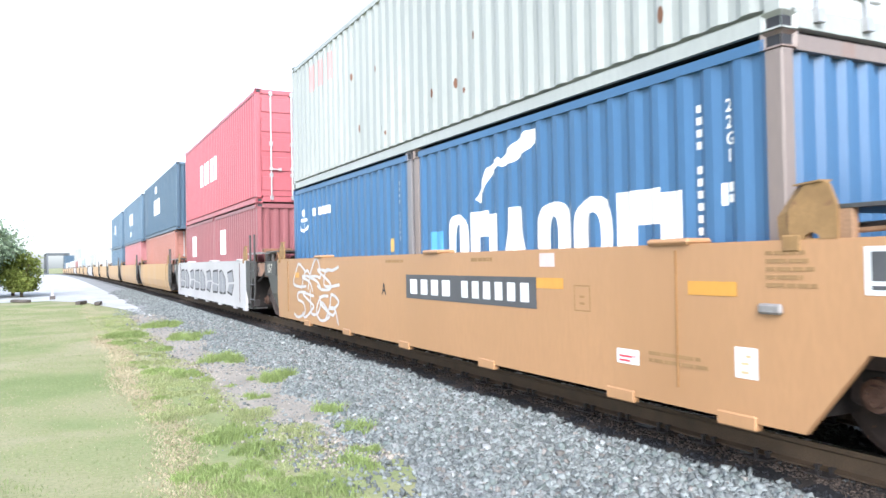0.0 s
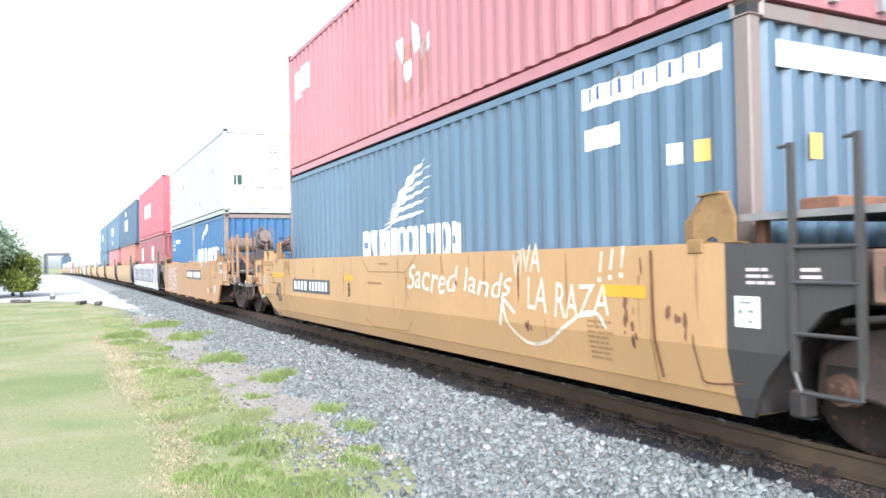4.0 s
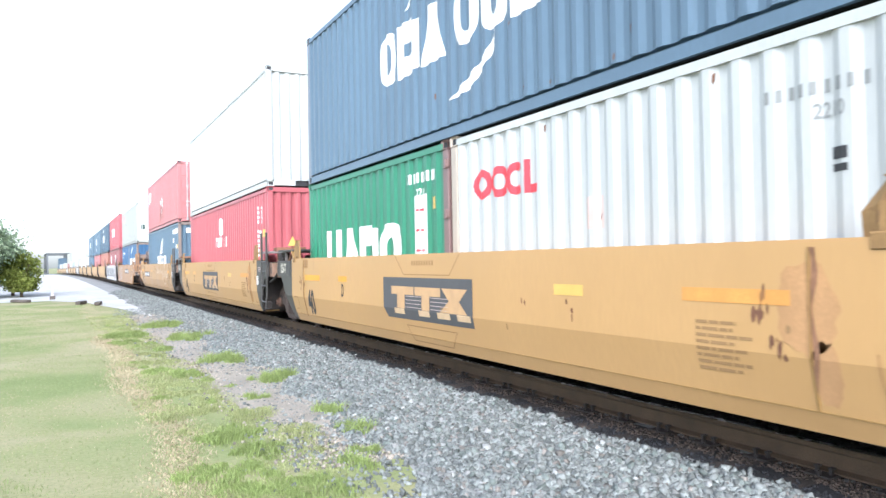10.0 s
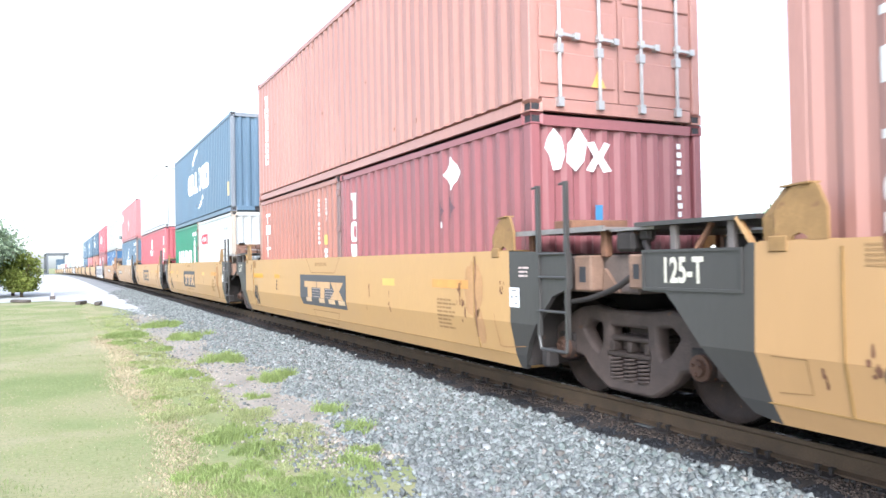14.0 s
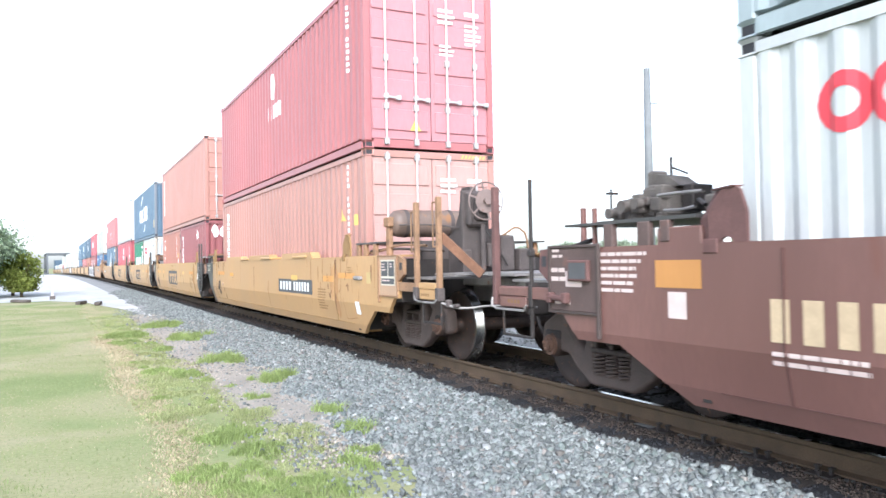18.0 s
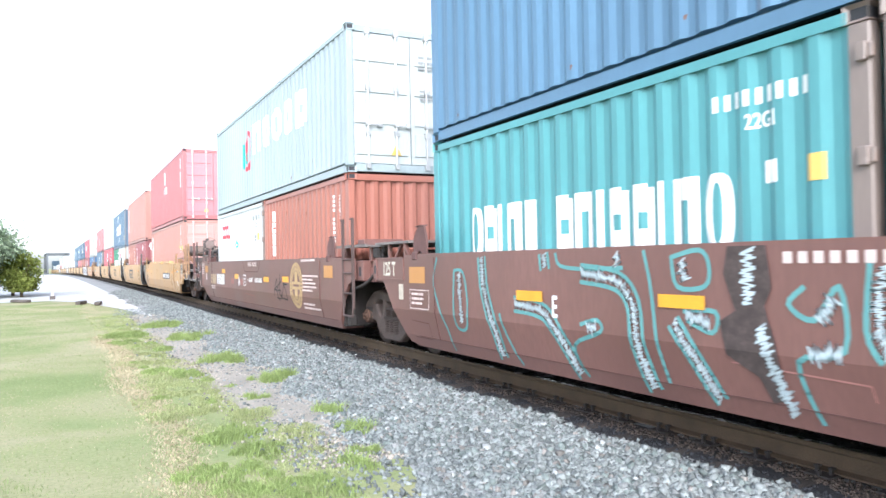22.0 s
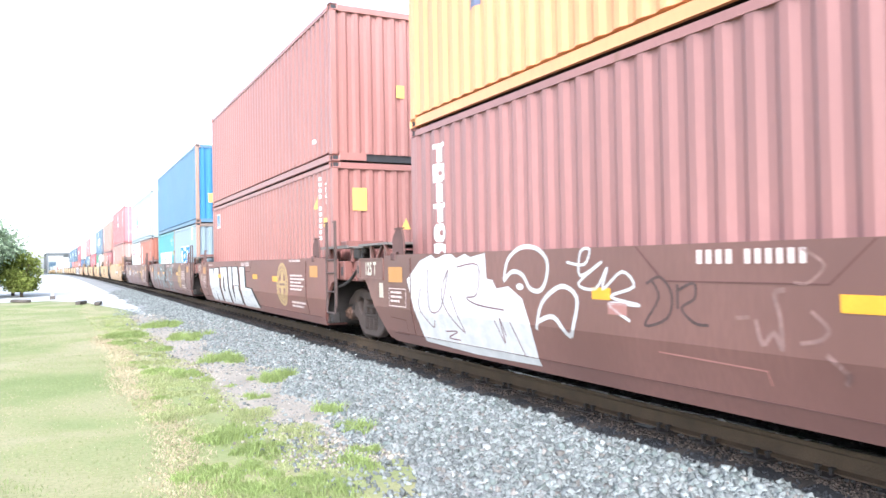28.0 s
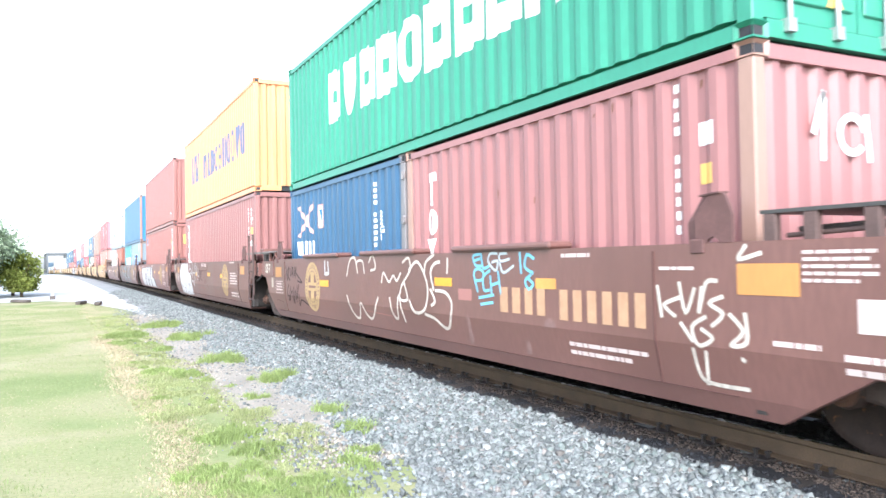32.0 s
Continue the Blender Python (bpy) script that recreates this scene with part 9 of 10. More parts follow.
# pale gravel drive across the lawn's far end
dy_rows = [27, 30, 33, 36, 40, 43, 44.5, 46, 50, 55, 60, 63, 66, 70, 80, 100, 125, 150, 180, 215, 250, 290, 330]
vs, fs = [], []
for y in dy_rows:
    lft = np.interp(y, [27, 33, 40, 43, 44.5, 46, 60, 63, 66, 80, 330], [2.65, 1.95, 0.9, -0.6, -30, -60, -60, -30, -6, -7, -14])
    rgt = track(y)[0] - 2.9
    for k in range(7):
        x = lft + (rgt - lft) * k / 6
        vs.append((x + 0.15 * noise.noise((x * 0.7, y * 0.7, 1)), y, ground_z(x, y) + 0.014))
for j_ in range(len(dy_rows) - 1):
    for k in range(6):
        a_ = j_ * 7 + k
        fs.append((a_, a_ + 1, a_ + 8, a_ + 7))
me = bpy.data.meshes.new("gravel_drive")
me.from_pydata(vs, [], fs)
me.materials.append(mat("pale_drive_gravel", (0.48, 0.485, 0.48), 0.9, 0, 0.2, 0.7, 45, 0.6))
tagged(new("gravel_drive", me), "pale gravel drive beside the track", "road", kind="structure")

# ---------------------------------------------------------------- track
RP = [(-0.07, 0.0), (0.07, 0.0), (0.07, 0.012), (0.02, 0.03), (0.012, 0.125), (0.036, 0.14), (0.036, 0.165), (0.028, 0.172), (-0.028, 0.172), (-0.036, 0.165), (-0.036, 0.14), (-0.012, 0.125), (-0.02, 0.03), (-0.07, 0.012)]
ry = [-210, -140, -90, -60, -30] + [3.0 * k for k in range(-5, 30)] + list(range(90, 420, 10)) + [600]
for side, nm in ((-0.755, "rail_near"), (0.755, "rail_far")):
    vs, fs, mi = [], [], []
    for y in ry:
        cx, cz, _ = track(y)
        vs += [(cx + side + x, y, cz + RAIL_Z - 0.172 * 1.08 + z * 1.08) for x, z in RP]
    q = len(RP)
    for j in range(len(ry) - 1):
        for i in range(q):
            fs.append((j * q + i, j * q + (i + 1) % q, (j + 1) * q + (i + 1) % q, (j + 1) * q + i))
            mi.append(1 if i == 7 else 0)
    me = bpy.data.meshes.new(nm)
    me.from_pydata(vs, [], fs)
    me.materials.append(RAILSIDE)
    me.materials.append(RAILHEAD)
    me.polygons.foreach_set("material_index", mi)
    tagged(new(nm, me), "brown rusted steel rail with a bright worn head", "rail", kind="structure")


# ---------------------------------------------------------------- ties and plates
tie_me = to_mesh(box(bmesh.new(), -1.30, 1.30, -0.115, 0.115, -0.16, 0.022, 0.012), "tie", TIEWOOD)
bm = box(bmesh.new(), -0.19, 0.19, -0.10, 0.10, 0.022, 0.036)
for sx in (-1, 1):
    for sy in (-0.05, 0.06):
        box(bm, sx * 0.10 - 0.012, sx * 0.10 + 0.012, sy - 0.012, sy + 0.012, 0.03, 0.075)
        box(bm, sx * 0.095 - 0.022, sx * 0.095 + 0.022, sy - 0.018, sy + 0.018, 0.070, 0.084)
    box(bm, sx * 0.165 - 0.012, sx * 0.165 + 0.012, -0.012, 0.012, 0.03, 0.06)
plate_me = to_mesh(bm, "tie_plate", STEEL)
sleepers = tagged(new("sleepers"), "dark creosoted timber sleepers with rusty plates", "sleepers", kind="structure")
rt = random.Random(4)
for k in range(290):
    y = -6 + 0.53 * k
    cx, cz, h = track(y)
    t = part("tie", tie_me, None, sleepers)
    t.matrix_basis = pose(cx + rt.uniform(-0.05, 0.03), y, cz + rt.uniform(-0.006, 0.004), 0, 0, h + rt.uniform(-1.2, 1.2))
    if k < 140:
        for sx in (-0.755, 0.755):
            if sx < 0 or k < 60:
                part("tie_plate", plate_me, None, sleepers).matrix_basis = pose(cx + sx, y, cz, 0, 0, h + rt.uniform(-1.5, 1.5))

# ---------------------------------------------------------------- crushed stone
rs = np.random.RandomState(7)
CUBE_V = np.array([(x, y, z) for z in (-1, 1) for y in (-1, 1) for x in (-1, 1)], float) * 0.62
CUBE_F = np.array([(0, 2, 3), (0, 3, 1), (4, 5, 7), (4, 7, 6), (0, 1, 5), (0, 5, 4), (2, 6, 7), (2, 7, 3), (0, 4, 6), (0, 6, 2), (1, 3, 7), (1, 7, 5)])
SX = np.array([s[0] for s in SEC])
SZ = np.array([s[1] for s in SEC])


def bed_z(dx):
    return np.interp(dx, SX, SZ)


def quick_mesh(name, V, F, material):
    me = bpy.data.meshes.new(name)
    n, m = len(V), len(F)
    me.vertices.add(n)
    me.vertices.foreach_set("co", V.astype(np.float32).ravel())
    k = F.shape[1]
    me.loops.add(m * k)
    me.loops.foreach_set("vertex_index", F.astype(np.int32).ravel())
    me.polygons.add(m)
    me.polygons.foreach_set("loop_start", np.arange(0, m * k, k, dtype=np.int32))
    me.update(calc_edges=True)
    me.materials.append(material)
    return me


def stones(name, dx, y, size, material, label, lift=0.3):
    """Joined crushed stones at offsets dx from the track centre."""
    n = len(dx)
    c = np.array([track(float(q))[:2] for q in y])
    V = CUBE_V[None] * rs.uniform(0.45, 1.25, (n, 8, 3))
    V = V * (size[:, None] * rs.uniform(0.6, 1.45, (n, 3)))[:, None, :]
    q = rs.normal(size=(n, 4))
    q /= np.linalg.norm(q, axis=1)[:, None]
    w, a, b, d = q.T
    Rm = np.stack([1 - 2 * (b * b + d * d), 2 * (a * b - d * w), 2 * (a * d + b * w), 2 * (a * b + d * w), 1 - 2 * (a * a + d * d), 2 * (b * d - a * w), 2 * (a * d - b * w), 2 * (b * d + a * w), 1 - 2 * (a * a + b * b)], 1).reshape(n, 3, 3)
    V = np.einsum("nij,nkj->nki", Rm, V)
    P = np.stack([c[:, 0] + dx, y, c[:, 1] + np.maximum(bed_z(dx), GROUND_Z) + size * rs.uniform(lift - 0.35, lift + 0.45, n)], 1)
    V = (V + P[:, None, :]).reshape(-1, 3)
    F = (CUBE_F[None] + (np.arange(n) * 8)[:, None, None]).reshape(-1, 3)
    return tagged(new(name, quick_mesh(name, V, F, material)), label, "ballast", kind="stuff")


def toe(y):
    """Ragged edge of the ballast, as an offset from the track centre."""
    return -2.75 - 0.35 * np.sin(y * 0.9) * 0.5 - np.clip((8.5 - y) / 5.5, 0, 1.2) * 0.95 + 0.15 * np.sin(2.3 * y + 1)


def rim(y):
    """Ragged line where the clean stones end beside the oily strip."""
    return 0.05 * np.sin(2.1 * y) + 0.045 * np.sin(5.3 * y + 1) + 0.035 * np.sin(11.7 * y)


n1 = 62000
y1 = 2.2 + 15.5 * rs.rand(n1) ** 1.15
e1 = toe(y1)
u1 = rs.rand(n1)
d1 = e1 + (-1.46 + rim(y1) - e1) * u1 + rs.normal(0, 0.05, n1)
n2 = 19000
y2 = 17 + 38 * rs.rand(n2) ** 1.3
d2 = toe(y2) + (-1.42 - toe(y2)) * rs.rand(n2)
stones("ballast_stones", np.concatenate([d1, d2]), np.concatenate([y1, y2]), np.concatenate([rs.uniform(0.018, 0.043, n1), rs.uniform(0.026, 0.042, n2)]), STONE, "loose grey-white crushed granite ballast")
n3 = 5200
y3 = 2.0 + 30 * rs.rand(n3) ** 1.2
stones("spilled_stones", toe(y3) - np.abs(rs.normal(0, 0.45, n3)), y3, rs.uniform(0.014, 0.032, n3), STONE, "pale stones scattered in the weeds", 0.1)
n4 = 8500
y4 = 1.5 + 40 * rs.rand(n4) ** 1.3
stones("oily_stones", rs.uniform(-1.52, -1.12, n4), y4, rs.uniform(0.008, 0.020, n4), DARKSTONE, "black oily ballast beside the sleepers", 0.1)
n6 = 12000
y6 = 1.5 + 34 * rs.rand(n6) ** 1.3
stones("stained_stones", rs.uniform(-1.12, -0.83, n6) + 0.7 * rim(y6), y6, rs.uniform(0.006, 0.019, n6), EARTHSTONE, "rust-brown stained stones against the rail", 0.3)
n5 = 9000
y5 = 0.0 + 36 * rs.rand(n5) ** 1.2
# grimy stones, coloured darker still to paint the shade under the cars
GRIMESTONE_SHADED = mat("grimy_shaded_ballast", (0.05, 0.045, 0.042), 0.85, 0, 0.25, 10, 80, 0.3, per=0.5)
stones("inner_stones", rs.uniform(-0.68, 0.68, n5), y5, rs.uniform(0.020, 0.038, n5), GRIMESTONE_SHADED, "grimy ballast between the rails, darkened for the shade under the cars", 0.2)
y7 = 0.0 + 36 * rs.rand(5000) ** 1.2
stones("outer_stones", rs.uniform(0.9, 4.6, 5000), y7, rs.uniform(0.022, 0.040, 5000), STONE, "grey ballast beyond the far rail", 0.1)
y10 = rs.uniform(-7, 2.6, 13000)
e10 = toe(y10)
stones("near_stones", e10 + (-1.46 - e10) * rs.rand(13000), y10, rs.uniform(0.022, 0.046, 13000), STONE, "loose grey ballast abreast of the camera", 0.2)
y9 = rs.uniform(-60, -6, 9000)
stones("coarse_stones", rs.uniform(-2.9, -1.3, 9000), y9, rs.uniform(0.035, 0.065, 9000), STONE, "loose ballast further along the track", 0.1)
for nm, col, k in (("rusty_stones", (0.205, 0.188, 0.172), 3200), ("greenish_stones", (0.150, 0.175, 0.165), 5200), ("pale_stones", (0.27, 0.277, 0.272), 3000)):
    yy = 2.2 + 20 * rs.rand(k) ** 1.15
    ee = toe(yy)
    stones(nm, ee + (-1.47 + rim(yy) - ee) * rs.rand(k), yy, rs.uniform(0.019, 0.043, k), mat(nm, col, 0.85, 0, 0.18, 14, 90, 0.3, per=0.4), nm.replace("_", " ") + " scattered in the grey ballast", 0.5)
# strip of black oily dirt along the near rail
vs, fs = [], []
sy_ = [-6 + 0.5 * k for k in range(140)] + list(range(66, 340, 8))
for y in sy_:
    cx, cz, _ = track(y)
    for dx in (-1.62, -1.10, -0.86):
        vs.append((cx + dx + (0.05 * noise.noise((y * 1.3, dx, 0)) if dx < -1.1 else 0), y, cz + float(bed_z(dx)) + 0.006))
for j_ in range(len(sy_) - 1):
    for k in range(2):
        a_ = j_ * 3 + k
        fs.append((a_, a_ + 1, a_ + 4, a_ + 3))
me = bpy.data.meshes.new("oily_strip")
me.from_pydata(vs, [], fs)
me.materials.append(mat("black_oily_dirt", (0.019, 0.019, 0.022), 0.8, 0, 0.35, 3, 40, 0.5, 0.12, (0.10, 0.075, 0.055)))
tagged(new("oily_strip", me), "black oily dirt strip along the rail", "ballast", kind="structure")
# grimy sheet between the rails; its dark tone also stands for under-car shade
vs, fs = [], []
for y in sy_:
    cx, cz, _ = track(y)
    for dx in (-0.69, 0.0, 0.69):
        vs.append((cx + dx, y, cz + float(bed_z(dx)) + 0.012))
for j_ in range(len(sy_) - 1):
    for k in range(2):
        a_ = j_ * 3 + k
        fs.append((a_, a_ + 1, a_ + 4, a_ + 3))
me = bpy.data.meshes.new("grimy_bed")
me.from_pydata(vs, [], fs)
me.materials.append(mat("shaded_track_grime", (0.055, 0.048, 0.043), 0.9, 0, 0.3, 3, 40, 0.5))
tagged(new("grimy_bed", me), "grimy bed between the rails with under-car shade painted in", "ballast", kind="structure")
# bare dusty gravel strip between lawn and ballast
vs, fs = [], []
dy_ = [6.2 + 0.4 * k for k in range(56)]
for y in dy_:
    w_ = min(1.0, (y - 6.2) / 2.0, (28.2 - y) / 4.0)
    mid_, half_ = 2.45 + 0.12 * math.sin(1.1 * y), (0.52 + 0.16 * noise.noise((y * 0.8, 4.0, 0))) * max(0.05, w_)
    for k in range(5):
        x = mid_ + half_ * (k / 2 - 1)
        vs.append((x + 0.10 * noise.noise((x * 3, y * 2.2, 2)), y, GROUND_Z + 0.008 + 0.010 * math.sin(math.pi * k / 4)))
for j_ in range(len(dy_) - 1):
    for k in range(4):
        a_ = j_ * 5 + k
        fs.append((a_, a_ + 1, a_ + 6, a_ + 5))
me = bpy.data.meshes.new("bare_verge")
me.from_pydata(vs, [], fs)
me.materials.append(DIRT)
tagged(new("bare_verge", me), "bare dusty gravel strip among the weeds", "bare ground", kind="structure")
n8 = 14000
y8 = 6.0 + 22 * rs.rand(n8) ** 1.3
stones("verge_grit", rs.normal(2.45, 0.36, n8) - TRACK_X, y8, rs.uniform(0.007, 0.022, n8), mat("dusty_grit", (0.31, 0.275, 0.235), 0.9, 0, 0.2, 10, 60, 0.2, per=0.5), "small dusty grit on the verge", 0.2)


# ---------------------------------------------------------------- grass and weeds
def grass_mat(name, c, per):
    m = mat(name, c, 0.7, 0, 0.15, 0.9, 20, 0.0, per=per, spec=0.2)
    return m


LAWN = grass_mat("lawn_blades", (0.235, 0.268, 0.125), 0.16)
STRAW = grass_mat("dry_blades", (0.395, 0.335, 0.225), 0.05)
WEED = grass_mat("weed_leaves", (0.27, 0.34, 0.125), 0.26)
ROUGH = grass_mat("rough_grass", (0.32, 0.35, 0.165), 0.24)
LONG = grass_mat("long_lawn_blades", (0.20, 0.255, 0.10), 0.2)


def thin(m, amount=0.45):
    """Lets light shine through leaves."""
    nt = m.node_tree
    b, out = nt.nodes["Principled BSDF"], nt.nodes["Material Output"]
    tl, mx = nt.nodes.new("ShaderNodeBsdfTranslucent"), nt.nodes.new("ShaderNodeMixShader")
    mx.inputs[0].default_value = amount
    nt.links.new(b.inputs["Base Color"].links[0].from_socket, tl.inputs["Color"])
    nt.links.new(b.outputs[0], mx.inputs[1])
    nt.links.new(tl.outputs[0], mx.inputs[2])
    nt.links.new(mx.outputs[0], out.inputs["Surface"])
    return m


thin(WEED, 0.25)
thin(ROUGH, 0.2)


def blades(name, x, y, h, width, material, label, lean=0.5, z0=None):
    n = len(x)
    a = rs.uniform(0, 2 * np.pi, n)
    z = np.full(n, GROUND_Z) if z0 is None else z0
    dx, dy = np.cos(a) * width / 2, np.sin(a) * width / 2
    la, lm = rs.uniform(0, 2 * np.pi, n), rs.uniform(0.1, lean, n) * h
    V = np.zeros((n, 5, 3))
    mid = np.stack([x + 0.35 * lm * np.cos(la), y + 0.35 * lm * np.sin(la), z + 0.6 * h], 1)
    V[:, 0] = np.stack([x - dx, y - dy, z - 0.01], 1)
    V[:, 1] = np.stack([x + dx, y + dy, z - 0.01], 1)
    V[:, 2] = mid + np.stack([dx, dy, 0 * dx], 1) * 0.8
    V[:, 3] = mid - np.stack([dx, dy, 0 * dx], 1) * 0.8
    V[:, 4] = np.stack([x + lm * np.cos(la), y + lm * np.sin(la), z + h], 1)
    F = np.array([(0, 1, 2), (0, 2, 3), (3, 2, 4)])
    Fa = (F[None] + (np.arange(n) * 5)[:, None, None]).reshape(-1, 3)
    return tagged(new(name, quick_mesh(name, V.reshape(-1, 3), Fa, material)), label, "grass", kind="stuff")


def lawn_points(n, seed):
    r = np.random.RandomState(seed)
    y = 3.5 + 34 * r.rand(n) ** 1.7
    lo = -0.32 * y - 2.2
    hi = 1.45 + 0.25 * np.sin(0.7 * y) + np.clip((y - 8) / 20, 0, 0.5)
    return lo + (hi - lo) * r.rand(n), y


lx, ly = lawn_points(80000, 1)
sel = np.array([noise.noise((float(a) * 0.5, float(b) * 0.35, 2.0)) for a, b in zip(lx, ly)]) + rs.normal(0, 0.25, len(lx)) + 1.1 * np.exp(-((lx - 0.93) / 0.24) ** 2)
hh = rs.uniform(0.005, 0.016, len(lx)) * (1 + 0.02 * ly)
g = sel < 0.32
blades("lawn", lx[g], ly[g], hh[g], 0.0035 + 0.0006 * ly[g], LAWN, "mown green lawn grass", 2.4)
blades("dry_grass", lx[~g], ly[~g], hh[~g] * 0.8, 0.0035 + 0.0006 * ly[~g], STRAW, "dry straw-coloured grass in the lawn", 2.4)
sy2 = 5.4 + 15 * rs.rand(9000) ** 1.4
sx2 = 0.92 + 0.10 * np.sin(0.9 * sy2) + rs.normal(0, 0.13, 9000)
blades("dry_strip", sx2, sy2, rs.uniform(0.010, 0.024, 9000), 0.006 + 0.0008 * sy2, STRAW, "trodden straw-coloured strip along the lawn", 2.4)
bx, by = rs.uniform(-6.5, 1.3, 30000), rs.uniform(-8, 4.2, 30000)
blades("near_lawn", bx, by, rs.uniform(0.006, 0.018, 30000), 0.006, LAWN, "mown green lawn grass abreast of the camera", 2.4)
# longer, greener grass close to the road side of the lawn
gy_ = 3.6 + 4.6 * rs.rand(26000) ** 1.3
gx_ = -3.4 + 4.5 * rs.rand(26000)
keep = np.array([noise.noise((float(a) * 1.1, float(b) * 1.5, 5.0)) for a, b in zip(gx_, gy_)]) > (gy_ - 5.6) * 0.22 + rs.normal(0, 0.12, 26000)
blades("long_grass", gx_[keep], gy_[keep], rs.uniform(0.012, 0.034, keep.sum()), 0.006, LONG, "greener longer grass at the edge of the lawn", 1.6)
TUFTS = [(2.54, 13.5, 0.36, 0.17), (2.68, 11.0, 0.34, 0.20), (2.71, 18.1, 0.45, 0.19), (2.40, 22.0, 0.5, 0.19), (2.75, 8.2, 0.20, 0.16), (2.60, 7.15, 0.20, 0.16), (2.29, 6.15, 0.27, 0.11), (3.02, 9.8, 0.34, 0.07), (2.11, 7.45, 0.30, 0.07), (2.15, 9.6, 0.16, 0.10), (1.65, 12.2, 0.24, 0.12), (1.30, 12.8, 0.25, 0.10),
         (1.33, 19.9, 0.5, 0.14), (1.15, 18.0, 0.32, 0.10), (1.80, 16.1, 0.28, 0.09), (1.59, 7.62, 0.27, 0.11), (1.25, 7.55, 0.22, 0.12), (1.58, 6.86, 0.25, 0.11), (1.26, 6.30, 0.3, 0.09), (0.90, 6.24, 0.16, 0.08), (1.26, 5.7, 0.3, 0.08), (1.67, 5.46, 0.3, 0.09), (1.80, 8.6, 0.34, 0.07), (1.24, 9.0, 0.34, 0.06), (1.59, 10.5, 0.3, 0.06)]
for x, y, r, h in TUFTS:
    n = int(2100 * r * r / 0.16 + 350)
    # each clump is a few overlapping tussocks, so that its outline is uneven
    nc = 6 + int(r * 16)
    ca, cr = rs.uniform(0, 2 * np.pi, nc), r * 0.95 * rs.rand(nc) ** 0.6
    big, pick = rs.uniform(0.4, 1.2, nc), rs.randint(0, nc, n)
    sg = 0.24 * r * big[pick]
    ox, oy = rs.normal(0, 1, n), rs.normal(0, 1, n)
    px = x + (cr * np.cos(ca))[pick] + ox * sg
    py = y + (cr * np.sin(ca))[pick] * 1.25 + oy * sg * 1.2
    hz = (0.95 if h > 0.14 else 0.75) * h * big[pick] * np.exp(-0.28 * (ox * ox + oy * oy)) * rs.uniform(0.4, 1.2, n) + 0.012
    blades("weeds", px, py, hz, 0.0045 + 0.0006 * y, WEED if h > 0.075 else ROUGH, "clump of bright green weeds on the verge" if h > 0.105 else "low clump of pale grass on the verge", 1.1)
rc = np.random.RandomState(33)
for k in range(70):
    y = 4.6 + 21 * rc.rand() ** 1.4
    x = rc.uniform(1.05, 1.85) + 0.25 * (rc.rand() < 0.2)
    r, h = rc.uniform(0.05, 0.16), rc.uniform(0.035, 0.085)
    n = int(700 * r * r / 0.04 * 0.5 + 90)
    rad, th_ = r * rc.rand(n) ** 0.6, rc.uniform(0, 2 * np.pi, n)
    blades("grass_clump", x + rad * np.cos(th_), y + rad * np.sin(th_) * 1.3, h * np.clip(1.05 - 0.8 * rad / r, 0.2, 1) * rc.uniform(0.5, 1.1, n), 0.0045 + 0.0006 * y, WEED if k % 3 == 0 else ROUGH, "small clump of rough grass on the verge", 1.1)
nv = 60000
vy = 4.2 + 24 * rs.rand(nv) ** 1.5
vx = 0.75 + (1.45 - 0.25 * np.clip((vy - 7) / 4, 0, 1)) * rs.rand(nv)
keep = np.array([noise.noise((float(a) * 1.9, float(b) * 1.1, 7.0)) for a, b in zip(vx, vy)]) + rs.normal(0, 0.10, nv) > -0.10 + 0.5 * np.abs(vx - 1.45)
blades("verge_grass", vx[keep], vy[keep], rs.uniform(0.008, 0.034, keep.sum()), 0.004 + 0.0006 * vy[keep], ROUGH, "patchy rough grass along the ballast", 1.6)


# ---------------------------------------------------------------- trees
BARK = mat("grey_bark", (0.12, 0.095, 0.07), 0.9, 0, 0.3, 4, 30, 0.5)
LEAF_A = mat("deep_green_leaves", (0.29, 0.37, 0.24), 0.6, 0, 0.2, 1.2, 20, 0.0, per=0.45)
LEAF_B = mat("yellow_green_leaves", (0.23, 0.27, 0.06), 0.6, 0, 0.2, 1.2, 20, 0.0, per=0.4)


thin(LEAF_A)
thin(LEAF_B)


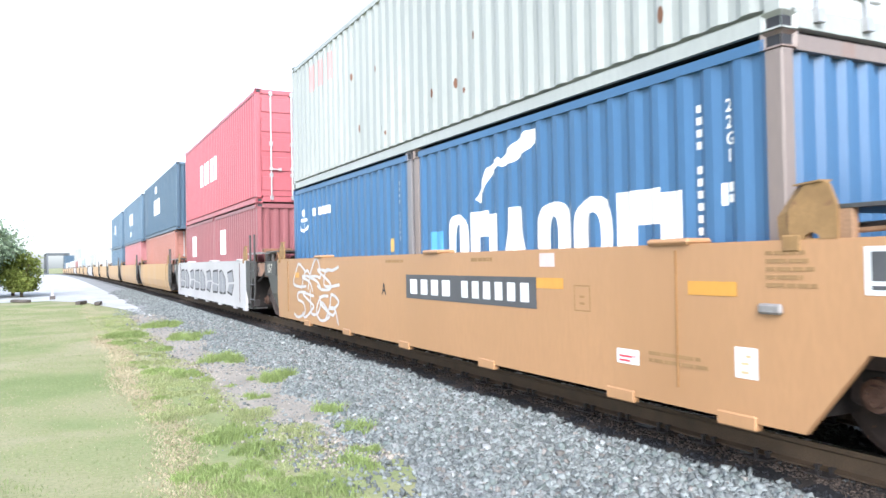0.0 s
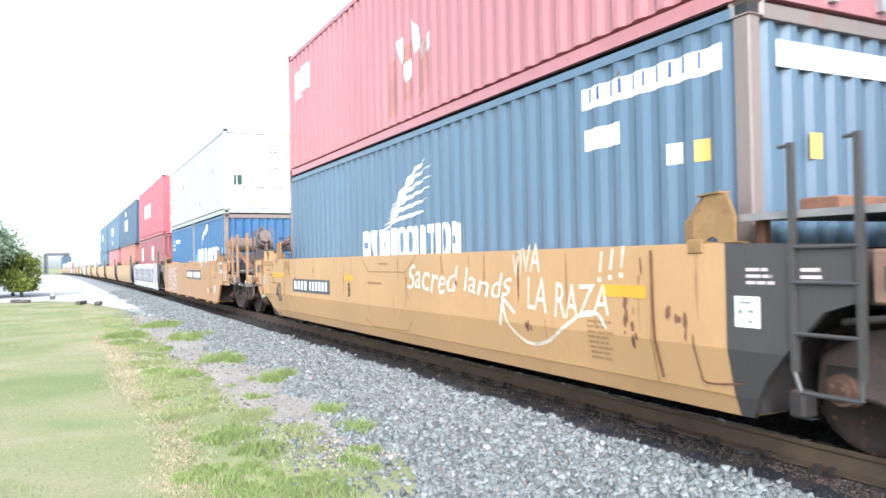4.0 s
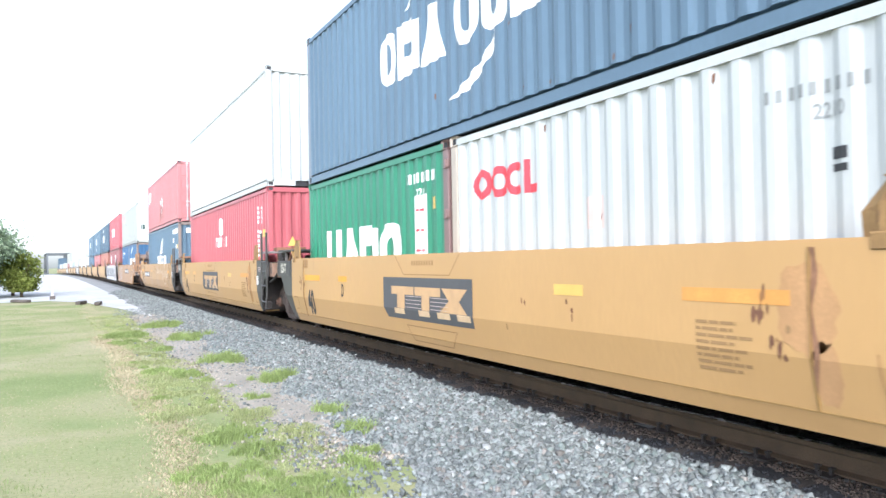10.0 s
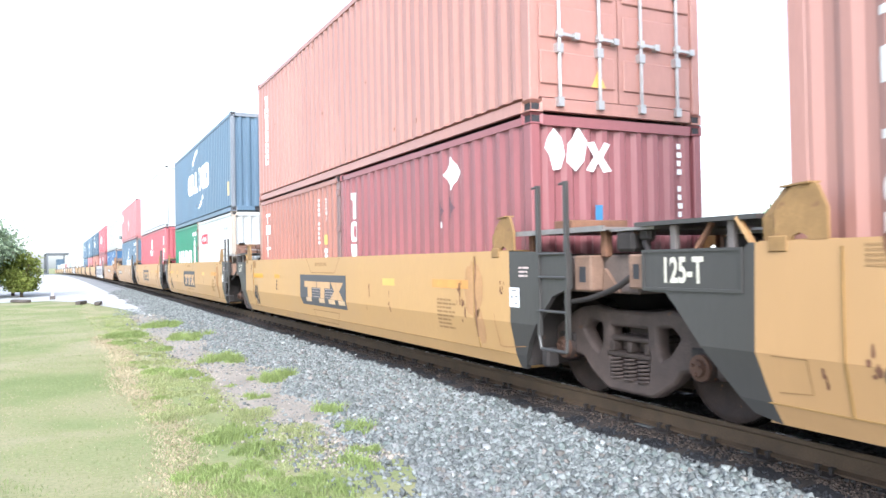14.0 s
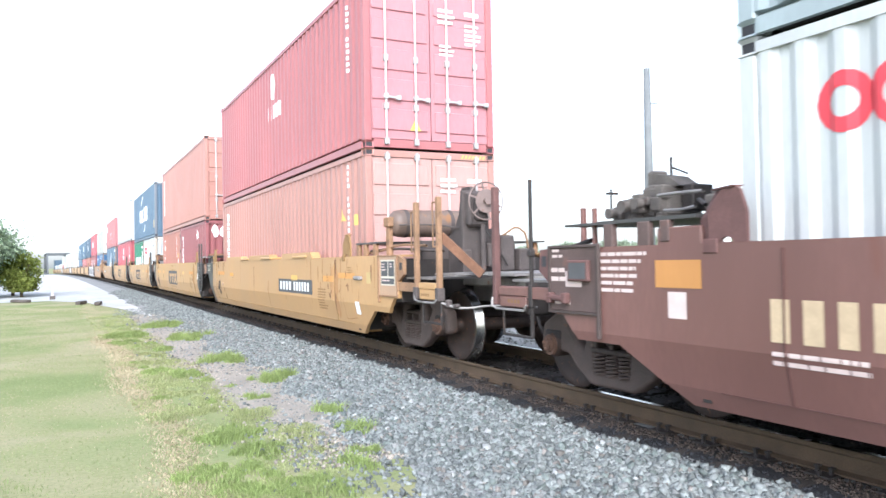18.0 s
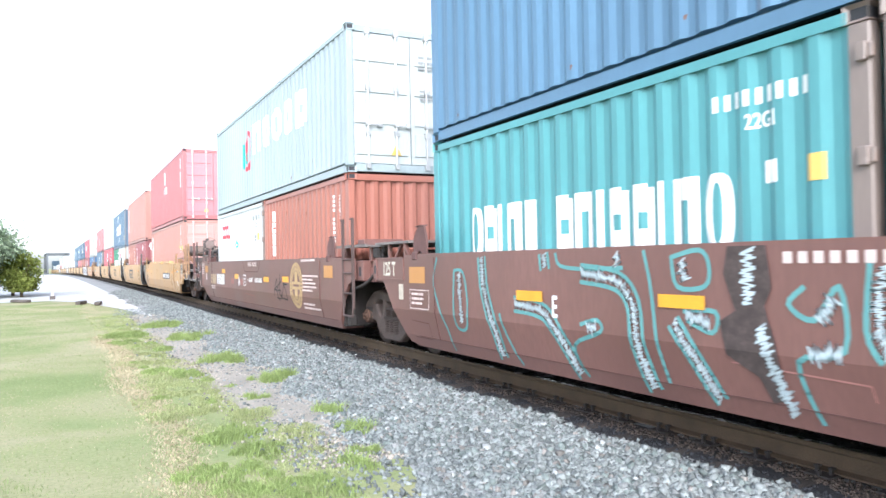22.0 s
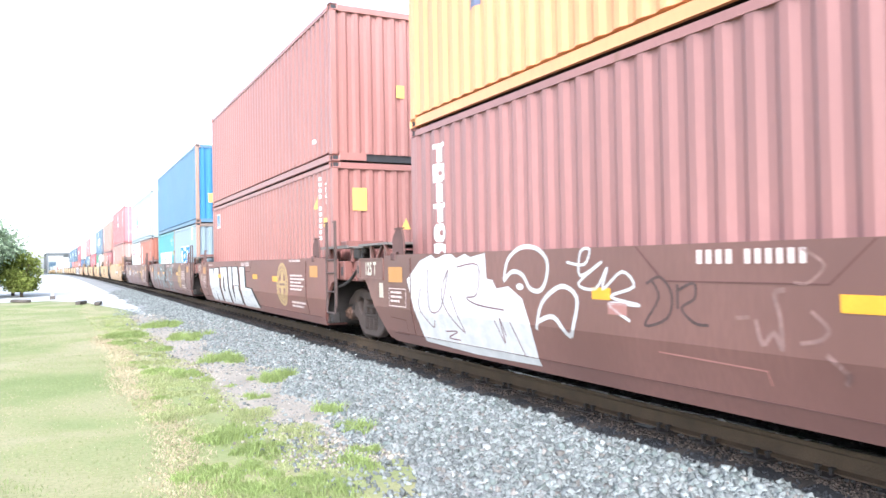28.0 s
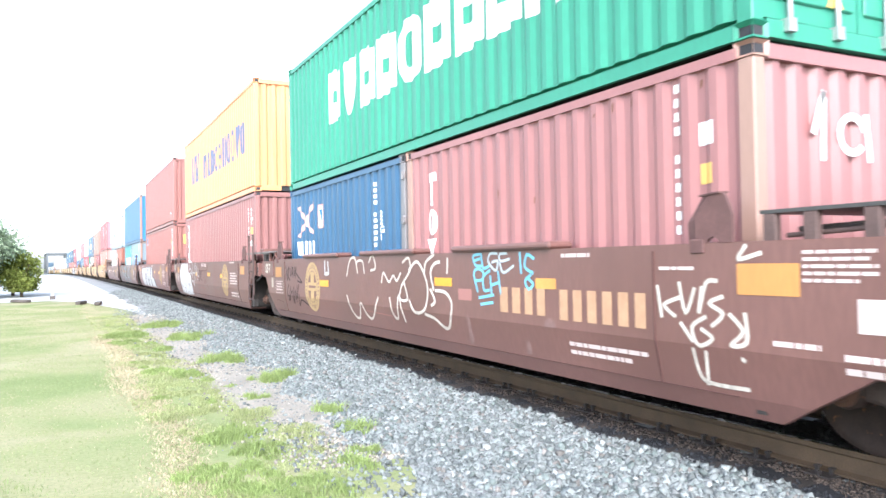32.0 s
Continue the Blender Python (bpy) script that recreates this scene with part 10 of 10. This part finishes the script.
def tree(label, leaf, H, crown, base, n_leaf, seed, size=0.10, place=None):
    """Trunk with limbs and a crown of leaf clumps. crown: half sizes; base: height of the crown's middle."""
    r = np.random.RandomState(seed)
    th = tagged(new("tree"), label, "tree", "trees")
    bm = bmesh.new()
    r0 = 0.035 * H
    bmesh.ops.create_cone(bm, cap_ends=True, segments=9, radius1=r0, radius2=r0 * 0.6, depth=base, matrix=pose(0, 0, base / 2))
    part("trunk", bm, BARK, th)
    heads = []
    for k in range(9):
        a, q = 2 * math.pi * k / 9 + r.uniform(-0.3, 0.3), r.uniform(0.3, 0.95)
        tip = (crown[0] * q * math.cos(a), crown[1] * q * math.sin(a), base + crown[2] * r.uniform(-0.3, 0.75))
        b = bmesh.new()
        st = Vector((0, 0, base * r.uniform(0.5, 0.95)))
        d = Vector(tip) - st
        bmesh.ops.create_cone(b, cap_ends=True, segments=6, radius1=r0 * 0.42, radius2=r0 * 0.12, depth=d.length, matrix=Matrix.Translation(st + d / 2) @ d.to_track_quat("Z", "Y").to_matrix().to_4x4())
        part("limb", b, BARK, th)
        heads.append(tip)
    cl = 46
    C = r.normal(size=(cl, 3))
    C /= np.linalg.norm(C, axis=1)[:, None]
    C *= (r.uniform(0.45, 1.0, cl) ** 0.5)[:, None]
    C = C * np.array(crown) + np.array((0, 0, base))
    C = np.concatenate([C, np.array(heads)])
    pick = r.randint(0, len(C), n_leaf)
    spread = np.array(crown) * r.uniform(0.16, 0.30, (n_leaf, 1))
    P = C[pick] + r.normal(size=(n_leaf, 3)) * spread * 0.62
    P = P[P[:, 2] > 0.12 * H]
    n = len(P)
    A = r.normal(size=(n, 3))
    A /= np.linalg.norm(A, axis=1)[:, None]
    B = np.cross(A, r.normal(size=(n, 3)))
    B /= np.linalg.norm(B, axis=1)[:, None]
    s = size * r.uniform(0.6, 1.5, (n, 1))
    V = np.stack([P - A * s, P + B * s * 0.55, P + A * s, P - B * s * 0.55], 1).reshape(-1, 3)
    F = np.arange(n * 4).reshape(n, 4)
    part("crown", quick_mesh("crown", V, F, leaf), None, th)
    if place is not None:
        th.matrix_basis = place
    return th


tree("broad green tree with low branches beside the drive", LEAF_A, 5.4, (3.1, 3.0, 2.3), 2.75, 34000, 3, 0.085, pose(-5.5, 50.5, GROUND_Z))
tree("bushy green tree beside the gravel drive", LEAF_A, 3.0, (1.0, 1.8, 1.15), 1.7, 9000, 5, 0.08, pose(-2.75, 53.5, GROUND_Z))
tree("small yellow-green tree behind the larger tree", LEAF_B, 2.8, (0.9, 1.2, 1.15), 1.35, 9000, 8, 0.07, pose(-2.15, 50.5, GROUND_Z))
tree("broad green tree with low branches beside the drive", LEAF_A, 4.8, (3.4, 3.2, 2.0), 2.3, 9000, 9, 0.14, pose(-10.5, 54.0, GROUND_Z))


def away(px, dist):
    """Ground place seen at picture column px of the standing camera, that far off."""
    a = radians(26.83) + math.atan((px - 784) / 1332.0)
    return dist * math.sin(a), dist * math.cos(a)


# leaves of the far trees, lightened so the colour holds the distance haze
LEAF_C = mat("hazed_green_leaves", (0.33, 0.39, 0.27), 0.6, 0, 0.2, 0.6, 20, 0.0, per=0.35)
thin(LEAF_C)
proto = tree("round green tree across the tracks", LEAF_C, 8.0, (4.2, 4.2, 3.2), 4.4, 9000, 21, 0.22, pose(*away(1535, 74), -0.4))
for px, d, s, tz in ((1440, 80, 40, 0.0), (1395, 96, 130, -0.6), (1650, 70, 200, 0.0), (1340, 125, 260, -0.8), (1250, 150, 20, -1.5), (1160, 165, 310, -2.0), (1080, 175, 90, -2.2), (1000, 180, 170, -2.4), (930, 190, 210, -2.6), (1205, 158, 75, -2.5), (1115, 172, 15, -2.5), (1300, 140, 100, -1.9)):
    copy_thing(proto, pose(*away(px, d), -0.4 + tz, 0, 0, s))

# ---------------------------------------------------------------- poles, barrier, bridge, car
POLE = mat("weathered_grey_pole", (0.17, 0.18, 0.185), 0.8, 0, 0.15, 2, 30, 0.2)
CONC = mat("pinkish_concrete", (0.52, 0.42, 0.40), 0.9, 0, 0.12, 1, 30, 0.2)
th = tagged(new("utility_pole"), "tall plain grey utility pole across the tracks", "pole")
bm = bmesh.new()
bmesh.ops.create_cone(bm, cap_ends=True, segments=14, radius1=0.29, radius2=0.165, depth=12.4, matrix=pose(0, 0, 5.7))
part("pole_shaft", to_mesh(bm, "pole_shaft", POLE, True), None, th)
part("bracket", boxes([(0.18, 0.53, -0.03, 0.03, 10.0, 10.07)], 0.01), POLE, th)
th.matrix_basis = pose(*away(1152, 41.5), -0.3, 0, 0, -30)
th = tagged(new("concrete_barrier"), "long low pinkish concrete barrier across the tracks", "barrier")
for k in range(12):
    px = 950 + 62 * k
    x, y = away(px, 62)
    part("barrier_block", cached("barrier", lambda: to_mesh(boxes([(-0.25, 0.25, -2.4, 2.4, 0, 0.85)], 0.05), "barrier_block", CONC)), None, th).matrix_basis = pose(x, y, -0.3, 0, 0, 90 - (26.8 + math.degrees(math.atan((px - 784) / 1332))) + 90)

van = tagged(new("box_truck"), "white box truck parked beyond the concrete barrier", "truck")
VANWHITE = paint("white_truck_paint", (0.72, 0.72, 0.71), 0.04)
part("cargo_box", boxes([(-1.75, 1.35, -1.1, 1.1, 0.95, 3.75)], 0.05), VANWHITE, van)
cab = part("cab", prism(bmesh.new(), [(1.38, 0.6), (1.38, 2.75), (1.95, 2.72), (2.55, 1.75), (3.15, 1.55), (3.2, 0.6)], -1.02, 1.02), VANWHITE, van)
cab.matrix_basis = pose(0, 0, 0, 0, 0, -90)
part("windscreen", beam(bmesh.new(), (0, 2.02, 2.68), (0, 2.55, 1.82), 1.7, 0.03), DARKMARK, cab)
part("side_window", boxes([(-1.03, -1.021, 1.6, 2.25, 1.8, 2.5)], 0.0), DARKMARK, cab)
part("chassis", boxes([(-1.7, 3.0, -0.5, 0.5, 0.55, 0.95)], 0.02), STEEL, van)
for x in (-1.0, 2.5):
    for y in (-0.95, 0.95):
        b = bmesh.new()
        bmesh.ops.create_cone(b, cap_ends=True, segments=18, radius1=0.45, radius2=0.45, depth=0.28, matrix=pose(x, y, 0.45, 90, 0, 0))
        part("wheel", b, DARKMARK, van)
van.matrix_basis = pose(*away(1262, 67), GROUND_Z - 0.03, 0, 0, -42)

GIRDER = mat("grey_bridge_steel", (0.10, 0.108, 0.115), 0.7, 0, 0.15, 1, 20, 0.1, 0.2)
BY = 338.0
cx, cz, hd = track(BY)
br = tagged(new("truss_bridge"), "grey steel through-truss railway bridge far down the line", "bridge")
br.matrix_basis = pose(cx, BY, cz, 0, 0, hd)
for sx in (-1, 1):
    X = sx * 3.9
    part("bottom_chord", beam(bmesh.new(), (X, 0, 0.1), (X, 48, 0.1), 0.5, 0.9), GIRDER, br)
    part("top_chord", beam(bmesh.new(), (X, 5, 8.3), (X, 43, 8.3), 0.5, 0.6), GIRDER, br)
    part("end_post", beam(bmesh.new(), (X, 0, 0.3), (X, 5, 8.3), 0.55, 0.55), GIRDER, br)
    part("end_post", beam(bmesh.new(), (X, 48, 0.3), (X, 43, 8.3), 0.55, 0.55), GIRDER, br)
    for k in range(1, 7):
        part("upright", beam(bmesh.new(), (X, 5 + 6.33 * (k - 0), 0.3), (X, 5 + 6.33 * k, 8.2), 0.35, 0.35), GIRDER, br)
        part("diagonal", beam(bmesh.new(), (X, 5 + 6.33 * (k - 1), 8.2), (X, 5 + 6.33 * k, 0.4), 0.28, 0.28), GIRDER, br)
for k in range(7):
    part("portal_strut", beam(bmesh.new(), (-3.9, 5 + 6.33 * k, 8.2), (3.9, 5 + 6.33 * k, 8.2), 0.4, 0.7 if k == 0 else 0.4), GIRDER, br)
part("deck", boxes([(-3.9, 3.9, 0, 48, -0.35, -0.1)]), GIRDER, br)
for sx in (-1, 1):
    part("abutment", boxes([(sx * 3.9 - 0.8, sx * 3.9 + 0.8, -1.5, 1.0, -3.5, -0.35)], 0.05), CONC, br)

# parked car under the tree
CARW = mat("white_car_paint", (0.78, 0.79, 0.80), 0.25, 0, 0.04, 3, 40, 0.0)
CGLASS = mat("dark_car_glass", (0.03, 0.035, 0.04), 0.08, 0, 0.1, 3, 40, 0.0, spec=0.6)
TYRE = mat("tyre_rubber", (0.03, 0.03, 0.03), 0.85)
pc = tagged(new("parked_car"), "white hatchback car parked under the tree", "car")
prof = [(-2.05, 0.32), (-2.1, 0.62), (-1.95, 0.86), (-1.0, 0.95), (-0.35, 1.42), (1.2, 1.46), (1.85, 1.0), (2.05, 0.9), (2.08, 0.4), (2.0, 0.28)]
bm = prism(bmesh.new(), prof, -0.86, 0.86)
bmesh.ops.bevel(bm, geom=bm.edges[:], offset=0.08, segments=2, affect="EDGES")
part("body", to_mesh(bm, "body", CARW, True), None, pc)
for sx in (-1, 1):
    part("side_window", prism(bmesh.new(), [(-0.85, 0.98), (-0.33, 1.36), (1.1, 1.38), (1.6, 1.0)], sx * 0.845, sx * 0.87), CGLASS, pc)
    part("headlight", boxes([(sx * 0.75 - 0.12, sx * 0.75 + 0.12, -2.12, -2.0, 0.66, 0.8)], 0.02), GALV, pc)
    for y in (-1.3, 1.3):
        b = bmesh.new()
        bmesh.ops.create_cone(b, cap_ends=True, segments=20, radius1=0.32, radius2=0.32, depth=0.2, matrix=pose(sx * 0.78, y, 0.32, 0, 90, 0))
        w_ = part("tyre", b, TYRE, pc)
        b = bmesh.new()
        bmesh.ops.create_cone(b, cap_ends=True, segments=16, radius1=0.19, radius2=0.17, depth=0.22, matrix=pose(sx * 0.785, y, 0.32, 0, 90, 0))
        part("rim", b, GALV, w_)
part("windscreen", boxes([(-0.72, 0.72, -0.02, 0.02, -0.33, 0.33)]), CGLASS, pc).matrix_basis = pose(0, -0.70, 1.17, -54, 0, 0)
pc.matrix_basis = pose(-5.35, 49.2, GROUND_Z, 0, 0, 70)

# old timbers and a marker post at the lawn's end
OLD = mat("old_dark_timber", (0.10, 0.085, 0.075), 0.9, 0, 0.3, 4, 40, 0.4)
for x, y, L, w, rz in ((-1.85, 42.5, 1.3, 0.26, -55), (0.75, 38.0, 0.9, 0.22, 70), (1.4, 36.6, 1.1, 0.22, 82)):
    tagged(new("old_timber", to_mesh(box(bmesh.new(), -L / 2, L / 2, -w / 2, w / 2, 0, 0.14, 0.02), "old_timber", OLD)), "dark old timber lying on the gravel edge", "timber").matrix_basis = pose(x, y, ground_z(x, y) + 0.02, 0, 0, rz)
mp_ = tagged(new("marker_post"), "thin pale marker post with a dark base", "post")
part("shaft", rod(bmesh.new(), (0, 0, 0.15), (0, 0, 1.05), 0.045), mat("pale_pink_plastic", (0.62, 0.50, 0.47), 0.6), mp_)
part("foot", boxes([(-0.14, 0.14, -0.14, 0.14, 0, 0.2)], 0.02), OLD, mp_)
mp_.matrix_basis = pose(-0.48, 45.0, GROUND_Z)


# ---------------------------------------------------------------- motion of the train
def motions():
    times = [0, 2, 4, 6, 8, 10, 12, 14, 16, 18, 20, 22, 24, 26, 28, 30, 32]
    for th, y, *z in MOVERS:
        up = Matrix.Translation((0, 0, z[0] if z else 0))
        walk(th, [(t, on_track(y + gone(t)) @ up) for t in times])
    fine = [k * 0.1 for k in range(321)]
    turn = [-math.degrees(gone(t) / WR) for t in fine]
    for w, dy in WHEELS:
        walk(w, [(t, pose(0, dy, RAIL_Z + WR, a, 0, 0)) for t, a in zip(fine, turn)])


motions()
